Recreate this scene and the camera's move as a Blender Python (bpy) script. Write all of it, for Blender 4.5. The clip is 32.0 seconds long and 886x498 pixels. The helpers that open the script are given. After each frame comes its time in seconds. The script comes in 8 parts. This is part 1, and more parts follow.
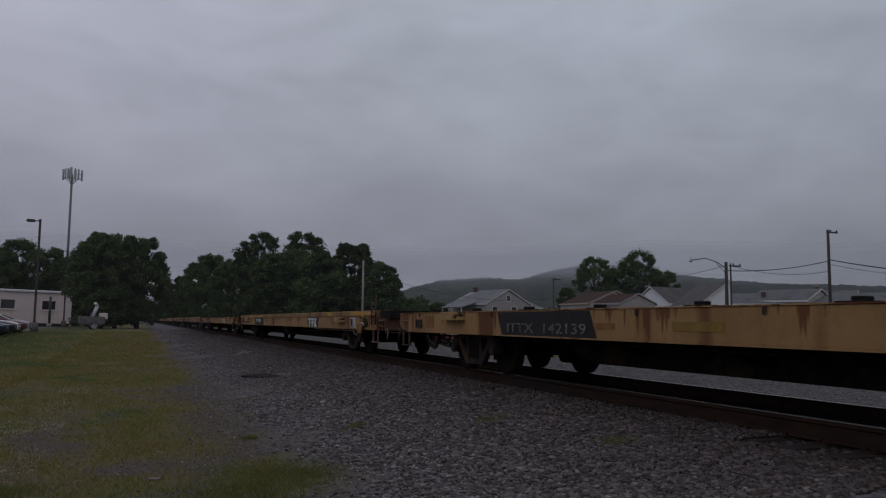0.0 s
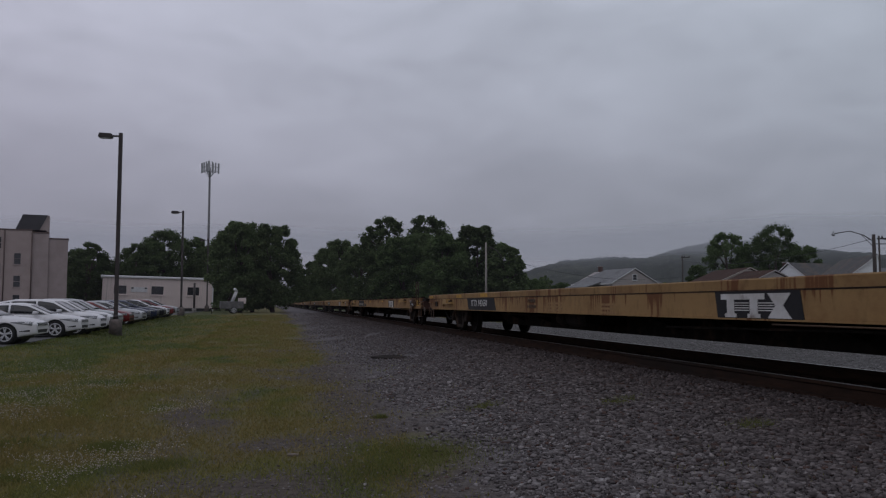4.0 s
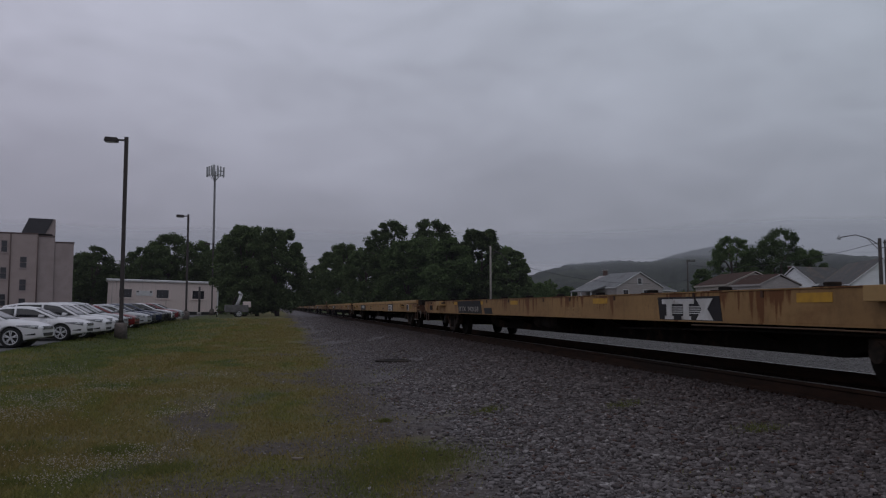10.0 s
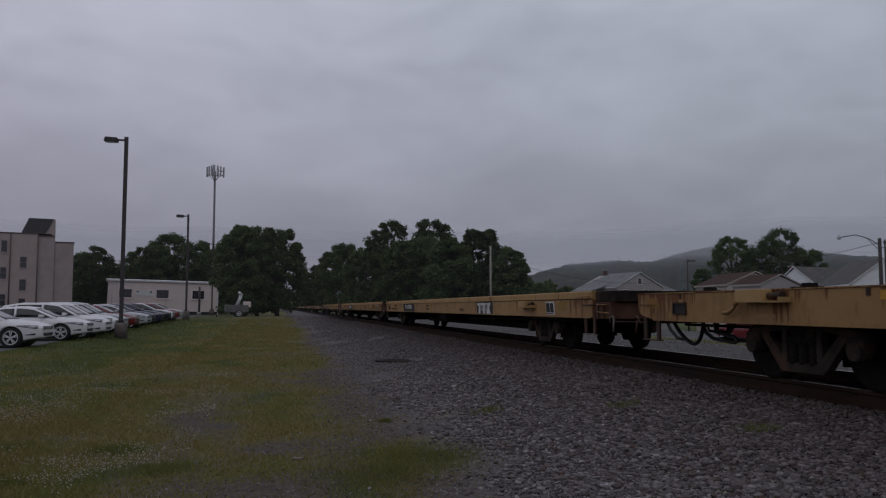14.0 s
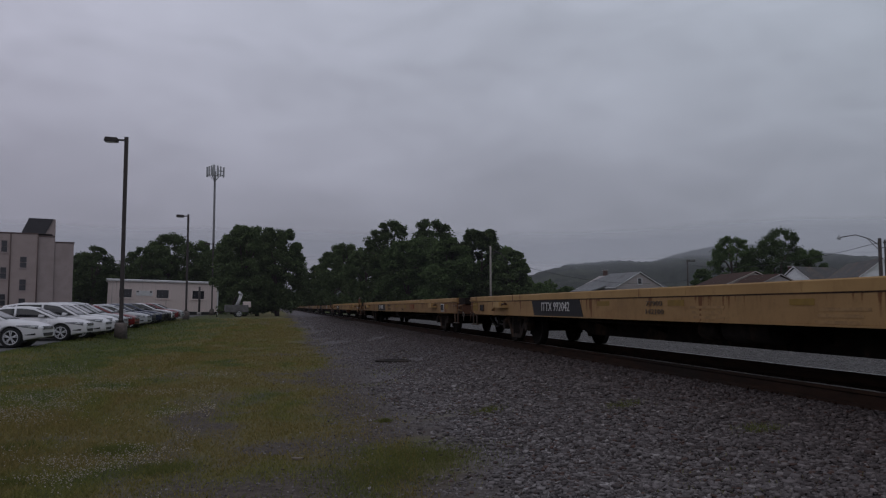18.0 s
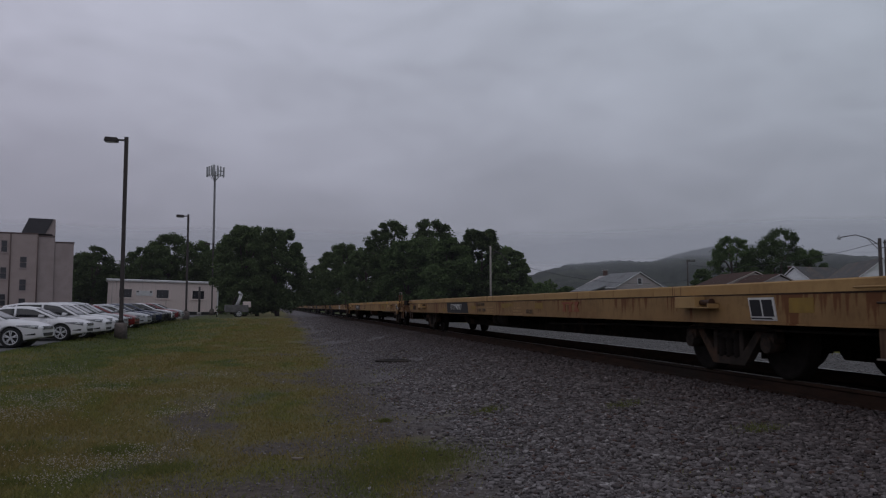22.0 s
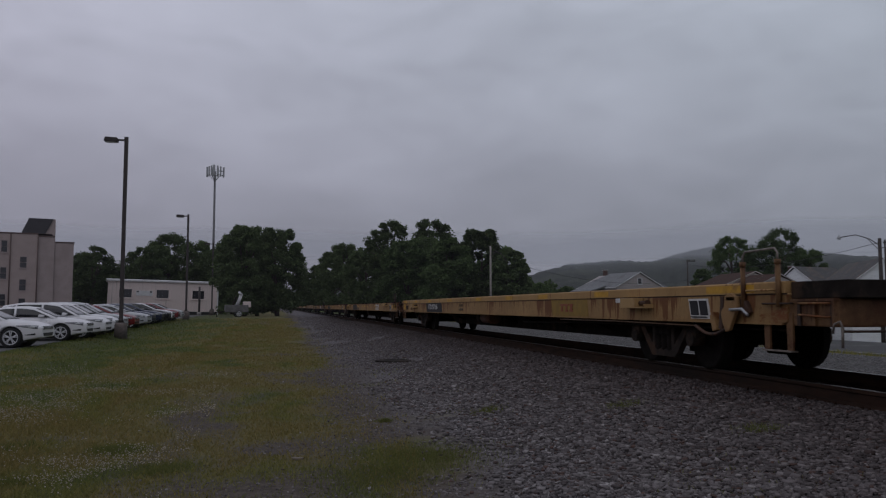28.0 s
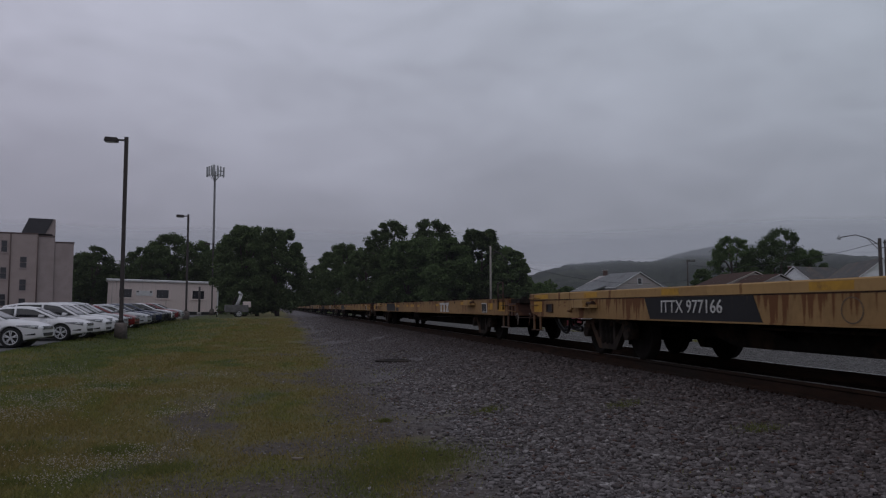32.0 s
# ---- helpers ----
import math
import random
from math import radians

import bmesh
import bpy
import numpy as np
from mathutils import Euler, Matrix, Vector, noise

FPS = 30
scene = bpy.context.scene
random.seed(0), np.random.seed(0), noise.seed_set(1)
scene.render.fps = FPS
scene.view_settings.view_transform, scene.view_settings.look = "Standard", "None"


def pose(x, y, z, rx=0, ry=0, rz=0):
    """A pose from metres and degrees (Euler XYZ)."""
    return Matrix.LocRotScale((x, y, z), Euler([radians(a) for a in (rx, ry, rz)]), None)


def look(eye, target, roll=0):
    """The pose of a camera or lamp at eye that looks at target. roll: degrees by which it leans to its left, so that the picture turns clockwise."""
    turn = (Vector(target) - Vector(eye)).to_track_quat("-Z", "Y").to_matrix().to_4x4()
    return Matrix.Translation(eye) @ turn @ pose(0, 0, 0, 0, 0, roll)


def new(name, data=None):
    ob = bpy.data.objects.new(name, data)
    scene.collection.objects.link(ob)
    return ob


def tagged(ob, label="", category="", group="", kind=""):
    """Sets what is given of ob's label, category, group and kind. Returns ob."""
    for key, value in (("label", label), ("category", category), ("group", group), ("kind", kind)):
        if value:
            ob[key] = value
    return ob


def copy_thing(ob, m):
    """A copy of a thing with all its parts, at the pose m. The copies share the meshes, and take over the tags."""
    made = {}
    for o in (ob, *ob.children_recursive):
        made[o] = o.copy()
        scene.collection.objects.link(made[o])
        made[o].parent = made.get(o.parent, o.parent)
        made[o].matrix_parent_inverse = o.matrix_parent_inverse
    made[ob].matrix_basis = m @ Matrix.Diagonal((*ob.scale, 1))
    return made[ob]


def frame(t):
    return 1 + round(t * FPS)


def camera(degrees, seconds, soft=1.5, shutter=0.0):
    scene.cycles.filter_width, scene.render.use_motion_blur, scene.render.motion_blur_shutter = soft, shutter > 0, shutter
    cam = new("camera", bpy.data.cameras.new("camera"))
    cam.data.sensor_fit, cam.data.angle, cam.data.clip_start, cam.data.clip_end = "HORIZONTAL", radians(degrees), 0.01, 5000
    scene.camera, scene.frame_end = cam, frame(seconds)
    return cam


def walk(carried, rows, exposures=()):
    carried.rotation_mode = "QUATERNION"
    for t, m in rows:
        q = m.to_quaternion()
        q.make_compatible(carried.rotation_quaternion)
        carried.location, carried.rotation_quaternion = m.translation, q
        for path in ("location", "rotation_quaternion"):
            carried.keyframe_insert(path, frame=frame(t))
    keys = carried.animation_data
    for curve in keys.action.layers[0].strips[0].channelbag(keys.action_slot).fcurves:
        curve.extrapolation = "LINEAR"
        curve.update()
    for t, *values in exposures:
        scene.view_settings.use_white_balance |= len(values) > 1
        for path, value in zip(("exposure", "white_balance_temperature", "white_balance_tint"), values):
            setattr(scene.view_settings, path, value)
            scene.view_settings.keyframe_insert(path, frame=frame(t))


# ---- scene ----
from mathutils import Quaternion

# camera and its way: it stands, pans left for some seconds, then holds
cam = camera(59.0, 32.0, soft=1.2, shutter=0.12)
EYE = (0.0, 0.0, 1.6)
TURNS = [  # seconds, yaw, pitch, roll
    (0.0, -21.33, 5.39, -0.64), (0.5, -21.33, 5.385, -0.65), (1.0, -21.04, 5.34, -0.62),
    (1.5, -20.35, 5.16, -0.60), (2.0, -18.27, 4.87, -0.50), (2.5, -16.26, 4.45, -0.31),
    (3.0, -15.13, 3.84, 0.03), (3.2, -14.44, 3.58, 0.04), (3.5, -12.68, 4.08, 0.05), (4.5, -12.25, 3.75, 0.02),
    (5.5, -12.08, 3.42, 0.0), (6.0, -12.03, 4.39, -0.03), (6.5, -11.98, 4.31, 0.0),
    (7.0, -11.98, 4.30, 0.0), (10.0, -11.98, 4.25, 0.0), (32.0, -11.98, 4.25, 0.0)]
walk(cam, [(t, pose(*EYE, 90 + p, r, y)) for t, y, p, r in TURNS],
     exposures=[(0.0, -0.12, 6150, 13), (2.2, -0.10, 6150, 13), (3.5, 0.04, 6150, 13), (5.5, 0.14, 6150, 13), (6.0, 0.02, 6150, 13), (7.0, 0.0, 6150, 13), (32.0, 0.0, 6150, 13)])

# ------------------------------------------------------------------ sky and light
SUN_ELEV, SUN_TURN = radians(48), radians(200)


def build_world():
    w = bpy.data.worlds.new("overcast_sky")
    scene.world = w
    w.use_nodes = True
    nt = w.node_tree
    N, L = nt.nodes, nt.links
    N.clear()
    out, bg = N.new("ShaderNodeOutputWorld"), N.new("ShaderNodeBackground")
    sky = N.new("ShaderNodeTexSky")
    sky.sky_type = "NISHITA"
    sky.sun_disc = False
    sky.sun_elevation, sky.sun_rotation = SUN_ELEV, SUN_TURN
    sky.air_density, sky.dust_density = 1.5, 4.0
    skyk = N.new("ShaderNodeVectorMath")
    skyk.operation = "SCALE"
    skyk.inputs["Scale"].default_value = 0.05
    L.new(sky.outputs[0], skyk.inputs[0])
    tc = N.new("ShaderNodeTexCoord")
    sep = N.new("ShaderNodeSeparateXYZ")
    L.new(tc.outputs["Generated"], sep.inputs[0])
    ramp = N.new("ShaderNodeValToRGB")
    L.new(sep.outputs["Z"], ramp.inputs[0])
    e = ramp.color_ramp.elements
    e[0].position, e[0].color = 0.0, (0.205, 0.203, 0.229, 1)
    e[1].position, e[1].color = 1.0, (0.36, 0.37, 0.40, 1)
    for p, c in ((0.07, (0.250, 0.248, 0.279)), (0.16, (0.325, 0.322, 0.359)), (0.36, (0.455, 0.462, 0.506)), (0.6, (0.43, 0.435, 0.462))):
        el = e.new(p)
        el.color = (*c, 1)
    # low cloud: soft streaks drawn out along the horizon
    mp = N.new("ShaderNodeMapping")
    mp.inputs["Scale"].default_value = (1.5, 1.5, 3.6)
    L.new(tc.outputs["Generated"], mp.inputs[0])
    n1 = N.new("ShaderNodeTexNoise")
    n1.inputs["Scale"].default_value = 2.3
    n1.inputs["Detail"].default_value = 5
    n1.inputs["Roughness"].default_value = 0.5
    n1.inputs["Distortion"].default_value = 0.4
    L.new(mp.outputs[0], n1.inputs[0])
    mr = N.new("ShaderNodeMapRange")
    mr.inputs[1].default_value, mr.inputs[2].default_value = 0.3, 0.7
    mr.inputs[3].default_value, mr.inputs[4].default_value = 0.88, 1.09
    L.new(n1.outputs[0], mr.inputs[0])
    n2 = N.new("ShaderNodeTexNoise")
    n2.inputs["Scale"].default_value = 5.5
    n2.inputs["Detail"].default_value = 6
    n2.inputs["Roughness"].default_value = 0.55
    n2.inputs["Distortion"].default_value = 0.8
    L.new(mp.outputs[0], n2.inputs[0])
    wisp = N.new("ShaderNodeMapRange")
    wisp.inputs[1].default_value, wisp.inputs[2].default_value = 0.3, 0.62
    wisp.inputs[3].default_value, wisp.inputs[4].default_value = 0.93, 1.025
    L.new(n2.outputs[0], wisp.inputs[0])
    cloud = N.new("ShaderNodeMath")
    cloud.operation = "MULTIPLY"
    L.new(mr.outputs[0], cloud.inputs[0])
    L.new(wisp.outputs[0], cloud.inputs[1])
    # the cloud thins to the west
    west = N.new("ShaderNodeMath")
    west.operation = "MULTIPLY_ADD"
    west.inputs[1].default_value, west.inputs[2].default_value = -0.10, 1.045
    L.new(sep.outputs["X"], west.inputs[0])
    both = N.new("ShaderNodeMath")
    both.operation = "MULTIPLY"
    L.new(west.outputs[0], both.inputs[0])
    L.new(cloud.outputs[0], both.inputs[1])
    mul = N.new("ShaderNodeVectorMath")
    mul.operation = "SCALE"
    L.new(ramp.outputs[0], mul.inputs[0])
    L.new(both.outputs[0], mul.inputs["Scale"])
    # and is a little warmer there
    warm = N.new("ShaderNodeValToRGB")
    warm.color_ramp.elements[0].position, warm.color_ramp.elements[0].color = 0.35, (1.01, 0.99, 1.015, 1)
    warm.color_ramp.elements[1].position, warm.color_ramp.elements[1].color = 0.85, (0.945, 1.0, 0.99, 1)
    half = N.new("ShaderNodeMath")
    half.operation = "MULTIPLY_ADD"
    half.inputs[1].default_value = half.inputs[2].default_value = 0.5
    L.new(sep.outputs["X"], half.inputs[0])
    L.new(half.outputs[0], warm.inputs[0])
    tint = N.new("ShaderNodeVectorMath")
    tint.operation = "MULTIPLY"
    L.new(mul.outputs[0], tint.inputs[0])
    L.new(warm.outputs[0], tint.inputs[1])
    mix = N.new("ShaderNodeMix")
    mix.data_type = "RGBA"
    mix.inputs["Factor"].default_value = 0.94
    L.new(skyk.outputs[0], mix.inputs["A"])
    L.new(tint.outputs[0], mix.inputs["B"])
    L.new(mix.outputs["Result"], bg.inputs["Color"])
    bg.inputs["Strength"].default_value = 1.0
    L.new(bg.outputs[0], out.inputs[0])


build_world()
sun = new("sun", bpy.data.lights.new("sun", "SUN"))
sun.data.energy, sun.data.angle, sun.data.color = 0.15, radians(60), (1.0, 0.97, 0.94)
sun.matrix_world = look((0, 0, 60), (18, 30, 0))

# ------------------------------------------------------------------ materials
MATS = {}


def mat(name, c1, c2=None, scale=4.0, rough=0.75, metal=0.0, bump=0.0, bscale=None, stretch=(1, 1, 1),
        c3=None, t3=0.62, scale3=0.7, vary=0.0, spec=0.5, detail=5.0):
    """Two-scale procedural paint: c1/c2 by fine noise, c3 in larger stains, bump from the fine noise."""
    if name in MATS:
        return MATS[name]
    c2 = c2 or tuple(v * 0.78 for v in c1)
    m = bpy.data.materials.new(name)
    MATS[name] = m
    m.use_nodes = True
    N, L = m.node_tree.nodes, m.node_tree.links
    b = N["Principled BSDF"]
    b.inputs["Roughness"].default_value = rough
    b.inputs["Metallic"].default_value = metal
    b.inputs["Specular IOR Level"].default_value = spec
    tc = N.new("ShaderNodeTexCoord")
    mp = N.new("ShaderNodeMapping")
    mp.inputs["Scale"].default_value = stretch
    L.new(tc.outputs["Object"], mp.inputs[0])
    n = N.new("ShaderNodeTexNoise")
    n.inputs["Scale"].default_value = scale
    n.inputs["Detail"].default_value = detail
    L.new(mp.outputs[0], n.inputs["Vector"])
    r = N.new("ShaderNodeValToRGB")
    r.color_ramp.elements[0].position, r.color_ramp.elements[1].position = 0.35, 0.68
    r.color_ramp.elements[0].color, r.color_ramp.elements[1].color = (*c2, 1), (*c1, 1)
    L.new(n.outputs[0], r.inputs[0])
    col = r.outputs[0]
    if c3:
        n3 = N.new("ShaderNodeTexNoise")
        n3.inputs["Scale"].default_value = scale3
        n3.inputs["Detail"].default_value = 6
        n3.inputs["Roughness"].default_value = 0.65
        L.new(mp.outputs[0], n3.inputs["Vector"])
        r3 = N.new("ShaderNodeValToRGB")
        r3.color_ramp.elements[0].position, r3.color_ramp.elements[1].position = t3 - 0.06, t3 + 0.08
        L.new(n3.outputs[0], r3.inputs[0])
        mx = N.new("ShaderNodeMix")
        mx.data_type = "RGBA"
        L.new(r3.outputs[0], mx.inputs["Factor"])
        L.new(col, mx.inputs["A"])
        mx.inputs["B"].default_value = (*c3, 1)
        col = mx.outputs["Result"]
    if vary:
        oi = N.new("ShaderNodeObjectInfo")
        hv = N.new("ShaderNodeHueSaturation")
        v = N.new("ShaderNodeMapRange")
        v.inputs[3].default_value, v.inputs[4].default_value = 1 - vary, 1 + vary
        L.new(oi.outputs["Random"], v.inputs[0])
        L.new(v.outputs[0], hv.inputs["Value"])
        L.new(col, hv.inputs["Color"])
        col = hv.outputs[0]
    L.new(col, b.inputs["Base Color"])
    if bump:
        bp = N.new("ShaderNodeBump")
        bp.inputs["Strength"].default_value = bump
        bp.inputs["Distance"].default_value = 0.02
        nb = N.new("ShaderNodeTexNoise")
        nb.inputs["Scale"].default_value = bscale or scale * 4
        nb.inputs["Detail"].default_value = 4
        L.new(tc.outputs["Object"], nb.inputs["Vector"])
        L.new(nb.outputs[0], bp.inputs["Height"])
        L.new(bp.outputs[0], b.inputs["Normal"])
    return m


def glass(name, tint=(0.02, 0.025, 0.03)):
    """Dark window glass of a room or car that is unlit inside."""
    if name not in MATS:
        m = mat(name, tint, tuple(v * 0.7 for v in tint), 2.0, rough=0.06, spec=0.6)
    return MATS[name]


def leaf_mat(name, c1, c2, tip):
    m = bpy.data.materials.new(name)
    MATS[name] = m
    m.use_nodes = True
    N, L = m.node_tree.nodes, m.node_tree.links
    b = N["Principled BSDF"]
    b.inputs["Roughness"].default_value = 0.8
    b.inputs["Specular IOR Level"].default_value = 0.1
    g = N.new("ShaderNodeNewGeometry")
    r = N.new("ShaderNodeValToRGB")
    e = r.color_ramp.elements
    e[0].color, e[1].color = (*c1, 1), (*tip, 1)
    k = e.new(0.6)
    k.color = (*c2, 1)
    L.new(g.outputs["Random Per Island"], r.inputs[0])
    oi = N.new("ShaderNodeObjectInfo")
    hv = N.new("ShaderNodeHueSaturation")
    v = N.new("ShaderNodeMapRange")
    v.inputs[3].default_value, v.inputs[4].default_value = 0.8, 1.25
    L.new(oi.outputs["Random"], v.inputs[0])
    L.new(v.outputs[0], hv.inputs["Value"])
    L.new(r.outputs[0], hv.inputs["Color"])
    L.new(hv.outputs[0], b.inputs["Base Color"])
    t = N.new("ShaderNodeBsdfTranslucent")
    L.new(hv.outputs[0], t.inputs["Color"])
    ms = N.new("ShaderNodeMixShader")
    ms.inputs[0].default_value = 0.34
    L.new(b.outputs[0], ms.inputs[1])
    L.new(t.outputs[0], ms.inputs[2])
    L.new(ms.outputs[0], N["Material Output"].inputs["Surface"])
    return m


def rusty_paint(name, paint, paint2, rust=(0.120, 0.042, 0.013), amount=0.55, streak=1.0, bands=0.0, dirt=0.5):
    """Weathered paint on a car's side. amount: threshold of the rust runs (lower is rustier);
    bands: broad rust bands from top to bottom; dirt: strength of the grime."""
    m = bpy.data.materials.new(name)
    MATS[name] = m
    m.use_nodes = True
    N, L = m.node_tree.nodes, m.node_tree.links
    b = N["Principled BSDF"]
    b.inputs["Roughness"].default_value = 0.65
    b.inputs["Specular IOR Level"].default_value = 0.25
    tc = N.new("ShaderNodeTexCoord")
    oi = N.new("ShaderNodeObjectInfo")
    off = N.new("ShaderNodeVectorMath")
    off.operation = "MULTIPLY_ADD"
    off.inputs[1].default_value = (0, 37, 0)
    rnd = N.new("ShaderNodeCombineXYZ")
    L.new(oi.outputs["Random"], rnd.inputs[1])
    L.new(rnd.outputs[0], off.inputs[0])
    L.new(tc.outputs["Object"], off.inputs[2])

    def noise_of(scl, detail, stretch, rough=0.6):
        mp = N.new("ShaderNodeMapping")
        mp.inputs["Scale"].default_value = stretch
        L.new(off.outputs[0], mp.inputs[0])
        n = N.new("ShaderNodeTexNoise")
        n.inputs["Scale"].default_value = scl
        n.inputs["Detail"].default_value = detail
        n.inputs["Roughness"].default_value = rough
        L.new(mp.outputs[0], n.inputs["Vector"])
        return n.outputs[0]

    def ramp_of(sock, p0, p1, c0=(0, 0, 0), c1=(1, 1, 1)):
        r = N.new("ShaderNodeValToRGB")
        r.color_ramp.elements[0].position, r.color_ramp.elements[1].position = p0, p1
        r.color_ramp.elements[0].color, r.color_ramp.elements[1].color = (*c0, 1), (*c1, 1)
        L.new(sock, r.inputs[0])
        return r.outputs[0]

    def calc(op, a, v, c=None):
        n = N.new("ShaderNodeMath")
        n.operation = op
        for i, q in enumerate((a, v, c)):
            if q is None:
                continue
            if isinstance(q, float):
                n.inputs[i].default_value = q
            else:
                L.new(q, n.inputs[i])
        return n.outputs[0]

    def mixed(f, a, bcol, k=1.0):
        mx = N.new("ShaderNodeMix")
        mx.data_type = "RGBA"
        L.new(calc("MULTIPLY", f, k), mx.inputs["Factor"])
        L.new(a, mx.inputs["A"])
        mx.inputs["B"].default_value = (*bcol, 1)
        return mx.outputs["Result"]

    dark = tuple(v * 0.42 for v in paint2)
    col = ramp_of(noise_of(0.9, 5, (1, 0.6, 1.5)), 0.35, 0.7, paint2, paint)
    col = mixed(ramp_of(noise_of(7.0, 8, (1, 1, 0.5), 0.75), 0.50, 0.78), col, dark, dirt)
    col = mixed(ramp_of(noise_of(1.6, 7, (1, 0.8, 1.3), 0.7), 0.54, 0.70), col, tuple(0.5 * (v + w) for v, w in zip(paint2, rust)), dirt)
    sep = N.new("ShaderNodeSeparateXYZ")
    L.new(tc.outputs["Object"], sep.inputs[0])
    zf = N.new("ShaderNodeMapRange")
    zf.inputs[1].default_value, zf.inputs[2].default_value = 0.66, 1.02
    zf.inputs[3].default_value, zf.inputs[4].default_value = -0.16, 0.05
    L.new(sep.outputs["Z"], zf.inputs[0])
    # runs come in clusters and reach down by different lengths
    cluster = calc("MULTIPLY_ADD", noise_of(0.7, 2, (0.1, 1, 0.02)), 1.35, -0.675)
    fine = noise_of(13.0 * streak, 1.5, (0.15, 1, 0.03), 0.5)
    # the ends of a car rust the most
    ends = N.new("ShaderNodeMapRange")
    ends.inputs[1].default_value, ends.inputs[2].default_value = 10.6, 13.6
    ends.inputs[3].default_value, ends.inputs[4].default_value = 0.0, 0.12
    L.new(calc("ABSOLUTE", sep.outputs["Y"], 0.0), ends.inputs[0])
    runs = calc("ADD", calc("ADD", calc("ADD", fine, cluster), zf.outputs[0]), ends.outputs[0])
    runs = calc("ADD", runs, calc("MULTIPLY_ADD", noise_of(8.0, 7, (1, 1, 0.6), 0.75), 0.22, -0.11))
    col = mixed(ramp_of(runs, amount - 0.02, amount + 0.045), col, rust, 0.9)
    # and are washed over with brown
    tip = N.new("ShaderNodeMapRange")
    tip.inputs[1].default_value, tip.inputs[2].default_value = 11.4, 13.8
    L.new(calc("ABSOLUTE", sep.outputs["Y"], 0.0), tip.inputs[0])
    wash = calc("MULTIPLY", tip.outputs[0], ramp_of(noise_of(1.9, 6, (1, 1, 0.7), 0.7), 0.40, 0.66))
    col = mixed(wash, col, tuple(v * 0.55 for v in rust), 0.8)
    if bands:
        col = mixed(ramp_of(noise_of(1.15, 2, (0.1, 1, 0.10), 0.45), 0.655 - 0.14 * bands, 0.73 - 0.14 * bands), col, tuple(v * 0.9 for v in rust), 0.92)
    spots = ramp_of(calc("ADD", noise_of(2.6, 9, (1, 0.7, 1.6), 0.85), ends.outputs[0]), amount + 0.07, amount + 0.12)
    col = mixed(spots, col, tuple(v * 1.3 for v in rust))
    L.new(col, b.inputs["Base Color"])
    bp = N.new("ShaderNodeBump")
    bp.inputs["Strength"].default_value = 0.25
    bp.inputs["Distance"].default_value = 0.01
    L.new(noise_of(14, 4, (1, 1, 1)), bp.inputs["Height"])
    L.new(bp.outputs[0], b.inputs["Normal"])
    return m


M_YELLOW = rusty_paint("yellow_paint", (0.345, 0.213, 0.090), (0.265, 0.158, 0.066), amount=0.66, dirt=0.5)
M_YELLOW_OLD = rusty_paint("yellow_paint_worn", (0.325, 0.196, 0.080), (0.235, 0.138, 0.058), amount=0.61, dirt=0.7)
M_YELLOW_BANDS = rusty_paint("yellow_paint_banded", (0.355, 0.215, 0.086), (0.275, 0.160, 0.063), amount=0.64, dirt=0.55, bands=0.62)
M_YELLOW_RUNS = rusty_paint("yellow_paint_streaked", (0.33, 0.205, 0.083), (0.25, 0.150, 0.061), amount=0.555, dirt=0.65)
M_YELLOW_DUSK = rusty_paint("yellow_paint_dirty", (0.265, 0.160, 0.064), (0.195, 0.113, 0.046), amount=0.60, dirt=0.75)
M_CREAM = rusty_paint("pale_yellow_paint", (0.40, 0.252, 0.101), (0.31, 0.188, 0.075), amount=0.82, dirt=0.4)
M_CREAM_RUST = rusty_paint("pale_yellow_paint_rusty", (0.31, 0.195, 0.077), (0.21, 0.122, 0.050), amount=0.72, dirt=0.95)
M_WINCH = rusty_paint("clean_pale_yellow_paint", (0.40, 0.262, 0.112), (0.32, 0.203, 0.086), amount=0.76, dirt=0.4)
M_RUST = rusty_paint("rusty_steel", (0.085, 0.042, 0.025), (0.055, 0.030, 0.020), (0.028, 0.018, 0.014), amount=0.5)
M_STEP = rusty_paint("dull_brown_paint", (0.115, 0.068, 0.036), (0.055, 0.032, 0.020), (0.050, 0.024, 0.015), amount=0.55)
M_PLATFORM = rusty_paint("rust_eaten_paint", (0.135, 0.064, 0.034), (0.075, 0.034, 0.020), (0.045, 0.020, 0.014), amount=0.62)
M_TAN = rusty_paint("tan_paint_eaten_by_rust", (0.24, 0.140, 0.060), (0.135, 0.070, 0.033), (0.060, 0.025, 0.012), amount=0.54, dirt=0.8)
M_SIGNAL = mat("signal_yellow", (0.50, 0.275, 0.014), (0.38, 0.20, 0.014), 9, 0.6, c3=(0.20, 0.10, 0.02), t3=0.6, scale3=3)
M_BLACKPAINT = rusty_paint("black_paint", (0.021, 0.021, 0.024), (0.014, 0.014, 0.016), (0.045, 0.034, 0.028), amount=0.82)
M_WHITEPAINT = mat("white_lettering", (0.60, 0.60, 0.59), (0.45, 0.44, 0.42), 7, 0.7, c3=(0.2, 0.17, 0.14), t3=0.62, scale3=4)
M_OLDLETTER = mat("faded_lettering", (0.44, 0.42, 0.38), (0.22, 0.20, 0.18), 8, 0.8, c3=(0.05, 0.045, 0.04), t3=0.58, scale3=9)
M_REDLETTER = mat("faded_red_lettering", (0.205, 0.048, 0.024), (0.225, 0.080, 0.034), 8, 0.8)
M_MUSTARD = mat("dull_mustard_paint", (0.245, 0.150, 0.020), (0.19, 0.115, 0.02), 6, 0.75)
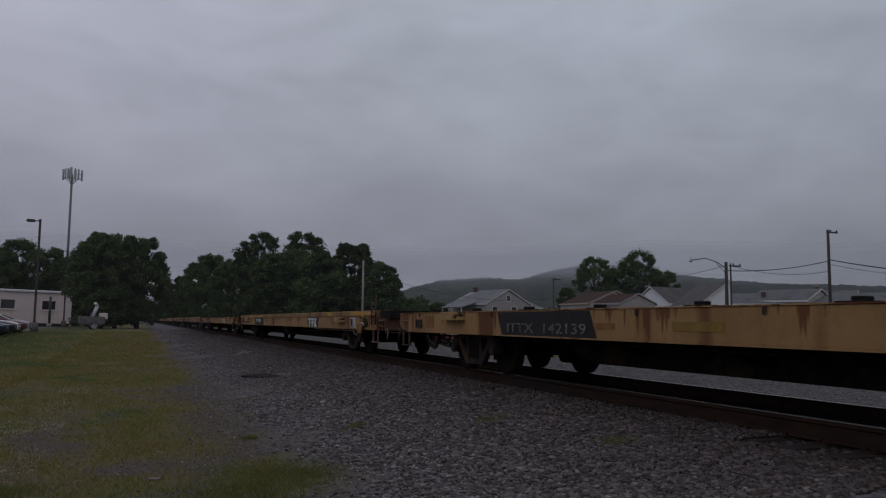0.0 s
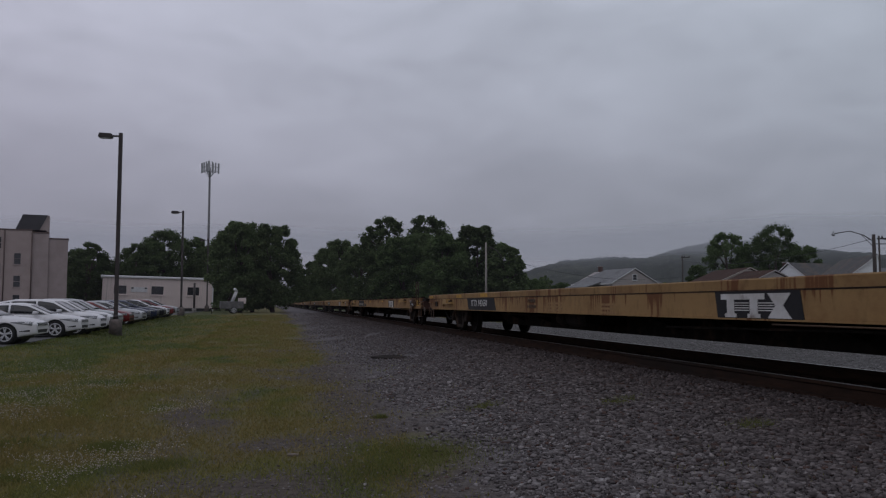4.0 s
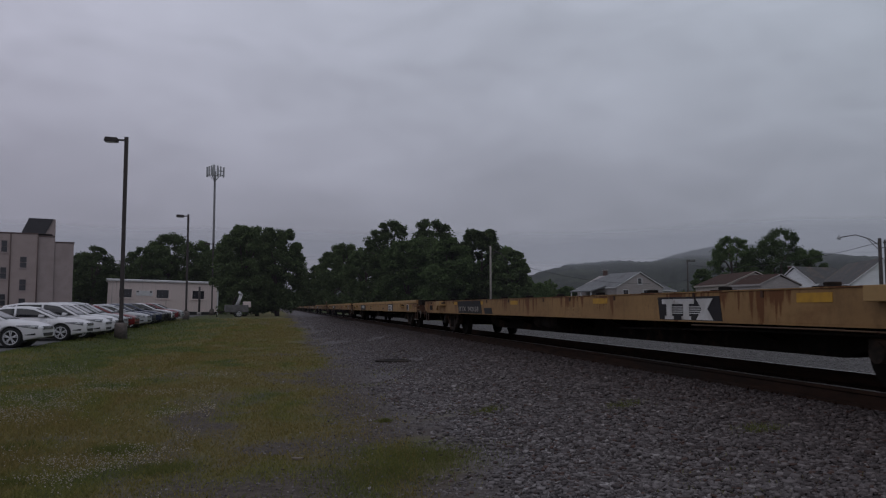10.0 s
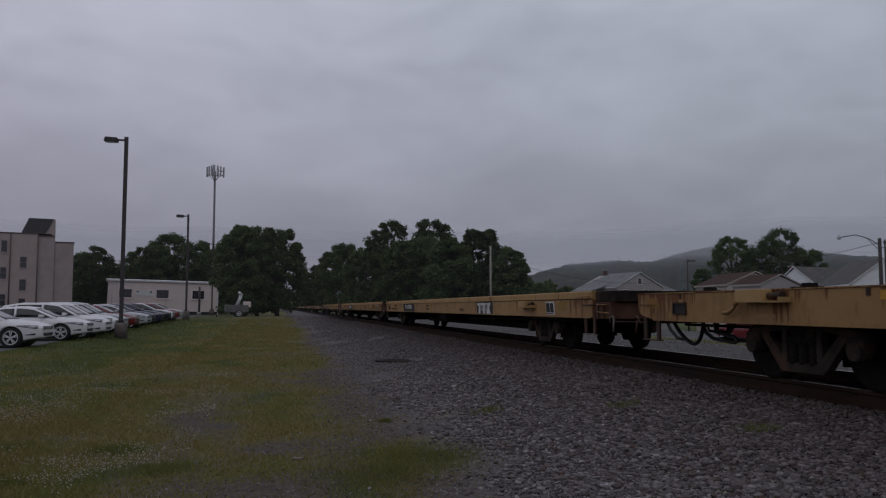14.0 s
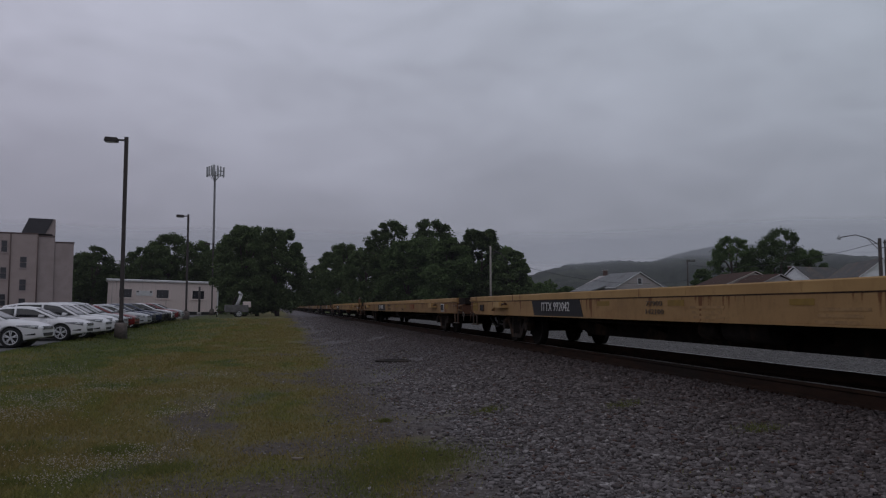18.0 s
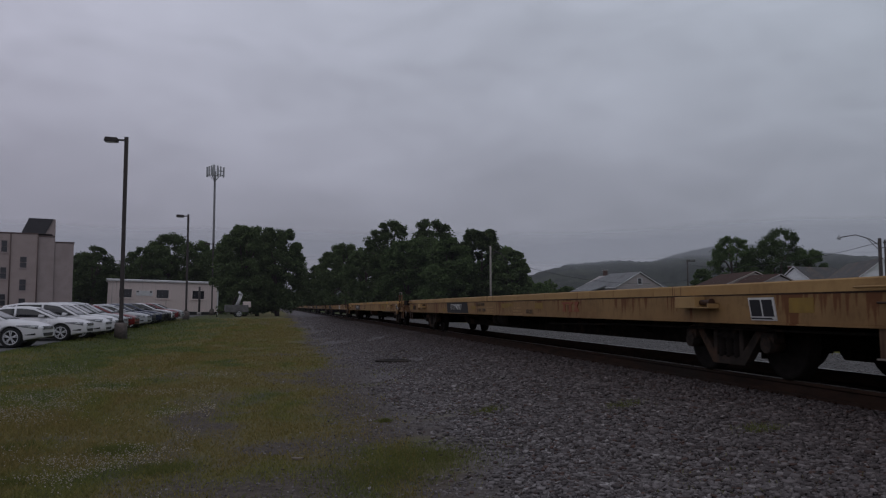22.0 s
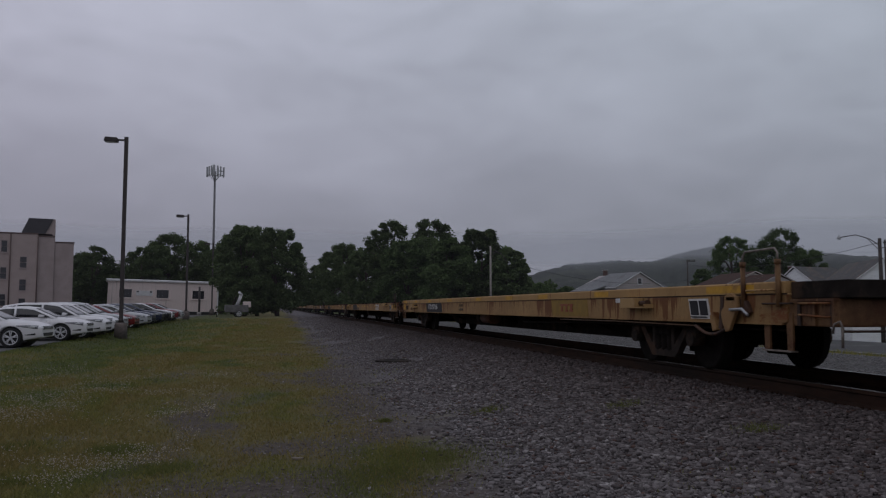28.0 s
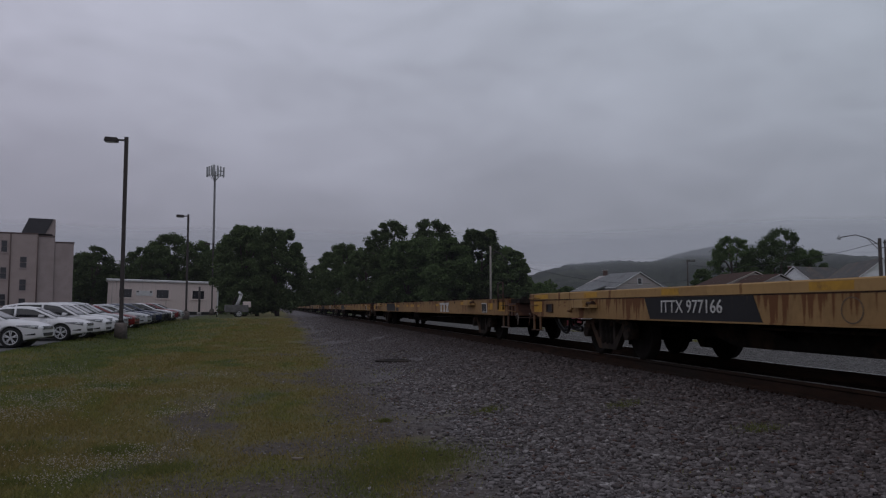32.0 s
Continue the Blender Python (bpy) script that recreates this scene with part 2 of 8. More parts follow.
M_OCHRE = mat("brown_ochre_paint", (0.235, 0.115, 0.020), (0.17, 0.080, 0.018), 6, 0.75)
M_DARKLETTER = mat("dark_lettering", (0.125, 0.088, 0.057), (0.075, 0.055, 0.038), 9, 0.8)
M_CAST = mat("dusty_cast_steel", (0.050, 0.039, 0.033), (0.024, 0.020, 0.017), 5, 0.95, spec=0.15, bump=0.3, c3=(0.070, 0.042, 0.028), t3=0.56, scale3=2.5)
M_GRIMY = mat("grimy_steel", (0.022, 0.018, 0.016), (0.012, 0.010, 0.009), 6, 0.95, spec=0.1, bump=0.3, c3=(0.050, 0.032, 0.022), t3=0.58, scale3=1.5)
M_WHEEL = mat("wheel_steel", (0.016, 0.013, 0.012), (0.009, 0.008, 0.007), 9, 0.9, spec=0.1)
M_TREAD = mat("worn_tread", (0.32, 0.30, 0.29), (0.2, 0.19, 0.18), 20, 0.35, metal=0.9)
M_WORN = mat("worn_step_steel", (0.26, 0.23, 0.20), (0.12, 0.10, 0.085), 8, 0.6, metal=0.3)
M_HOSE = mat("black_rubber", (0.018, 0.018, 0.018), (0.012, 0.012, 0.012), 9, 0.6)
M_DECK = mat("deck_steel", (0.075, 0.06, 0.048), (0.045, 0.035, 0.03), 5, 0.8, bump=0.3, c3=(0.11, 0.055, 0.03), t3=0.58)
M_RAILRUST = mat("rail_rust", (0.044, 0.024, 0.016), (0.024, 0.015, 0.011), 12, 0.95, spec=0.15, bump=0.25, stretch=(1, 0.2, 1), c3=(0.024, 0.018, 0.015), t3=0.58, scale3=1.2)
M_TIE = mat("creosoted_timber", (0.030, 0.025, 0.021), (0.016, 0.014, 0.012), 5, 0.9, bump=0.6, stretch=(0.3, 3, 3), vary=0.25)
M_POLE = mat("dark_bronze_steel", (0.045, 0.036, 0.034), (0.032, 0.026, 0.025), 3, 0.5, metal=0.2)
M_CONCRETE = mat("concrete", (0.36, 0.34, 0.32), (0.25, 0.235, 0.22), 6, 0.9, bump=0.3, c3=(0.16, 0.15, 0.13), t3=0.6, scale3=2)
M_GALV = mat("galvanised_steel", (0.40, 0.41, 0.42), (0.30, 0.31, 0.32), 5, 0.5, metal=0.4)
M_WOODPOLE = mat("weathered_pole_timber", (0.055, 0.043, 0.037), (0.032, 0.026, 0.023), 6, 0.9, bump=0.5, stretch=(4, 4, 0.3))
M_PALEPOLE = mat("pale_pole_timber", (0.30, 0.28, 0.25), (0.22, 0.20, 0.18), 6, 0.9, stretch=(4, 4, 0.3))
M_BARK = mat("bark", (0.085, 0.065, 0.05), (0.045, 0.036, 0.03), 7, 0.95, bump=0.6, stretch=(2, 2, 0.4))
M_LEAF = leaf_mat("leaves_dark", (0.056, 0.080, 0.035), (0.080, 0.111, 0.047), (0.110, 0.147, 0.063))
M_LEAF2 = leaf_mat("leaves_fresh", (0.060, 0.092, 0.035), (0.086, 0.128, 0.050), (0.124, 0.170, 0.072))
M_GRASS = leaf_mat("grass_blades", (0.116, 0.125, 0.042), (0.152, 0.155, 0.055), (0.205, 0.193, 0.080))


def turf_tint(m):
    """Turf drifts from green to straw over a few paces."""
    N, L = m.node_tree.nodes, m.node_tree.links
    hv = [n for n in N if n.bl_idname == "ShaderNodeHueSaturation"][0]
    n = N.new("ShaderNodeAttribute")
    n.attribute_name = "green"
    r = N.new("ShaderNodeValToRGB")
    e = r.color_ramp.elements
    e[0].position, e[0].color = 0.0, (1.27, 1.03, 1.06, 1)
    e[1].position, e[1].color = 1.0, (0.82, 0.95, 0.85, 1)
    moss = e.new(0.40)
    moss.color = (1.18, 1.10, 0.95, 1)
    L.new(n.outputs["Fac"], r.inputs[0])
    mx = N.new("ShaderNodeMix")
    mx.data_type, mx.blend_type = "RGBA", "MULTIPLY"
    mx.inputs["Factor"].default_value = 1.0
    src = hv.inputs["Color"].links[0].from_socket
    L.new(src, mx.inputs["A"])
    L.new(r.outputs[0], mx.inputs["B"])
    L.new(mx.outputs["Result"], hv.inputs["Color"])


turf_tint(M_GRASS)
M_CLOVER = mat("clover_bloom", (0.47, 0.42, 0.35), (0.28, 0.245, 0.19), 30, 0.9)
M_WIRE = mat("cable", (0.02, 0.02, 0.022), (0.015, 0.015, 0.016), 3, 0.7)


# ------------------------------------------------------------------ mesh helpers
def box(bm, x0, x1, y0, y1, z0, z1, bevel=0.0):
    vs = [bm.verts.new((x, y, z)) for z in (z0, z1) for x, y in ((x0, y0), (x1, y0), (x1, y1), (x0, y1))]
    fs = [bm.faces.new([vs[i] for i in q]) for q in
          ((3, 2, 1, 0), (4, 5, 6, 7), (0, 1, 5, 4), (1, 2, 6, 5), (2, 3, 7, 6), (3, 0, 4, 7))]
    if bevel:
        es = list({e for f in fs for e in f.edges})
        bmesh.ops.bevel(bm, geom=es, offset=bevel, segments=2, affect="EDGES", profile=0.6)
    return bm


def prism(bm, pts, a0, a1, axis="x", bevel=0.0):
    """A 2D outline pushed along an axis. Outline: (y, z) for x, (x, z) for y, (x, y) for z."""
    def at(p, a):
        return {"x": (a, p[0], p[1]), "y": (p[0], a, p[1]), "z": (p[0], p[1], a)}[axis]
    v0, v1 = [bm.verts.new(at(p, a0)) for p in pts], [bm.verts.new(at(p, a1)) for p in pts]
    fs = [bm.faces.new(v0[::-1]), bm.faces.new(v1)]
    n = len(pts)
    fs += [bm.faces.new((v0[i], v0[(i + 1) % n], v1[(i + 1) % n], v1[i])) for i in range(n)]
    bmesh.ops.recalc_face_normals(bm, faces=fs)
    if bevel:
        es = list({e for f in fs for e in f.edges})
        bmesh.ops.bevel(bm, geom=es, offset=bevel, segments=2, affect="EDGES", profile=0.6)
    return bm


def rod(bm, p0, p1, r0, r1=None, seg=10):
    """A round bar or a cone between two points."""
    p0, p1 = Vector(p0), Vector(p1)
    r1 = r0 if r1 is None else r1
    q = (p1 - p0).to_track_quat("Z", "Y")
    rings = []
    for p, r in ((p0, r0), (p1, r1)):
        rings.append([bm.verts.new(p + q @ Vector((r * math.cos(a), r * math.sin(a), 0)))
                      for a in (2 * math.pi * i / seg for i in range(seg))])
    a, b = rings
    for i in range(seg):
        f = bm.faces.new((a[i], a[(i + 1) % seg], b[(i + 1) % seg], b[i]))
        f.smooth = seg > 6
    bm.faces.new(a[::-1]), bm.faces.new(b)
    return bm


def pipe(bm, pts, r, seg=7):
    """One bent tube through the points."""
    pts = [Vector(p) for p in pts]
    rings, side = [], None
    for i, p in enumerate(pts):
        d = (pts[min(i + 1, len(pts) - 1)] - pts[max(i - 1, 0)]).normalized()
        if side is None:
            side = d.orthogonal().normalized()
        side = (side - d * side.dot(d)).normalized()
        up = d.cross(side)
        rings.append([bm.verts.new(p + r * (math.cos(t) * side + math.sin(t) * up)) for t in (2 * math.pi * k / seg for k in range(seg))])
    for a, b in zip(rings, rings[1:]):
        for k in range(seg):
            f = bm.faces.new((a[k], a[(k + 1) % seg], b[(k + 1) % seg], b[k]))
            f.smooth = True
    bm.faces.new(rings[0][::-1]), bm.faces.new(rings[-1])
    return bm


def lathe(bm, prof, cap=True, seg=20, axis="z"):
    """prof: (radius, height) rows turned round an axis."""
    rings = []
    for r, h in prof:
        ring = []
        for i in range(seg):
            a = 2 * math.pi * i / seg
            c, s = r * math.cos(a), r * math.sin(a)
            ring.append(bm.verts.new((c, s, h) if axis == "z" else (h, c, s)))
        rings.append(ring)
    for a, b in zip(rings, rings[1:]):
        for i in range(seg):
            f = bm.faces.new((a[i], a[(i + 1) % seg], b[(i + 1) % seg], b[i]))
            f.smooth = True
    if cap:
        bm.faces.new(rings[0][::-1]), bm.faces.new(rings[-1])
    bmesh.ops.recalc_face_normals(bm, faces=bm.faces[:])
    return bm


def mesh_of(name, bm, material):
    me = bpy.data.meshes.new(name)
    bm.to_mesh(me)
    bm.free()
    me.materials.append(material)
    return me


def part(name, bm, material, parent=None, label="", m=None):
    me = bm if isinstance(bm, bpy.types.Mesh) else mesh_of(name, bm, material)
    ob = new(name, me)
    if parent:
        ob.parent = parent
    if m is not None:
        ob.matrix_basis = m
    if label:
        ob["label"] = label
    return ob


def thing(name, m, label, category, group="", kind=""):
    ob = new(name)
    ob.empty_display_size = 0.3
    ob.matrix_basis = m
    return tagged(ob, label, category, group, kind)


def raw_mesh(name, co, faces_n, idx, material):
    """A mesh from numpy: co (n, 3), polygons of faces_n corners each, idx flat."""
    me = bpy.data.meshes.new(name)
    me.vertices.add(len(co))
    me.vertices.foreach_set("co", np.asarray(co, np.float32).ravel())
    k = len(idx) // faces_n
    me.loops.add(len(idx))
    me.loops.foreach_set("vertex_index", np.asarray(idx, np.int32).ravel())
    me.polygons.add(k)
    me.polygons.foreach_set("loop_start", np.arange(k, dtype=np.int32) * faces_n)
    me.update(calc_edges=True)
    me.materials.append(material)
    return me


def text_mesh(body, size, material, name="lettering", squeeze=1.0, thick=0.004):
    cu = bpy.data.curves.new(name, "FONT")
    cu.body, cu.size, cu.align_x, cu.align_y, cu.extrude = body, size, "CENTER", "CENTER", thick
    cu.resolution_u = 2
    ob = bpy.data.objects.new(name, cu)
    scene.collection.objects.link(ob)
    dg = bpy.context.evaluated_depsgraph_get()
    me = bpy.data.meshes.new_from_object(ob.evaluated_get(dg))
    bpy.data.objects.remove(ob)
    bpy.data.curves.remove(cu)
    me.transform(Matrix.Diagonal((squeeze, 1, 1, 1)))
    me.materials.clear()
    me.materials.append(material)
    return me


# letters that stand on a side facing -x, read with -y to the right
SIDE = Matrix(((0, 0, -1, 0), (-1, 0, 0, 0), (0, 1, 0, 0), (0, 0, 0, 1)))


def smooth01(v):
    v = np.clip(v, 0, 1)
    return v * v * (3 - 2 * v)

# ------------------------------------------------------------------ ground
TRACK_X, RAIL_Z = 6.75, 0.74
rng = np.random.default_rng(7)


def ground_z(x, y):
    """Height of the ground: a gravel bed under the track, a gentle rise ahead."""
    x, y = np.asarray(x, float), np.asarray(y, float)
    base = 0.58 * smooth01((y - 30) / 55.0)
    bed = 0.50
    k = smooth01((x - 1.6) / (5.0 - 1.6))
    left = base + (np.maximum(bed, base) - base) * k
    far = smooth01((x - 8.6) / 3.0)
    right = bed + (0.36 - bed) * far - 0.88 * smooth01((x - 13.5) / 11.0) - 1.1 * smooth01((x - 34.0) / 12.0)
    z = np.where(x < TRACK_X, left, right)
    pad = np.exp(-(((x - 3.1) ** 2 + (y - 20.3) ** 2) / 1.0) ** 2)
    z = z * (1 - pad) + 0.206 * pad
    # the car park lies a step above the grass
    z = z + 0.15 * smooth01((-7.0 - x) / 0.9) * smooth01((75 - y) / 25)
    dist = np.hypot(x, y)
    lump = 0.022 * np.sin(x * 1.9 + 0.7 * np.sin(y * 1.3)) * np.sin(y * 1.5 + x * 0.6)
    return z + lump * smooth01((5.2 - x) / 1.5) * smooth01((60 - dist) / 40)


def field(x, y, sx, sy, seed):
    """Smooth noise over the plan, about -1 to 1."""
    x, y = np.asarray(x, float), np.asarray(y, float)
    return np.array([noise.noise(Vector((a * sx + seed, b * sy, seed * 1.7))) for a, b in zip(x.ravel(), y.ravel())]).reshape(x.shape)


def spot(x, y, cx, cy, rx, ry):
    return np.exp(-((x - cx) / rx) ** 2 - ((y - cy) / ry) ** 2)


def turf_cover(x, y):
    """How much turf covers the ground: full towards the car park, none on the ballast."""
    seam = 0.55 + 0.9 * smooth01((y - 17) / 10.0) + 0.9 * field(x, y, 0.30, 0.16, 6.1) + 0.7 * field(x, y, 1.1, 0.5, 2.4)
    t = smooth01((seam - x) / 2.4 + 0.5)
    b = field(x, y, 0.55, 0.24, 3.1) + 0.6 * field(x, y, 1.7, 0.9, 8.3)
    t = t * (1 - 0.55 * smooth01((b - 0.30) / 0.45) * smooth01((x + 5.5) / 3.0))
    for cx, cy, rx, ry, k in ((-0.05, 9.25, 0.5, 0.45, 1), (-0.1, 7.1, 0.8, 0.6, 1), (-1.25, 11.9, 0.5, 0.9, 0.8), (-2.3, 19.6, 0.8, 2.0, 0.6), (1.4, 36.0, 0.8, 1.6, 0.9), (0.4, 27.0, 0.9, 1.2, 0.6), (-0.75, 11.1, 0.5, 0.35, 0.8), (-2.6, 10.3, 0.6, 0.4, 0.6)):
        t = t * (1 - k * spot(x, y, cx, cy, rx, ry))
    for cx, cy, rx, ry, k in ((1.35, 8.3, 0.75, 1.1, 0.8), (1.75, 9.3, 0.5, 0.5, 0.7), (0.9, 7.0, 0.5, 0.8, 0.6), (2.2, 11.0, 0.8, 0.7, 0.4), (0.3, 11.6, 0.8, 1.6, 0.65)):
        t = np.maximum(t, k * spot(x, y, cx, cy, rx, ry))
    return np.clip(t, 0, 1)


def turf_green(x, y):
    """0 where the turf is straw-yellow, 1 where it is fresh green."""
    g = 0.75 * smooth01((-x - 3.0) / 3.0) + 0.28 + 1.1 * field(x, y, 0.5, 0.25, 5.3) + 0.9 * field(x, y, 1.8, 0.9, 1.9)
    g = g - 0.3 * smooth01((x + 3.5) / 2.0)
    for cx, cy, r in ((-1.7, 9.4, 0.35), (1.75, 9.2, 0.6), (-1.5, 8.4, 0.5)):
        g = g + 0.8 * spot(x, y, cx, cy, r, r)
    return np.clip(g, 0, 1)


def lay_field(me, name, values):
    me.attributes.new(name, "FLOAT", "POINT").data.foreach_set("value", np.asarray(values, float).ravel())


def ground_material():
    m = bpy.data.materials.new("ground_cover")
    m.use_nodes = True
    N, L = m.node_tree.nodes, m.node_tree.links
    b = N["Principled BSDF"]
    b.inputs["Roughness"].default_value = 0.95
    b.inputs["Specular IOR Level"].default_value = 0.2
    tc = N.new("ShaderNodeTexCoord")
    sep = N.new("ShaderNodeSeparateXYZ")
    L.new(tc.outputs["Object"], sep.inputs[0])

    def noi(scale, detail=5, rough=0.6):
        n = N.new("ShaderNodeTexNoise")
        n.inputs["Scale"].default_value, n.inputs["Detail"].default_value = scale, detail
        n.inputs["Roughness"].default_value = rough
        L.new(tc.outputs["Object"], n.inputs["Vector"])
        return n.outputs[0]

    def ramp(s, p0, p1, c0, c1):
        r = N.new("ShaderNodeValToRGB")
        r.color_ramp.elements[0].position, r.color_ramp.elements[1].position = p0, p1
        r.color_ramp.elements[0].color, r.color_ramp.elements[1].color = (*c0, 1), (*c1, 1)
        L.new(s, r.inputs[0])
        return r.outputs[0]

    def mathn(op, a, v=None, c=None):
        n = N.new("ShaderNodeMath")
        n.operation = op
        for i, s in enumerate((a, v, c)):
            if s is None:
                continue
            if isinstance(s, (int, float)):
                n.inputs[i].default_value = s
            else:
                L.new(s, n.inputs[i])
        return n.outputs[0]

    def mixc(f, a, bb):
        mx = N.new("ShaderNodeMix")
        mx.data_type = "RGBA"
        L.new(f, mx.inputs["Factor"])
        L.new(a, mx.inputs["A"])
        L.new(bb, mx.inputs["B"])
        return mx.outputs["Result"]

    vor = N.new("ShaderNodeTexVoronoi")
    vor.inputs["Scale"].default_value = 26
    L.new(tc.outputs["Object"], vor.inputs["Vector"])
    stone = ramp(vor.outputs["Color"], 0.1, 0.95, (0.076, 0.068, 0.071), (0.185, 0.170, 0.176))
    dirt = ramp(noi(9, 9, 0.8), 0.32, 0.72, (0.041, 0.033, 0.029), (0.145, 0.120, 0.100))
    # trodden dirt next to the turf, clean stone next to the track
    clean = ramp(mathn("MULTIPLY_ADD", noi(1.3, 6, 0.7), 2.4, mathn("SUBTRACT", sep.outputs["X"], 2.6)), 0.0, 1.0, (0, 0, 0), (1, 1, 1))
    gravel = mixc(clean, dirt, stone)
    def field_in(name):
        n = N.new("ShaderNodeAttribute")
        n.attribute_name = name
        return n.outputs["Fac"]

    green = ramp(noi(24, 7, 0.8), 0.3, 0.75, (0.040, 0.050, 0.020), (0.108, 0.122, 0.050))
    yellow = ramp(noi(19, 7, 0.8), 0.3, 0.7, (0.082, 0.071, 0.032), (0.204, 0.180, 0.076))
    grass = mixc(mathn("MULTIPLY_ADD", noi(3.0, 6, 0.7), 0.5, mathn("SUBTRACT", field_in("green"), 0.25)), yellow, green)
    # the turf frays out into the gravel in small tongues
    f = ramp(mathn("MULTIPLY_ADD", noi(7.0, 8, 0.75), 0.9, mathn("SUBTRACT", field_in("turf"), 0.45)), 0.25, 0.75, (0, 0, 0), (1, 1, 1))
    near = mixc(f, gravel, grass)
    # beyond the track: pale stone yard; far off: meadow
    yard = mixc(ramp(noi(2.5, 10, 0.8), 0.34, 0.66, (0, 0, 0), (1, 1, 1)), ramp(vor.outputs["Color"], 0.1, 0.9, (0.040, 0.038, 0.038), (0.092, 0.088, 0.087)),
                ramp(vor.outputs["Color"], 0.1, 0.9, (0.070, 0.067, 0.066), (0.160, 0.154, 0.152)))
    past = ramp(mathn("MULTIPLY_ADD", sep.outputs["X"], 1.0, -8.5), 0.0, 1.0, (0, 0, 0), (1, 1, 1))
    col = mixc(past, near, yard)
    meadow = ramp(noi(0.3, 6), 0.3, 0.7, (0.045, 0.065, 0.02), (0.10, 0.11, 0.035))
    far1 = ramp(mathn("MULTIPLY_ADD", sep.outputs["X"], 0.2, -5.2), 0.0, 1.0, (0, 0, 0), (1, 1, 1))
    far2 = ramp(mathn("MULTIPLY_ADD", sep.outputs["Y"], 0.02, -2.2), 0.0, 1.0, (0, 0, 0), (1, 1, 1))
    col = mixc(mathn("MAXIMUM", far1, mathn("MULTIPLY", far2, past)), col, meadow)
    L.new(col, b.inputs["Base Color"])
    bp = N.new("ShaderNodeBump")
    bp.inputs["Strength"].default_value = 0.7
    bp.inputs["Distance"].default_value = 0.03
    hmix = mathn("ADD", vor.outputs["Distance"], noi(30, 5))
    L.new(hmix, bp.inputs["Height"])
    L.new(bp.outputs[0], b.inputs["Normal"])
    return m


def grid_sheet(name, xs, ys, material, zfun):
    X, Y = np.meshgrid(xs, ys)
    Z = zfun(X, Y)
    co = np.stack([X, Y, Z], -1).reshape(-1, 3)
    nx, ny = len(xs), len(ys)
    i = (np.arange(ny - 1)[:, None] * nx + np.arange(nx - 1)[None, :]).ravel()
    idx = np.stack([i, i + 1, i + nx + 1, i + nx], -1).ravel()
    me = raw_mesh(name, co, 4, idx, material)
    me.polygons.foreach_set("use_smooth", np.ones(len(me.polygons), bool))
    return me


XS = np.concatenate([[-3500, -1500, -700, -300, -150, -80, -50], np.arange(-36, -12, 3), np.arange(-12, -6, 0.3), np.arange(-6, 5.0, 0.14), np.arange(5.0, 12.1, 0.25),
                     np.arange(12.5, 30, 1.0), np.arange(32, 40, 3), [50, 80, 150, 300, 700, 1500, 3500]])
YS = np.concatenate([[-3500, -1500, -600, -200, -80, -40, -20, -10, -5], np.arange(-3, 5, 0.5), np.arange(5, 30, 0.16), np.arange(30, 100, 2.5),
                     [110, 130, 160, 200, 300, 500, 900, 1800, 4000]])
GX, GY = np.meshgrid(XS, YS)
ground = new("ground", grid_sheet("ground", XS, YS, ground_material(), ground_z))
lay_field(ground.data, "turf", turf_cover(GX, GY))
lay_field(ground.data, "green", turf_green(GX, GY))
tagged(ground, "patchy turf and grey gravel ground beside a railway", "ground", kind="structure")

# ------------------------------------------------------------------ track
RAIL_PROFILE = [(-0.038, 0), (0.038, 0), (0.038, -0.035), (0.012, -0.05), (0.011, -0.145), (0.07, -0.168), (0.076, -0.185),
                (-0.076, -0.185), (-0.07, -0.168), (-0.011, -0.145), (-0.012, -0.05), (-0.038, -0.035)]
TIE_TOP = RAIL_Z - 0.205


def build_track():
    tr = thing("railway_track", pose(0, 0, 0), "single railway track, rusty rails on dark timber sleepers in ballast", "railway track", kind="structure")
    for x in (TRACK_X - 0.755, TRACK_X + 0.755):
        bm = bmesh.new()
        prism(bm, [(x + a, RAIL_Z + b) for a, b in RAIL_PROFILE], -220, 620, "y")
        part("rail", bm, M_RAILRUST, tr)
        bm = bmesh.new()
        prism(bm, [(x - 0.026, RAIL_Z + 0.001), (x + 0.026, RAIL_Z + 0.001), (x + 0.026, RAIL_Z + 0.004), (x - 0.026, RAIL_Z + 0.004)], -220, 620, "y")
        part("running_surface", bm, M_TREAD, tr, "bright worn rail head")
    bm = bmesh.new()
    box(bm, -1.3, 1.3, -0.115, 0.115, -0.17, 0, 0.012)
    tie = mesh_of("sleeper", bm, M_TIE)
    bm = bmesh.new()
    for s in (-0.755, 0.755):
        box(bm, s - 0.18, s + 0.18, -0.09, 0.09, 0, 0.02)
        for dx in (-0.11, 0.11):
            for dy in (-0.05, 0.05):
                box(bm, s + dx - 0.012, s + dx + 0.012, dy - 0.012, dy + 0.012, 0.02, 0.05)
    plate = mesh_of("tie_plate", bm, M_RAILRUST)
    y = -6.0
    while y < 95:
        m = pose(TRACK_X + random.uniform(-0.03, 0.03), y, TIE_TOP, 0, 0, random.uniform(-0.8, 0.8))
        part("sleeper", tie, None, tr, m=m)
        part("tie_plate", plate, None, tr, m=pose(TRACK_X, y, TIE_TOP))
        y += 0.5
    return tr


build_track()

# ------------------------------------------------------------------ flat cars
CAR_L, PITCH, SPEED, YC0 = 27.2, 28.2, 4.41, 3.7
HALF_W = 1.33
DECK = 1.05


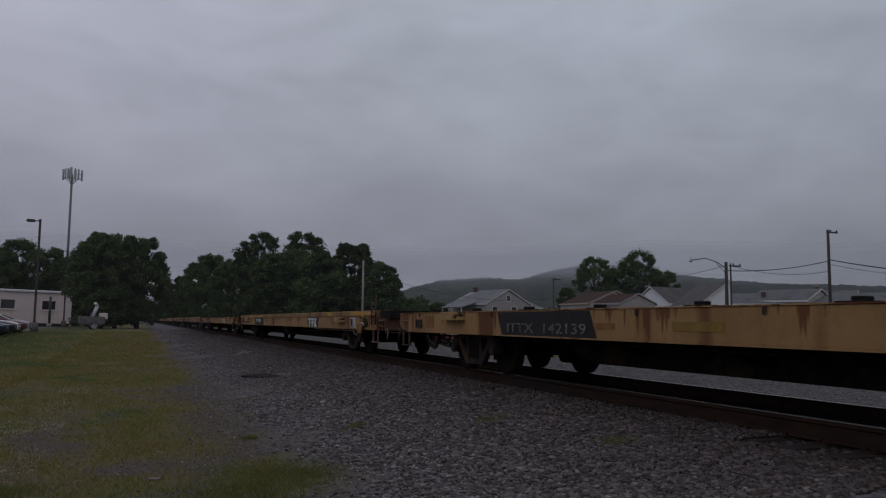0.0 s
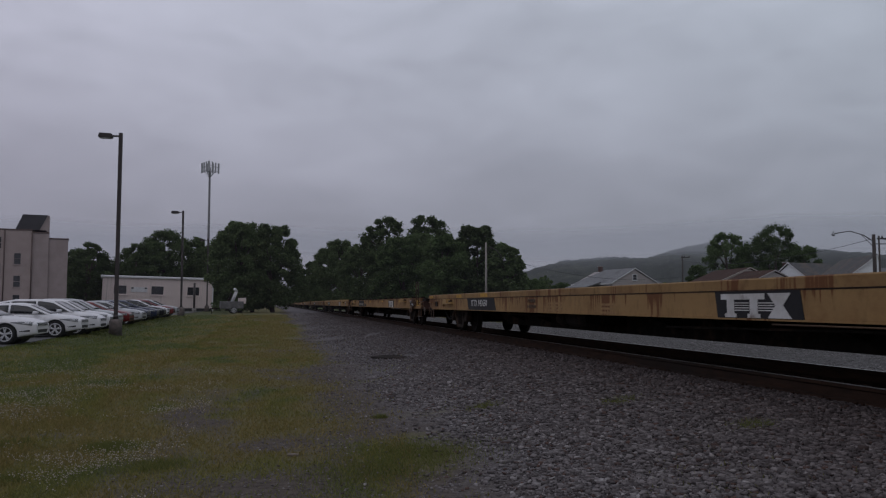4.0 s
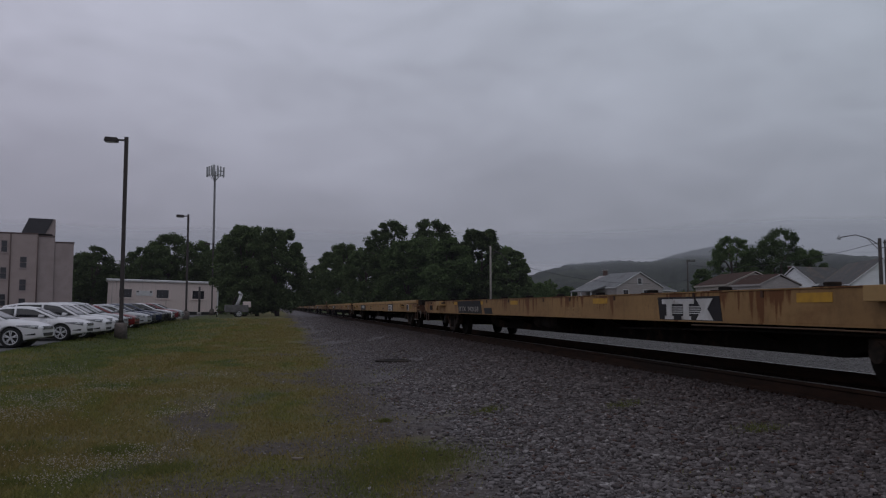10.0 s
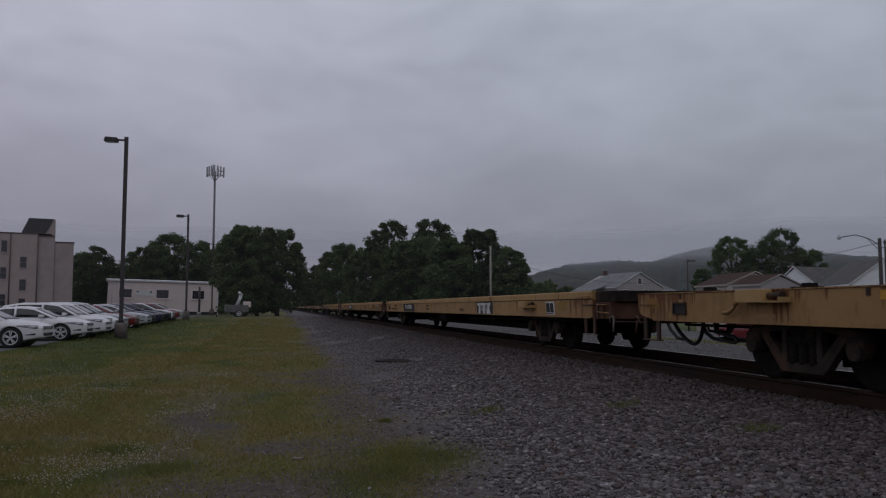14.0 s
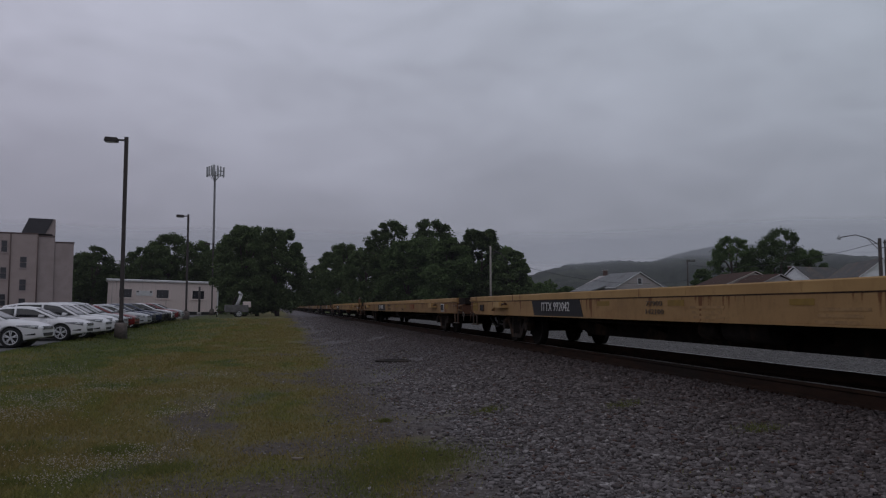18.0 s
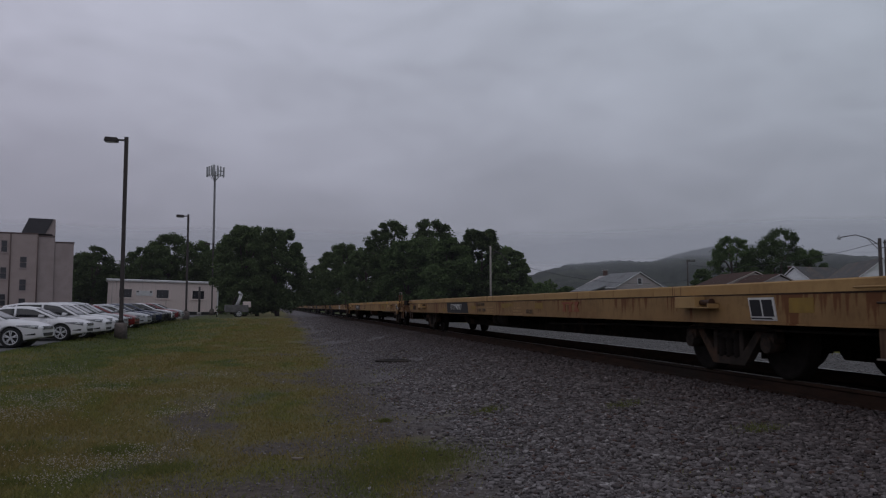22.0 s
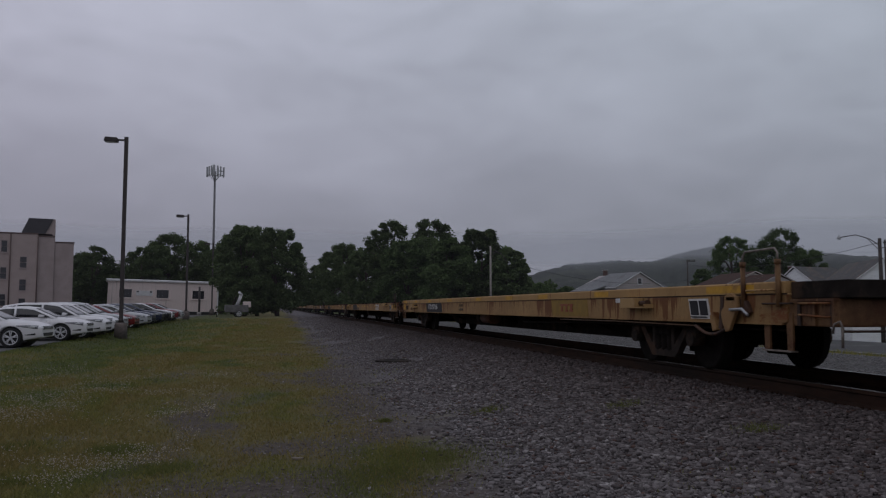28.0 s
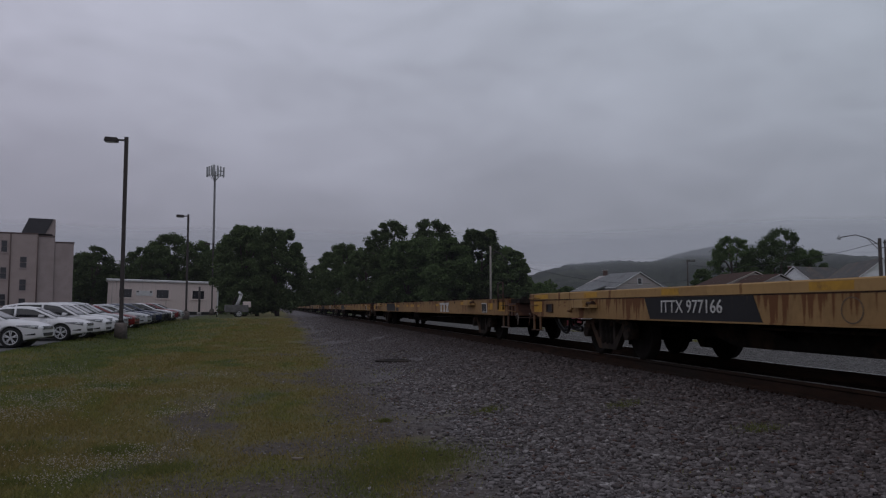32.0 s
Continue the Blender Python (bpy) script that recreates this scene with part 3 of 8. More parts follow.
def truck_meshes():
    r = 0.42
    bm = bmesh.new()
    for s in (-1, 1):
        x = s * 0.755
        lathe_prof = [(0.08, -0.09), (0.10, -0.07), (0.13, -0.02), (0.33, -0.03), (0.36, -0.06), (r, -0.065), (r, 0.04), (r + 0.028, 0.045), (r + 0.028, 0.07),
                      (0.36, 0.07), (0.33, 0.03), (0.13, 0.03), (0.10, 0.08)]
        prof = [(a, x - s * h) for a, h in lathe_prof]
        sub = bmesh.new()
        lathe(sub, prof, seg=28, axis="x")
        tmp = bpy.data.meshes.new("t")
        sub.to_mesh(tmp)
        sub.free()
        bm.from_mesh(tmp)
        bpy.data.meshes.remove(tmp)
    rod(bm, (-1.05, 0, 0), (1.05, 0, 0), 0.075, seg=14)
    # bolts on the axle caps show the turning
    for s in (-1, 1):
        for a in (90, 210, 330):
            c, d = 0.045 * math.cos(radians(a)), 0.045 * math.sin(radians(a))
            rod(bm, (s * 1.05, c, d), (s * 1.065, c, d), 0.013, seg=6)
    wheelset = mesh_of("wheelset", bm, M_WHEEL)
    bm = bmesh.new()
    # cast truss: top chord, two slanting legs, spring seat and column posts
    for pts in (((-1.02, 0.50), (-0.98, 0.60), (-0.40, 0.70), (0.40, 0.70), (0.98, 0.60), (1.02, 0.50), (0.40, 0.60), (-0.40, 0.60)),
                ((-0.74, 0.55), (-0.60, 0.57), (-0.26, 0.24), (-0.36, 0.13)), ((0.74, 0.55), (0.60, 0.57), (0.26, 0.24), (0.36, 0.13)),
                ((-0.36, 0.13), (0.36, 0.13), (0.30, 0.24), (-0.30, 0.24)),
                ((-0.34, 0.22), (-0.25, 0.22), (-0.25, 0.62), (-0.34, 0.62)), ((0.34, 0.22), (0.25, 0.22), (0.25, 0.62), (0.34, 0.62))):
        prism(bm, list(pts), -0.05, 0.05, "x", 0.012)
    for yy in (-0.865, 0.865):
        rod(bm, (-0.10, yy, 0.42), (0.10, yy, 0.42), 0.105, seg=14)
        box(bm, -0.08, 0.08, yy - 0.13, yy + 0.13, 0.44, 0.56, 0.02)
    side_frame = mesh_of("side_frame", bm, M_CAST)
    bm = bmesh.new()
    lathe(bm, [(0.055 + 0.022 * (i % 2), 0.22 + i * 0.026) for i in range(13)], seg=12)
    spring = mesh_of("spring", bm, M_GRIMY)
    bm = bmesh.new()
    box(bm, -1.05, 1.05, -0.2, 0.2, 0.46, 0.74, 0.03)
    bolster = mesh_of("bolster", bm, M_GRIMY)
    bm = bmesh.new()
    for s in (-1, 1):
        box(bm, -0.9, 0.9, s * 0.40 - 0.04, s * 0.40 + 0.04, 0.30, 0.42, 0.01)
        for x in (-0.755, 0.755):
            box(bm, x - 0.06, x + 0.06, s * 0.40 - 0.01, s * 0.40 + 0.05, 0.22, 0.52, 0.01)
    brake = mesh_of("brake_beam", bm, M_GRIMY)
    return wheelset, side_frame, spring, bolster, brake


TRUCK = truck_meshes()
WHEEL_R = 0.42


def add_truck(car, y):
    wheelset, side_frame, spring, bolster, brake = TRUCK
    t = part("truck", bolster, None, car, "dark grimy cast steel truck", m=pose(0, y, 0))
    for s in (-1, 1):
        part("side_frame", side_frame, None, t, m=pose(s * 1.0, 0, 0))
        for yy in (-0.17, 0.0, 0.17):
            part("spring", spring, None, t, m=pose(s * 1.0, yy, 0))
        part("wheelset", wheelset, None, t, m=pose(0, s * 0.865, WHEEL_R))
    part("brake_beam", brake, None, t)


def side_sill(new_style, material, s):
    """Deep outer channel of one side, s = -1 or 1; chamfered at the ends."""
    bm = bmesh.new()
    h = CAR_L / 2
    x1 = s * HALF_W
    x0 = s * (HALF_W - 0.10)
    f = -h + (0.75 if new_style else 0.62)  # bare platform at the front end
    top = 1.0 if new_style else DECK
    out = [(f, 0.70), (f + 0.08, 0.68), (h - 0.45, 0.68), (h - 0.10, 0.74), (h, 0.84), (h, top), (f, top)]
    prism(bm, out, min(x0, x1), max(x0, x1), "x", 0.012)
    # bottom flange
    prism(bm, [(f + 0.08, 0.664), (h - 0.5, 0.664), (h - 0.5, 0.684), (f + 0.08, 0.684)], min(x1 - s * 0.22, x1 + s * 0.012), max(x1 - s * 0.22, x1 + s * 0.012), "x")
    return bm


def build_flat_car(style):
    """style 'rail': pale top rail added along the deck; 'plain': deck edge with load stops."""
    h = CAR_L / 2
    car = thing("flat_car", pose(TRACK_X, 0, RAIL_Z), "long yellow railway flat car, empty, weathered", "railway car", "flat cars of the train")
    paint = M_YELLOW if style == "rail" else M_YELLOW_OLD
    bm = bmesh.new()
    box(bm, -HALF_W + 0.1, HALF_W - 0.1, -h + 0.62, h - 0.02, (1.0 if style == 'rail' else DECK) - 0.06, (1.0 if style == 'rail' else DECK) - 0.012)
    part("deck", bm, M_DECK, car, "dark worn steel deck")
    for s in (-1, 1):
        part("side_sill", side_sill(style == "rail", paint, s), paint, car, "faded yellow side sill with rust runs")
    if style == "rail":
        for s in (-1, 1):
            f = -h + 0.75
            n = 11
            w = (h - f) / n
            xa, xb = sorted((s * (HALF_W - 0.12), s * (HALF_W + 0.014)))
            for i in range(n):
                a, b = f + i * w + 0.003, f + (i + 1) * w - 0.003
                bm = bmesh.new()
                prism(bm, [(xa, 1.014), (xb, 1.014), (xb, 1.13), (xb - 0.015, 1.145), (xa + 0.015, 1.145), (xa, 1.13)], a, b, "y")
                part("top_rail", bm, M_CREAM, car, "pale yellow top rail")
            # rusty weld seam under the rail, and a handhold on it at either end
            bm = bmesh.new()
            box(bm, s * (HALF_W - 0.004) - 0.008, s * (HALF_W - 0.004) + 0.008, f, h - 0.01, 0.999, 1.013)
            part("weld_seam", bm, M_RUST, car)
            for y in (f + 0.14, h - 0.66):
                bm = bmesh.new()
                xg = s * (HALF_W + 0.012)
                pipe(bm, [(xg, y, 1.05), (xg + s * 0.06, y, 1.05), (xg + s * 0.06, y + 0.5, 1.05), (xg, y + 0.5, 1.05)], 0.011)
                part("grab_iron", bm, M_CREAM, car)
    else:
        # low folding load stops along the deck edges
        for s in (-1, 1):
            for i in range(13):
                y = -h + 1.6 + i * 2.0
                bm = bmesh.new()
                box(bm, s * 1.08 - 0.10, s * 1.08 + 0.10, y - 0.16, y + 0.16, DECK - 0.014, DECK + 0.035, 0.01)
                box(bm, s * 1.08 - 0.07, s * 1.08 + 0.07, y - 0.10, y + 0.02, DECK + 0.03, DECK + 0.075, 0.015)
                part("load_stop", bm, M_GRIMY, car)
            for i in range(13):
                y = -h + 2.1 + i * 2.0 + (0.3 if i % 3 else -0.2)
                bm = bmesh.new()
                box(bm, s * (HALF_W + 0.005) - 0.008, s * (HALF_W + 0.005) + 0.008, y - 0.025, y + 0.025, DECK - 0.08, DECK - 0.005)
                part("stake_strap", bm, M_RUST, car)
            bm = bmesh.new()
            xa, xb = sorted((s * (HALF_W - 0.12), s * (HALF_W + 0.012)))
            box(bm, xa, xb, -h + 0.62, h - 0.01, DECK + 0.002, DECK + 0.016)
            part("deck_edge", bm, paint, car, "rust-stained deck edge angle")
    # centre sill: fish-bellied
    bm = bmesh.new()
    prism(bm, [(-h + 0.2, 0.69), (-h + 4.9, 0.64), (-h + 6.3, 0.30 if style == "rail" else 0.28), (h - 6.3, 0.30 if style == "rail" else 0.28), (h - 4.9, 0.64), (h - 0.2, 0.69), (h - 0.2, 0.98), (-h + 0.2, 0.98)], -0.36, 0.36, "x", 0.01)
    part("centre_sill", bm, M_GRIMY, car)
    for i in range(9):
        y = -8.0 + i * 2.0
        bm = bmesh.new()
        prism(bm, [(-1.22, 0.98), (1.22, 0.98), (1.22, 0.74), (0.36, 0.42), (-0.36, 0.42), (-1.22, 0.74)], y - 0.05, y + 0.05, "y")
        part("cross_bearer", bm, M_GRIMY, car)
    # brake gear under the floor
    bm = bmesh.new()
    rod(bm, (-0.95, 0.1, 0.58), (-0.95, 1.1, 0.58), 0.17, seg=16)
    part("air_reservoir", bm, M_GRIMY, car)
    bm = bmesh.new()
    rod(bm, (-0.9, 1.3, 0.56), (-0.9, 1.8, 0.56), 0.15, seg=14)
    pipe(bm, [(-0.9, 1.8, 0.58), (-0.9, 6.2, 0.60)], 0.018)
    part("brake_cylinder", bm, M_GRIMY, car)
    bm = bmesh.new()
    pipe(bm, [(-1.15, -h + 1.0, 0.60), (-1.15, -h + 6.8, 0.58), (-1.15, -3.0, 0.52)], 0.016)
    part("brake_rod", bm, M_GRIMY, car)
    # end platforms and couplers
    bm = bmesh.new()
    box(bm, -HALF_W + 0.03, HALF_W - 0.03, -h, -h + (0.76 if style == "rail" else 0.63), 0.66, DECK - 0.10, 0.02)
    for s in (-1, 1):
        # stiffening ribs and a bent flange along the platform's side
        for yy in (-h + 0.01, -h + 0.30):
            box(bm, s * (HALF_W - 0.015) - 0.02, s * (HALF_W - 0.015) + 0.02, yy, yy + 0.035, 0.67, DECK - 0.11)
        box(bm, s * (HALF_W - 0.015) - 0.025, s * (HALF_W - 0.015) + 0.025, -h, -h + 0.6, DECK - 0.13, DECK - 0.101)
    part("end_platform", bm, M_PLATFORM, car, "rust-brown end platform")
    for s in (-1, 1):
        xg = s * (HALF_W - 0.03)
        for za, zb in ((0.90, 0.90), (0.76, 0.78)):
            bm = bmesh.new()
            pipe(bm, [(xg, -h + 0.08, za), (xg + s * 0.06, -h + 0.08, za), (xg + s * 0.06, -h + 0.52, zb), (xg, -h + 0.52, zb)], 0.012)
            part("grab_iron", bm, M_YELLOW_OLD, car)
        bm = bmesh.new()
        for yy in (-h + 0.06, -h + 0.57):
            prism(bm, [(yy - 0.03, 0.66), (yy + 0.03, 0.66), (yy + 0.02, 0.93), (yy - 0.02, 0.93)], min(xg, xg + s * 0.022), max(xg, xg + s * 0.022), "x")
        part("platform_stake", bm, M_RUST, car)
    bm = bmesh.new()
    box(bm, -HALF_W + 0.05, HALF_W - 0.05, -h - 0.10, -h + (0.74 if style == "rail" else 0.61), DECK - 0.097, DECK + (0.085 if style == "rail" else 0.002), 0.01)
    if style == "plain":
        for xx, yy in ((-1.1, 0.12), (-0.8, 0.34), (0.7, 0.2)):
            box(bm, xx - 0.06, xx + 0.06, -h + yy - 0.07, -h + yy + 0.07, DECK - 0.01, DECK + 0.05, 0.015)
    part("end_deck_plate", bm, M_GRIMY, car)
    bm = bmesh.new()
    box(bm, -HALF_W + 0.1, HALF_W - 0.1, h - 0.10, h - 0.012, 0.62, DECK - 0.02, 0.01)
    part("end_sill", bm, M_RUST, car)
    for s in (-1, 1):
        e = s * h
        bm = bmesh.new()
        box(bm, -0.20, 0.20, min(e, e + s * 0.12), max(e, e + s * 0.12), 0.68, 1.0, 0.02)
        box(bm, -0.075, 0.075, min(e + s * 0.1, e + s * 0.40), max(e + s * 0.1, e + s * 0.40), 0.76, 0.93, 0.02)
        prism(bm, [(-0.16, e + s * 0.36), (0.14, e + s * 0.36), (0.15, e + s * 0.52), (0.02, e + s * 0.60), (-0.06, e + s * 0.46), (-0.15, e + s * 0.58)], 0.72, 0.97, "z", 0.015)
        part("coupler", bm, M_RUST, car)
        bm = bmesh.new()
        pipe(bm, [(0.34 * s, e, 0.66), (0.36 * s, e + s * 0.18, 0.50), (0.33 * s, e + s * 0.36, 0.36), (0.28 * s, e + s * 0.48, 0.34)], 0.028)
        part("air_hose", bm, M_HOSE, car)
        # stirrup steps at the four corners
        for x in (-1, 1):
            xs = x * (HALF_W - 0.03)
            y0 = -h + 0.68 if s < 0 else h - 0.66
            bm = bmesh.new()
            box(bm, xs - 0.05, xs + 0.05, y0 + 0.01, y0 + 0.51, 0.372, 0.389, 0.004)
            stp = part("sill_step", bm, M_WORN if s < 0 else M_STEP, car, "worn stirrup step")
            for yy in (y0 + 0.06, y0 + 0.46):
                bm = bmesh.new()
                prism(bm, [(yy - 0.055, 0.80), (yy + 0.055, 0.80), (yy + 0.045, 0.39), (yy - 0.045, 0.39)], xs - 0.014, xs + 0.014, "x", 0.004)
                part("step_hanger", bm, M_STEP if s < 0 else M_RUST, stp, "rust-stained brown step hanger")
            bm = bmesh.new()
            yy = y0 + (0.0 if s < 0 else 0.1)
            pipe(bm, [(xs + x * 0.01, yy, 0.90), (xs + x * 0.07, yy, 0.90), (xs + x * 0.07, yy + 0.45, 0.90), (xs + x * 0.01, yy + 0.45, 0.90)], 0.011)
            part("grab_iron", bm, M_YELLOW if s > 0 else M_RUST, car)
        # uncoupling lever
        bm = bmesh.new()
        pipe(bm, [(-1.3, e + s * 0.08, 0.62), (-0.4, e + s * 0.10, 0.62), (-0.1, e + s * 0.3, 0.90)], 0.013)
        lv = part("uncoupling_lever", bm, M_RUST, car)
        bm = bmesh.new()
        pipe(bm, [(-1.3, e + s * 0.08, 0.62), (-1.33, e + s * 0.06, 0.72), (-1.33, e - s * 0.02, 0.69), (-1.32, e - s * 0.06, 0.60)], 0.013)
        pipe(bm, [(-1.31, e + s * 0.07, 0.66), (-1.33, e + s * 0.09, 0.46)], 0.014)
        part("lever_handle", bm, M_WORN if s < 0 else M_STEP, lv, "worn bright lever handle" if s < 0 else "")
    # tie-down bracket on the sill near each end
    for y in (-h + 4.2, h - 3.3):
        for s in (-1, 1):
            # winch housing: a box open to one side, on a shelf
            xa, xb = sorted((s * HALF_W, s * (HALF_W + 0.15)))
            bm = bmesh.new()
            zt = 0.996 if style == "rail" else DECK + 0.012
            box(bm, xa, xb, y - 0.05, y + 0.46, zt - 0.15, zt, 0.008)
            box(bm, xa, xb, y - 0.36, y - 0.05, zt - 0.15, zt - 0.132)
            box(bm, xa, xb, y - 0.37, y - 0.34, zt - 0.15, zt - 0.09)
            w = part("winch_box", bm, M_WINCH, car, "yellow winch housing on the sill")
            bm = bmesh.new()
            xd, zd = s * (HALF_W + 0.055), zt - 0.075
            rod(bm, (xd, y - 0.28, zd), (xd, y - 0.05, zd), 0.034, seg=12)
            rod(bm, (xd, y - 0.295, zd), (xd, y - 0.275, zd), 0.048, seg=12)
            part("winch_drum", bm, M_RUST, w)
    # rear brake hoses hang in loops below the sill
    def arc(y0, y1, x, drop, z=0.66, n=12):
        return [(x + 0.10 * math.sin(3 * i / n), y0 + (y1 - y0) * i / n, z - drop * math.sin(math.pi * i / n) ** 0.8) for i in range(n + 1)]
    bm = bmesh.new()
    pipe(bm, arc(h - 0.10, h - 0.95, -0.8, 0.34), 0.028, 8)
    part("slack_hose", bm, M_HOSE, car, "thick black hose hanging in a loop")
    bm = bmesh.new()
    pipe(bm, [(-0.7, h - 0.75, 0.66), (-0.75, h - 0.95, 0.50), (-0.85, h - 1.3, 0.43), (-0.9, h - 1.9, 0.40), (-0.95, h - 2.05, 0.42), (-0.9, h - 1.9, 0.47), (-0.8, h - 1.3, 0.52), (-0.7, h - 1.1, 0.64)], 0.026, 8)
    part("slack_hose", bm, M_HOSE, car, "thick black hose hanging in a loop")
    bm = bmesh.new()
    pipe(bm, [(-0.7, h - 0.3, 0.60), (-0.7, h - 2.4, 0.60), (-0.7, h - 5.4, 0.58)], 0.02)
    pipe(bm, [(-0.7, h - 0.9, 0.60), (-0.7, h - 0.95, 0.52), (-0.7, h - 1.4, 0.52), (-0.7, h - 1.45, 0.60)], 0.018)
    part("train_line", bm, M_GRIMY, car)
    # sheet label frame, black plate imitating its shaded recess, and shelf near the rear corner
    bm = bmesh.new()
    for a, b, c, d in ((h - 1.45, h - 1.12, 0.965, 0.985), (h - 1.45, h - 1.12, 0.70, 0.72), (h - 1.46, h - 1.43, 0.70, 0.985), (h - 1.14, h - 1.11, 0.70, 0.985)):
        box(bm, -HALF_W - 0.03, -HALF_W + 0.005, a, b, c - 0.06 if c > 0.9 else c + 0.06, d - 0.06 if d > 0.9 else d + 0.06)
    pf = part("placard_frame", bm, M_RUST, car)
    bm = bmesh.new()
    box(bm, -HALF_W - 0.012, -HALF_W + 0.005, h - 1.43, h - 1.14, 0.76, 0.925)
    part("placard", bm, M_BLACKPAINT, pf, "black plate imitating the dark recess of the frame")
    bm = bmesh.new()
    x = -HALF_W - 0.07
    pipe(bm, [(x + 0.08, h - 2.44, 0.79), (x, h - 2.46, 0.79), (x, h - 2.58, 0.80), (x, h - 2.68, 0.85), (x, h - 2.74, 0.92)], 0.024, 8)
    rod(bm, (x, h - 2.715, 0.89), (x, h - 2.75, 0.935), 0.034, seg=10)
    part("rope_hook", bm, paint, car)
    for y in (-h + 4.1, h - 3.42):
        add_truck(car, y)
    return car


def side_plate(car, name, y0, y1, z0, z1, material, label="", slant=0.0, proud=0.006):
    """A painted panel on the near side; y1 is nearer to the front of the train."""
    bm = bmesh.new()
    x = -HALF_W - proud
    prism(bm, [(y0 + slant, z0), (y1 + slant, z0), (y1, z1), (y0, z1)], x, -HALF_W + 0.02, "x")
    return part(name, bm, material, car, label)


def side_text(car, body, y, z, size, material, width=None, proud=0.012, name="lettering"):
    me = text_mesh(body, size, material, name, 1.0)
    if width:
        xs = [v.co.x for v in me.vertices]
        me.transform(Matrix.Diagonal((width / (max(xs) - min(xs)), 1, 1, 1)))
    return part(name, me, None, car, m=Matrix.Translation((-HALF_W - proud, y, z)) @ SIDE)


def logo(car, y, z, hgt, panel, paint=None):
    """Block emblem: three broad uprights with caps and a crossed one, on a dark panel."""
    w = hgt * 4.9
    if panel:
        side_plate(car, "emblem_panel", y + w * 0.58, y - w * 0.58, z - hgt * 0.58, z + hgt * 0.58, M_BLACKPAINT, "black emblem panel", slant=-0.06)
    x0, x1 = -HALF_W - 0.012, -HALF_W + 0.01
    u = w / 3

    def bar(cy, cz, sy, sz, lean=0.0):
        bm = bmesh.new()
        prism(bm, [(cy + sy - lean, cz - sz), (cy - sy - lean, cz - sz), (cy - sy + lean, cz + sz), (cy + sy + lean, cz + sz)], x0, x1, "x")
        part("emblem_block", bm, paint or M_WHITEPAINT, car, "red emblem block" if paint else "white emblem block")
    bar(y + u * 0.5, z + hgt * 0.36, u * 0.94, hgt * 0.12)
    for k in (1, 0):
        bar(y + u * k, z - hgt * 0.06, u * 0.16, hgt * 0.30)
        bar(y + u * k, z - hgt * 0.42, u * 0.26, hgt * 0.08)
    x0 -= 0.002
    bm = bmesh.new()
    prism(bm, [(y - u * 0.56, z + hgt * 0.48), (y - u * 1.44, z + hgt * 0.48), (y - u * 1.14, z), (y - u * 1.44, z - hgt * 0.5), (y - u * 0.56, z - hgt * 0.5), (y - u * 0.86, z)], x0, x1, "x")
    part("emblem_block", bm, paint or M_WHITEPAINT, car, "red emblem block" if paint else "white emblem block")
    if panel:
        for k in range(4):
            bar(y + u * 0.5, z + hgt * (0.1 - k * 0.1), u * 0.30, hgt * 0.022)
            bar(y - u * 0.5, z + hgt * (0.1 - k * 0.1), u * 0.30, hgt * 0.022)


def hand_brake(car, y, paint):
    """Bell crank, guide plates, ratchet lever and chain of the side hand brake, centred at y."""
    x0 = -HALF_W - 0.10
    bm = bmesh.new()
    prism(bm, [(y + 0.10, 1.00), (y - 0.02, 1.03), (y - 0.14, 0.98), (y - 0.16, 0.86), (y - 0.08, 0.74), (y + 0.02, 0.58), (y + 0.10, 0.56), (y + 0.16, 0.66), (y + 0.20, 0.80), (y + 0.13, 0.86)], x0, x0 + 0.05, "x", 0.015)
    box(bm, x0, -HALF_W + 0.005, y - 0.12, y + 0.08, 0.93, 0.99, 0.01)
    hb = part("hand_brake", bm, paint, car, "rust-stained yellow hand brake crank")
    bm = bmesh.new()
    prism(bm, [(y + 0.17, 0.99), (y + 0.24, 0.99), (y + 0.30, 0.60), (y + 0.22, 0.57)], x0 + 0.03, -HALF_W + 0.004, "x", 0.008)
    part("chain_guide", bm, M_RUST, hb, "rust-brown chain guide")
    bm = bmesh.new()
    prism(bm, [(y + 0.48, 0.76), (y + 0.40, 0.80), (y + 0.33, 0.58), (y + 0.42, 0.56)], x0 + 0.02, -HALF_W + 0.004, "x", 0.008)
    part("guide_plate", bm, paint, hb)
    bm = bmesh.new()
    prism(bm, [(y - 0.14, 0.96), (y - 0.26, 0.93), (y - 0.34, 0.80), (y - 0.24, 0.74), (y - 0.12, 0.80)], -HALF_W - 0.05, -HALF_W + 0.004, "x", 0.01)
    part("ratchet_box", bm, M_RUST, hb, "rust-brown ratchet housing")
    bm = bmesh.new()
    pipe(bm, [(x0 - 0.02, y - 0.04, 0.83), (x0 - 0.03, y - 0.30, 0.84), (x0 - 0.03, y - 0.42, 0.77)], 0.017)
    part("brake_lever", bm, M_GALV, hb, "bright worn lever")
    bm = bmesh.new()
    pipe(bm, [(x0 + 0.04, y + 0.10 + 0.75 * i / 8, 0.62 - 0.10 * math.sin(math.pi * i / 8)) for i in range(9)], 0.022, 6)
    part("brake_chain", bm, M_RUST, hb)
    bm = bmesh.new()
    pipe(bm, [(x0 + 0.04, y + 0.85, 0.62), (x0 + 0.06, y + 3.4, 0.635), (x0 + 0.10, y + 6.0, 0.625)], 0.010, 6)
    part("pull_rod", bm, M_STEP, hb, "long thin pull rod")

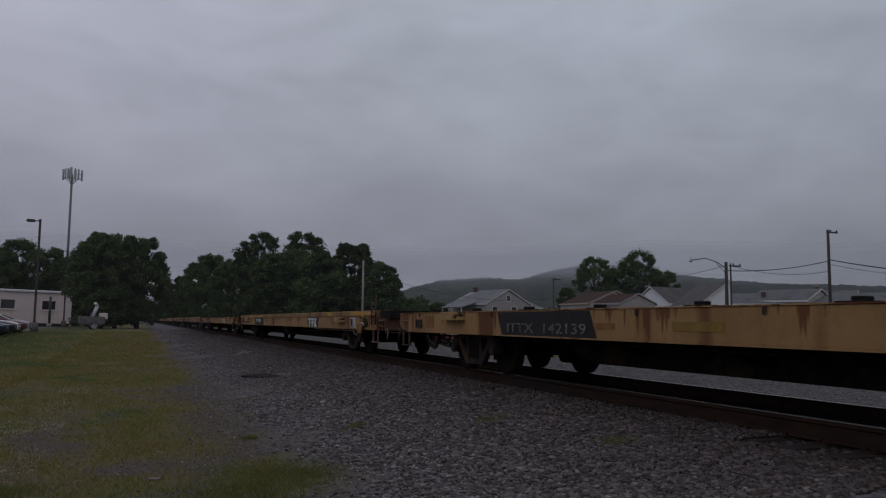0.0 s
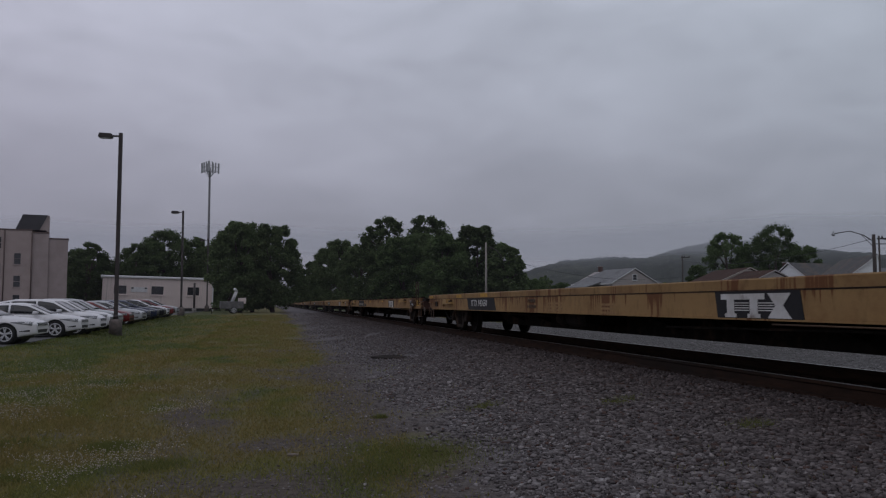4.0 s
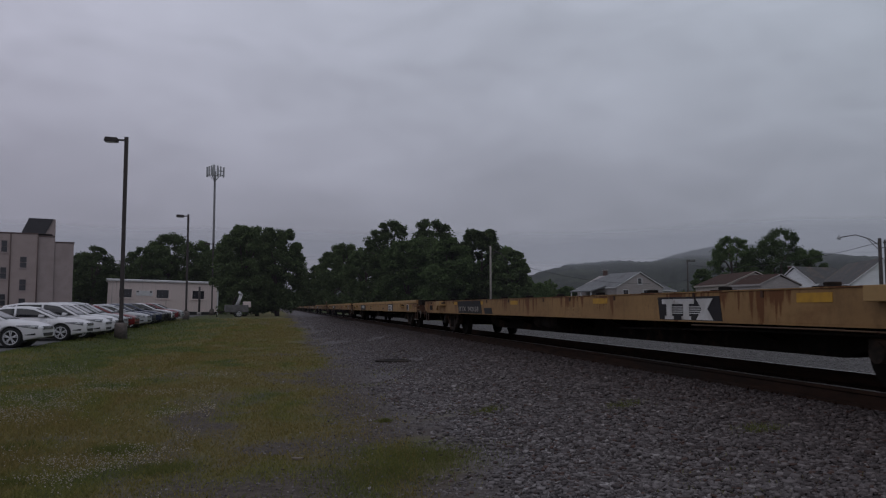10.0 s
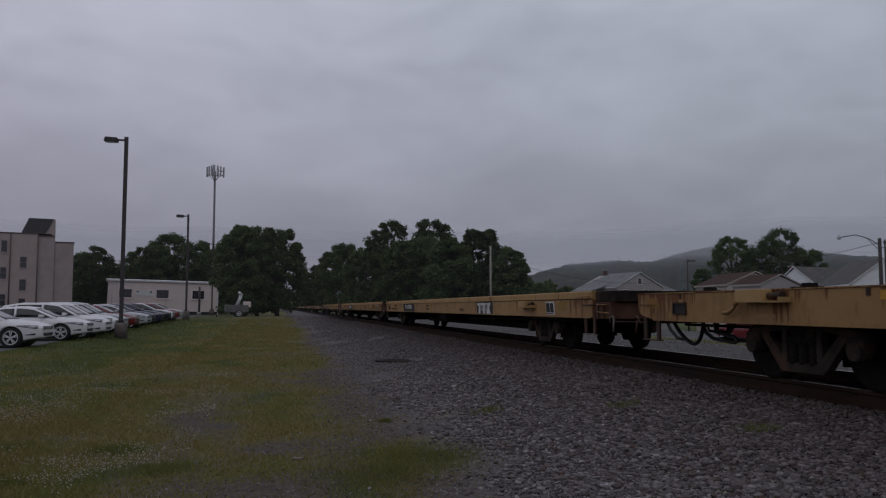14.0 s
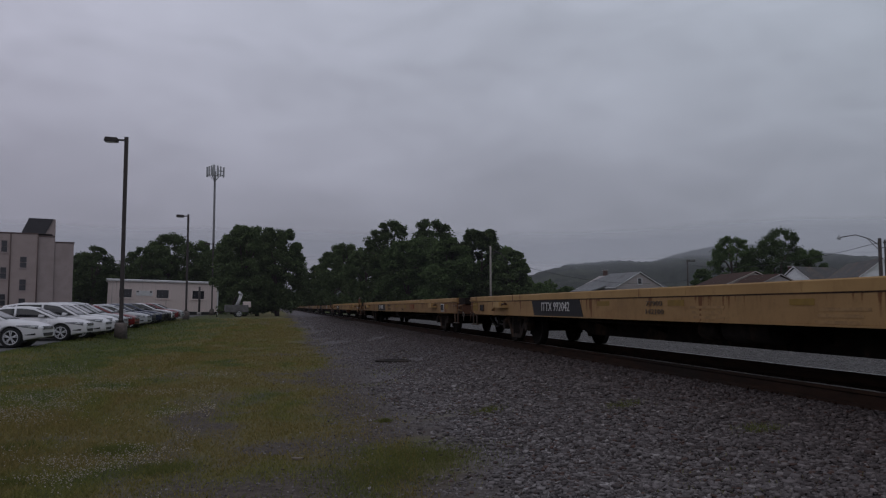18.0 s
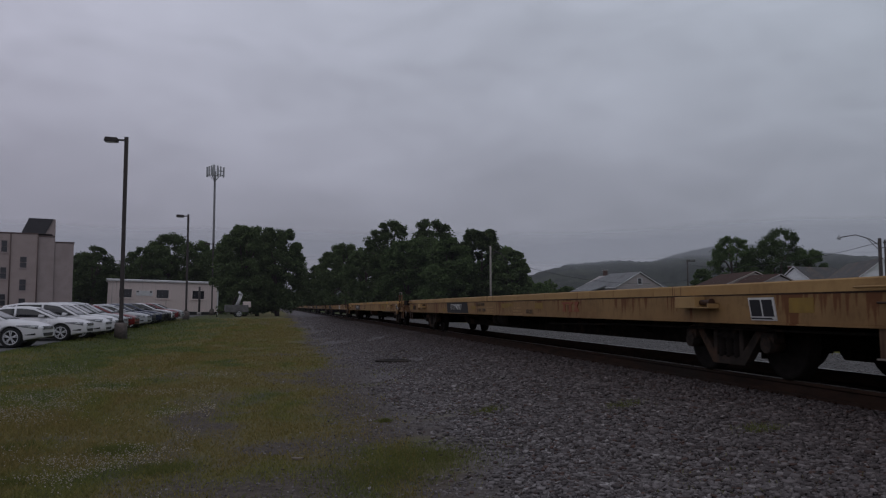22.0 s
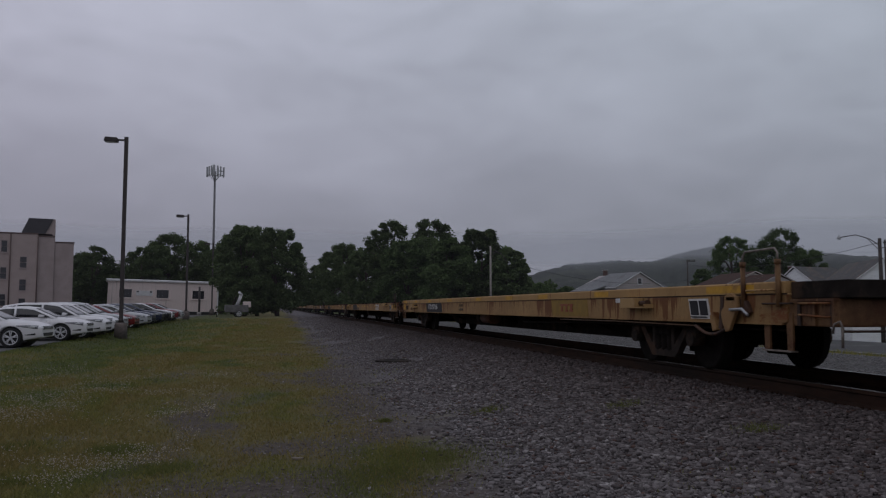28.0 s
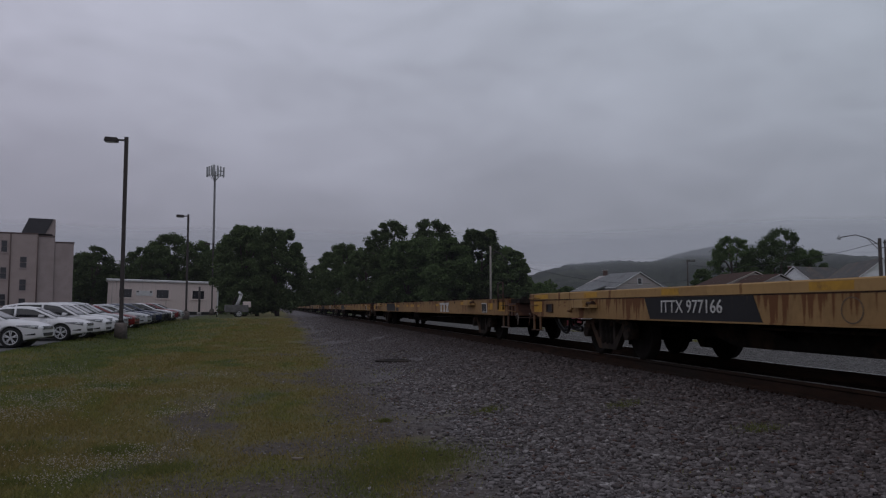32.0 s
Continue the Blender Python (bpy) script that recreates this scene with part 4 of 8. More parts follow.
# ------------------------------------------------------------------ loose ground cover
ICO = np.array([(0, 0.526, 0.851), (0, -0.526, 0.851), (0, 0.526, -0.851), (0, -0.526, -0.851), (0.526, 0.851, 0), (-0.526, 0.851, 0),
                (0.526, -0.851, 0), (-0.526, -0.851, 0), (0.851, 0, 0.526), (-0.851, 0, 0.526), (0.851, 0, -0.526), (-0.851, 0, -0.526)])
CHUNK = np.array([(x, y, z) for z in (-0.7, 0.7) for x, y in ((-0.8, -0.7), (0.75, -0.8), (0.85, 0.7), (-0.7, 0.8))])
CHUNK_F = np.array([(0, 2, 1), (0, 3, 2), (4, 5, 6), (4, 6, 7), (0, 1, 5), (0, 5, 4), (1, 2, 6), (1, 6, 5), (2, 3, 7), (2, 7, 6), (3, 0, 4), (3, 4, 7)])
ICO_F = np.array([(0, 1, 8), (0, 9, 1), (0, 8, 4), (0, 4, 5), (0, 5, 9), (1, 6, 8), (1, 7, 6), (1, 9, 7), (2, 10, 3), (2, 3, 11), (2, 4, 10), (2, 5, 4),
                  (2, 11, 5), (3, 10, 6), (3, 6, 7), (3, 7, 11), (4, 8, 10), (5, 11, 9), (6, 10, 8), (7, 9, 11)])


OCT = np.array([(1, 0.1, 0), (-1, -0.1, 0.1), (0.15, 0.9, -0.1), (-0.1, -0.9, 0), (0.1, 0.2, 0.8), (0, -0.1, -0.8)])
OCT_F = np.array([(0, 2, 4), (2, 1, 4), (1, 3, 4), (3, 0, 4), (2, 0, 5), (1, 2, 5), (3, 1, 5), (0, 3, 5)])


def many(verts, faces, centres, sizes, jitter, flat=1.0):
    n, k = len(centres), len(verts)
    v = verts[None] * (1 + jitter * rng.uniform(-1, 1, (n, k, 1)))
    v = v * sizes[:, None, :]
    a, b = rng.uniform(0, 2 * np.pi, n), rng.uniform(-0.75, 0.75, n)
    ca, sa, cb, sb = np.cos(a), np.sin(a), np.cos(b), np.sin(b)
    x, y, z = v[..., 0], v[..., 1], v[..., 2]
    y, z = y * cb[:, None] - z * sb[:, None], y * sb[:, None] + z * cb[:, None]
    x, y = x * ca[:, None] - y * sa[:, None], x * sa[:, None] + y * ca[:, None]
    co = np.stack([x, y, z], -1) + centres[:, None, :]
    idx = faces[None] + (np.arange(n) * k)[:, None, None]
    return co.reshape(-1, 3), idx.ravel()


def scatter(n, x0, x1, d0, d1):
    """Points spread evenly to the eye: dense near the standpoint, thin far off."""
    y = d0 * (d1 / d0) ** rng.random(n)
    return rng.uniform(x0, x1, n), y


def patchy(x, y, s, seed):
    return field(x, y, s, s, seed)


def stone_material():
    m = bpy.data.materials.new("ballast_stone")
    m.use_nodes = True
    N, L = m.node_tree.nodes, m.node_tree.links
    b = N["Principled BSDF"]
    b.inputs["Roughness"].default_value = 0.85
    b.inputs["Specular IOR Level"].default_value = 0.35
    g = N.new("ShaderNodeNewGeometry")
    r = N.new("ShaderNodeValToRGB")
    e = r.color_ramp.elements
    e[0].color, e[1].color = (0.044, 0.037, 0.037, 1), (0.36, 0.34, 0.335, 1)
    for p, c in ((0.06, (0.105, 0.062, 0.050)), (0.10, (0.064, 0.055, 0.055)), (0.45, (0.116, 0.103, 0.103)), (0.84, (0.182, 0.164, 0.164)), (0.98, (0.25, 0.232, 0.23))):
        el = e.new(p)
        el.color = (*c, 1)
    L.new(g.outputs["Random Per Island"], r.inputs[0])
    # the stone turns darker and browner towards the rails
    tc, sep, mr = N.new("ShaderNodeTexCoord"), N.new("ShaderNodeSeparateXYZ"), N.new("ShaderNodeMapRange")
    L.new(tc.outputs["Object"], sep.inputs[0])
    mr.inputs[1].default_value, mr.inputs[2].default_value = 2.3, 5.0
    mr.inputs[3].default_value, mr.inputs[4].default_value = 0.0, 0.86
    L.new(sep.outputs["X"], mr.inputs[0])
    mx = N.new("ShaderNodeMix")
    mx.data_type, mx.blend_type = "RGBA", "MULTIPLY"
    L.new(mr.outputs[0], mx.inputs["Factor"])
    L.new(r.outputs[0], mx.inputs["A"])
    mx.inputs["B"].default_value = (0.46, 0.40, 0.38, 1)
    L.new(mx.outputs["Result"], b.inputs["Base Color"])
    return m


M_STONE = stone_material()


def build_ballast():
    # coarse stone along the track shoulder
    n = 190000
    x, y = scatter(n, 0.6, 5.95, 4.0, 85)
    wander = 0.9 * patchy(x, y, 0.22, 6.1) + 0.6 * patchy(x, y, 0.9, 2.4)
    keep = rng.random(n) < smooth01((x - 1.5 - wander) / 1.7) * (1 - 0.7 * turf_cover(x, y)) * 0.95 + 0.02
    x, y = x[keep], y[keep]
    n = len(x)
    keep = np.hypot(x - 3.1, y - 20.3) > 0.66
    x, y = x[keep], y[keep]
    n = len(x)
    s = (0.0075 + 0.018 * rng.random(n) ** 1.7) * (1 + 0.007 * y)
    s = s * (0.6 + 0.4 * smooth01((x - 1.1) / 0.8))
    sizes = np.stack([s * rng.uniform(1.0, 2.0, n), s, s * rng.uniform(0.35, 0.8, n)], -1)
    zz = ground_z(x, y) + s * 0.2 + rng.uniform(-0.005, 0.012, n)
    near = y < 17
    centres = np.stack([x, y, zz], -1)
    co, idx = many(CHUNK, CHUNK_F, centres[near], sizes[near], 0.30)
    co2, idx2 = many(OCT, OCT_F, centres[~near], sizes[~near], 0.35)
    co, idx = np.concatenate([co, co2]), np.concatenate([idx, idx2 + len(co)])
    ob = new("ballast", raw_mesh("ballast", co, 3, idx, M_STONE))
    tagged(ob, "coarse grey crushed stone ballast beside the track", "gravel", kind="stuff")
    # between and beyond the rails
    n = 15000
    x, y = scatter(n, 5.4, 9.3, 6, 60)
    s = rng.uniform(0.014, 0.032, n) * (1 + 0.012 * y)
    sizes = np.stack([s * 1.3, s, s * 0.8], -1)
    co, idx = many(ICO, ICO_F, np.stack([x, y, ground_z(x, y) + s * 0.3], -1), sizes, 0.28)
    # heaped against the sleeper ends
    n = 14000
    x, y = 5.98 - 0.75 * rng.random(n) ** 1.5, 6 * 10 ** rng.random(n)
    s = rng.uniform(0.014, 0.032, n) * (1 + 0.010 * y)
    sizes = np.stack([s * 1.4, s, s * 0.8], -1)
    zz = ground_z(x, y) + 0.045 * smooth01((x - 5.2) / 0.3) + s * 0.2
    co2, idx2 = many(OCT, OCT_F, np.stack([x, y, zz], -1), sizes, 0.35)
    co, idx = np.concatenate([co, co2]), np.concatenate([idx, idx2 + len(co)])
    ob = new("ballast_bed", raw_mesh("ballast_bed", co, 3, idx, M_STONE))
    tagged(ob, "dark stone ballast lying between the sleepers", "gravel", kind="stuff")
    # fine gravel trodden into the dirt
    n = 30000
    x, y = scatter(n, -3.5, 3.8, 3.8, 40)
    keep = rng.random(n) < (1 - turf_cover(x, y)) ** 1.5 * np.clip(0.30 + 0.35 * (x + 0.6), 0.1, 0.9) + 0.01
    x, y = x[keep], y[keep]
    n = len(x)
    s = rng.uniform(0.005, 0.014, n) * (1 + 0.025 * y)
    sizes = np.stack([s * 1.3, s, s * 0.7], -1)
    co, idx = many(ICO, ICO_F, np.stack([x, y, ground_z(x, y) + s * 0.2], -1), sizes, 0.25)
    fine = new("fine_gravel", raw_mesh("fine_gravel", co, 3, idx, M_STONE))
    tagged(fine, "small pale grey pebbles trodden into bare dirt", "gravel", kind="stuff")
    # loose pale stone over the yard beyond the track
    n = 24000
    x, y = 9.6 + 8 * rng.random(n) ** 1.4, 6 * (45 / 6) ** rng.random(n)
    keep = rng.random(n) < 0.25 + 0.9 * np.clip(patchy(x, y, 0.5, 4.4) + 0.3, 0, 1)
    x, y = x[keep], y[keep]
    s = rng.uniform(0.012, 0.030, len(x)) * (1 + 0.012 * y)
    co, idx = many(OCT, OCT_F, np.stack([x, y, ground_z(x, y) + s * 0.2], -1), np.stack([s * 1.4, s, s * 0.7], -1), 0.3)
    yard = new("yard_stone", raw_mesh("yard_stone", co, 3, idx, mat("pale_yard_stone", (0.20, 0.193, 0.19), (0.105, 0.10, 0.098), 6, 0.9)))
    tagged(yard, "loose pale crushed stone strewn over the yard", "gravel", kind="stuff")


build_ballast()


def build_grass():
    n = 300000
    x, y = scatter(n, -1, 1, 3.4, 75)
    x = rng.uniform(-0.40, 0.13, n) * y + 0.4
    x = np.where(rng.random(n) < 0.25, rng.uniform(-3, 1.4, n), x)
    cover = turf_cover(x, y)
    keep = (rng.random(n) < cover ** 1.4 + 0.02) & (x < 3.4) & (x > -8.7)
    x, y = x[keep], y[keep]
    n = len(x)
    dist = np.hypot(x, y)
    h = rng.uniform(0.012, 0.045, n) * (1 + 0.6 * (x < -2.5)) * (1 + 0.010 * dist)
    w = rng.uniform(0.0025, 0.006, n) * (1 + 0.065 * dist)
    a = rng.uniform(0, 2 * np.pi, n)
    dx, dy = np.cos(a), np.sin(a)
    lx, ly = rng.normal(0, 0.5, n) * h, rng.normal(0, 0.5, n) * h
    z = ground_z(x, y) - 0.004
    v = np.empty((n, 4, 3))
    v[:, 0] = np.stack([x - dx * w, y - dy * w, z], -1)
    v[:, 1] = np.stack([x + dx * w, y + dy * w, z], -1)
    v[:, 2] = np.stack([x + dx * w * 0.6 + lx * 0.5, y + dy * w * 0.6 + ly * 0.5, z + h * 0.6], -1)
    v[:, 3] = np.stack([x + lx, y + ly, z + h], -1)
    idx = (np.array([0, 1, 2, 3])[None] + (np.arange(n) * 4)[:, None]).ravel()
    ob = new("grass", raw_mesh("grass", v.reshape(-1, 3), 4, idx, M_GRASS))
    lay_field(ob.data, "green", np.repeat(turf_green(x, y), 4))
    tagged(ob, "short patchy green and straw-yellow grass with clover", "grass", kind="stuff")
    # taller tufts by the gravel edge
    tufts = [(1.55, 8.3, 0.75, 0.30), (1.0, 7.6, 0.6, 0.22), (1.5, 11.0, 0.10, 0.2), (2.9, 10.6, 0.2, 0.10), 
             (-1.72, 9.4, 0.28, 0.6), (-2.4, 8.0, 0.25, 0.16), (-2.9, 9.8, 0.3, 0.2), (-1.1, 8.2, 0.4, 0.15), (4.4, 6.6, 0.2, 0.08), (4.1, 8.9, 0.25, 0.05)]
    vs = []
    for cx, cy, r, dens in tufts:
        k = int(5200 * r * (dens * 2 + 0.3))
        px, py = cx + rng.normal(0, r * 0.5, k), cy + rng.normal(0, r * 0.5, k)
        hh, ww, aa = rng.uniform(0.02, 0.07, k), rng.uniform(0.002, 0.005, k), rng.uniform(0, 6.28, k)
        zz = ground_z(px, py)
        lx, ly = rng.normal(0, 0.5, k) * hh, rng.normal(0, 0.5, k) * hh
        q = np.empty((k, 3, 3))
        q[:, 0] = np.stack([px - np.cos(aa) * ww, py - np.sin(aa) * ww, zz], -1)
        q[:, 1] = np.stack([px + np.cos(aa) * ww, py + np.sin(aa) * ww, zz], -1)
        q[:, 2] = np.stack([px + lx, py + ly, zz + hh], -1)
        vs.append(q)
    q = np.concatenate(vs)
    me = raw_mesh("weed_tufts", q.reshape(-1, 3), 3, np.arange(len(q) * 3), M_GRASS)
    lay_field(me, "green", np.full(len(q) * 3, 0.8))
    ob = new("weed_tufts", me)
    tagged(ob, "low green weeds growing in the gravel", "weeds", kind="stuff")
    # thin growth in the gravel
    k = 26000
    px, py = rng.uniform(0.8, 4.2, k), 4.5 * (30 / 4.5) ** rng.random(k)
    pp = patchy(px, py, 0.7, 9.2) + 0.5 * patchy(px, py, 2.5, 3.3)
    kk = rng.random(k) < np.clip(2.2 * (pp - 0.22), 0, 0.8) * smooth01((4.4 - px) / 2.5)
    px, py = px[kk], py[kk]
    k = len(px)
    hh, ww, aa = rng.uniform(0.015, 0.05, k), rng.uniform(0.003, 0.006, k) * (1 + 0.05 * py), rng.uniform(0, 6.28, k)
    zz = ground_z(px, py)
    lx, ly = rng.normal(0, 0.5, k) * hh, rng.normal(0, 0.5, k) * hh
    q = np.empty((k, 3, 3))
    q[:, 0] = np.stack([px - np.cos(aa) * ww, py - np.sin(aa) * ww, zz], -1)
    q[:, 1] = np.stack([px + np.cos(aa) * ww, py + np.sin(aa) * ww, zz], -1)
    q[:, 2] = np.stack([px + lx, py + ly, zz + hh], -1)
    me = raw_mesh("gravel_weeds", q.reshape(-1, 3), 3, np.arange(k * 3), M_GRASS)
    lay_field(me, "green", np.full(k * 3, 0.55))
    ob = new("gravel_weeds", me)
    tagged(ob, "thin green weeds sprouting between the stones", "weeds", kind="stuff")
    # clover heads
    n = 46000
    y = 5.5 * (34 / 5.5) ** rng.random(n)
    x = rng.uniform(-0.34, 0.0, n) * y - 0.6
    p = patchy(x, y, 0.6, 5.7) + 0.6 * patchy(x, y, 2.2, 1.3)
    keep = (rng.random(n) < np.clip(1.2 * p + 0.10 + 0.16 * (x < -2.5) + 0.10 * spot(x, y, -1.3, 8.6, 1.2, 1.2) + 0.4 * spot(x, y, -3.9, 15.5, 1.0, 3.0), 0, 0.9) * smooth01((26 - y) / 10)) & (x < -0.9)
    x, y = x[keep], y[keep]
    s = rng.uniform(0.004, 0.009, len(x)) * (1 + 0.02 * y)
    co, idx = many(OCT, OCT_F, np.stack([x, y, ground_z(x, y) + rng.uniform(0.03, 0.08, len(x))], -1), np.stack([s, s, s * 0.9], -1), 0.2)
    ob = new("clover_flowers", raw_mesh("clover_flowers", co, 3, idx, M_CLOVER))
    tagged(ob, "white clover heads scattered over the grass", "flowers", kind="stuff")


build_grass()

# a dark iron lid sunk in the gravel, and a pale stick
bm = bmesh.new()
lathe(bm, [(0.58, -0.03), (0.58, 0.004), (0.54, 0.008), (0.50, 0.004), (0.05, 0.004)], seg=28)
lid = part("manhole_cover", bm, M_GRIMY)
lid.matrix_basis = pose(3.1, 20.3, float(ground_z(3.1, 20.3)) + 0.012)
tagged(lid, "dark iron manhole cover set in gravel", "manhole cover")
bm = bmesh.new()
prism(bm, [(-0.07, -0.02), (0.04, -0.025), (0.07, 0.0), (0.03, 0.025), (-0.06, 0.02)], 0, 0.022, "z", 0.005)
st = part("flat_stone", bm, mat("brown_stone", (0.24, 0.20, 0.17), (0.16, 0.13, 0.11), 12, 0.9, bump=0.3))
st.matrix_basis = pose(0.24, 8.5, float(ground_z(0.24, 8.5)) + 0.006, 6, 4, 20)
tagged(st, "pale flat chip of stone lying on dirt", "stone")

# ------------------------------------------------------------------ yard, verge and road beyond the track
M_ASPHALT = mat("asphalt", (0.054, 0.052, 0.053), (0.039, 0.038, 0.039), 20, 0.9, bump=0.3, c3=(0.10, 0.097, 0.094), t3=0.55, scale3=0.25)
M_ROADPAINT = mat("road_paint", (0.36, 0.36, 0.35), (0.18, 0.18, 0.18), 8, 0.8)
M_LOT = mat("car_park_asphalt", (0.10, 0.098, 0.10), (0.07, 0.07, 0.072), 12, 0.9, bump=0.2)


def slab(name, x0, x1, y0, y1, z, material, label, category, t=0.06):
    bm = bmesh.new()
    n = 12
    for i in range(n):
        a, b = y0 + (y1 - y0) * i / n, y0 + (y1 - y0) * (i + 1) / n
        za, zb = (z(x0, a), z(x0, b)) if callable(z) else (z, z)
        vs = [bm.verts.new(p) for p in ((x0, a, za), (x1, a, za), (x1, b, zb), (x0, b, zb))]
        ws = [bm.verts.new((v.co.x, v.co.y, v.co.z - t)) for v in vs]
        bm.faces.new(vs)
        for j in range(4):
            bm.faces.new((ws[j], ws[(j + 1) % 4], vs[(j + 1) % 4], vs[j]))
    ob = part(name, bm, material)
    return tagged(ob, label, category, kind="structure")


slab("road", 26.0, 35.0, -150, 260, -0.48, M_ASPHALT, "grey asphalt street running beside the railway", "road", 0.10)
for y in (4, 16, 28, 40):
    bm = bmesh.new()
    box(bm, 30.4, 30.55, y, y + 4.0, -0.49, -0.472)
    tagged(part("road_marking", bm, M_ROADPAINT), "white painted lane dash on the street", "road marking", kind="structure")
for x in (26.25,):
    bm = bmesh.new()
    box(bm, x, x + 0.12, -60, 120, -0.49, -0.473)
    tagged(part("road_marking", bm, M_ROADPAINT), "white painted edge line on the street", "road marking", kind="structure")


def verge():
    n = 30000
    x, y = 25.8 - 11.5 * rng.random(n) ** 1.6, 8 * (120 / 8) ** rng.random(n)
    p = patchy(x, y, 0.25, 2.2) + 0.6 * patchy(x, y, 0.9, 6.6)
    keep = rng.random(n) < np.clip(0.18 + 1.7 * p - 0.06 * (22 - x), 0.01, 1)
    x, y = x[keep], y[keep]
    n = len(x)
    h, w, a = rng.uniform(0.05, 0.22, n), rng.uniform(0.01, 0.025, n), rng.uniform(0, 6.28, n)
    z = ground_z(x, y)
    q = np.empty((n, 3, 3))
    q[:, 0] = np.stack([x - np.cos(a) * w, y - np.sin(a) * w, z], -1)
    q[:, 1] = np.stack([x + np.cos(a) * w, y + np.sin(a) * w, z], -1)
    q[:, 2] = np.stack([x + rng.normal(0, 0.3, n) * h, y + rng.normal(0, 0.3, n) * h, z + h], -1)
    me = raw_mesh("verge_grass", q.reshape(-1, 3), 3, np.arange(n * 3), M_GRASS)
    lay_field(me, "green", np.full(n * 3, 0.4))
    ob = new("verge_grass", me)
    tagged(ob, "strip of rough green grass between yard and street", "grass", kind="stuff")


verge()
slab("car_park", -60, -8.75, 20, 105, lambda x, y: float(ground_z(-9, y)) + 0.02, M_LOT, "grey asphalt car park with a row of cars", "car park", 0.08)

# ------------------------------------------------------------------ trees


def crown_mesh(h, r, base, seed, material, clumps=46, leaves=120, size=0.36):
    clumps, leaves, size = int(clumps * 2.6), int(leaves * 1.75), size * 0.40
    g = np.random.default_rng(seed)
    ch = h - base
    ang, up = g.uniform(0, 2 * np.pi, clumps), g.random(clumps)
    # egg-shaped, broadest a little under the middle, with a few bulging boughs
    girth = np.sin(np.pi * (0.16 + 0.79 * up)) ** 0.58
    bulge = 1 + 0.10 * np.sin(3 * ang + seed) + 0.08 * np.sin(5 * ang + 7 * up + 2 * seed)
    rad = r * girth * bulge * np.sqrt(g.uniform(0.30, 1.0, clumps)) * 0.96
    cx, cy, cz = rad * np.cos(ang), rad * np.sin(ang), base + ch * (0.03 + 0.935 * up)
    cr = r * g.uniform(0.12, 0.27, clumps) * (1.1 - 0.35 * up)
    pts = []
    for i in range(clumps):
        d = g.normal(size=(leaves, 3))
        d /= np.linalg.norm(d, axis=1)[:, None]
        rr = cr[i] * g.uniform(0.25, 1.0, leaves)[:, None] * (1 + 0.30 * (g.random(leaves) < 0.2))[:, None]
        pts.append(np.array([cx[i], cy[i], cz[i]]) + d * rr * np.array([1.1, 1.1, 0.85]))
    p = np.concatenate(pts)
    p = p[p[:, 2] > base * 0.55]
    n = len(p)
    a = g.normal(size=(n, 3))
    a[:, 2] *= 0.6
    a /= np.linalg.norm(a, axis=1)[:, None]
    b = np.cross(a, g.normal(size=(n, 3)))
    b /= np.linalg.norm(b, axis=1)[:, None]
    s = size * g.uniform(0.6, 1.3, n)[:, None]
    v = np.stack([p - a * s, p + a * s * 0.6 + b * s * 0.7, p + a * s * 0.6 - b * s * 0.7], 1)
    return raw_mesh("crown", v.reshape(-1, 3), 3, np.arange(n * 3), material), (cx, cy, cz)


def build_tree(x, y, h, r, seed, material=None, base=None, label="", z=None, clumps=46, leaves=120, size=0.36, group=""):
    material = material or M_LEAF
    z = float(ground_z(x, y)) if z is None else z
    hh = h - z
    base = hh * 0.14 if base is None else base
    t = thing("tree", pose(x, y, z), label or "broad dark green leafy tree in full summer leaf", "tree", group)
    me, (cx, cy, cz) = crown_mesh(hh, r, base, seed, material, clumps, leaves, size)
    part("crown", me, None, t)
    g = random.Random(seed)
    bm = bmesh.new()
    tr = max(0.14, hh * 0.022)
    p, q = Vector((0, 0, -0.1)), Vector((g.uniform(-0.2, 0.2), g.uniform(-0.2, 0.2), base + 0.15 * hh))
    rod(bm, p, q, tr * 1.25, tr * 0.9, 10)
    top = Vector((g.uniform(-0.4, 0.4), g.uniform(-0.4, 0.4), hh * 0.80))
    rod(bm, q, top, tr * 0.9, tr * 0.25, 8)
    part("trunk", bm, M_BARK, t)
    for i in range(7):
        j = g.randrange(len(cx))
        k = g.uniform(0.0, 0.7)
        bm = bmesh.new()
        s = q.lerp(top, k)
        e = Vector((cx[j], cy[j], max(cz[j], s.z + 0.3)))
        mid = s.lerp(e, 0.5) + Vector((0, 0, 0.06 * hh))
        rod(bm, s, mid, tr * 0.45, tr * 0.3, 7)
        rod(bm, mid, e, tr * 0.3, tr * 0.1, 7)
        part("limb", bm, M_BARK, t)
    return t


TREES_RIGHT = [  # x, y, top, radius
    (22.8, 74.6, 7.4, 2.1), (21.8, 83.2, 10.2, 3.3), (18.1, 82.0, 9.0, 3.0), (21.7, 109.9, 14.4, 3.9), (16.6, 116.8, 14.7, 3.7),
    (15.9, 96.7, 10.0, 3.8), (14.9, 132.0, 11.8, 4.2), (14.0, 164.0, 14.9, 4.8), (12.9, 190.0, 15.0, 4.8), (11.6, 230.0, 13.8, 4.6),
    (11.2, 300.0, 12.9, 5.2), (20.5, 90.5, 8.2, 3.4), (25.5, 88.0, 8.6, 3.0), (19.5, 104.0, 11.0, 3.6), (17.5, 122.0, 10.8, 3.8)]
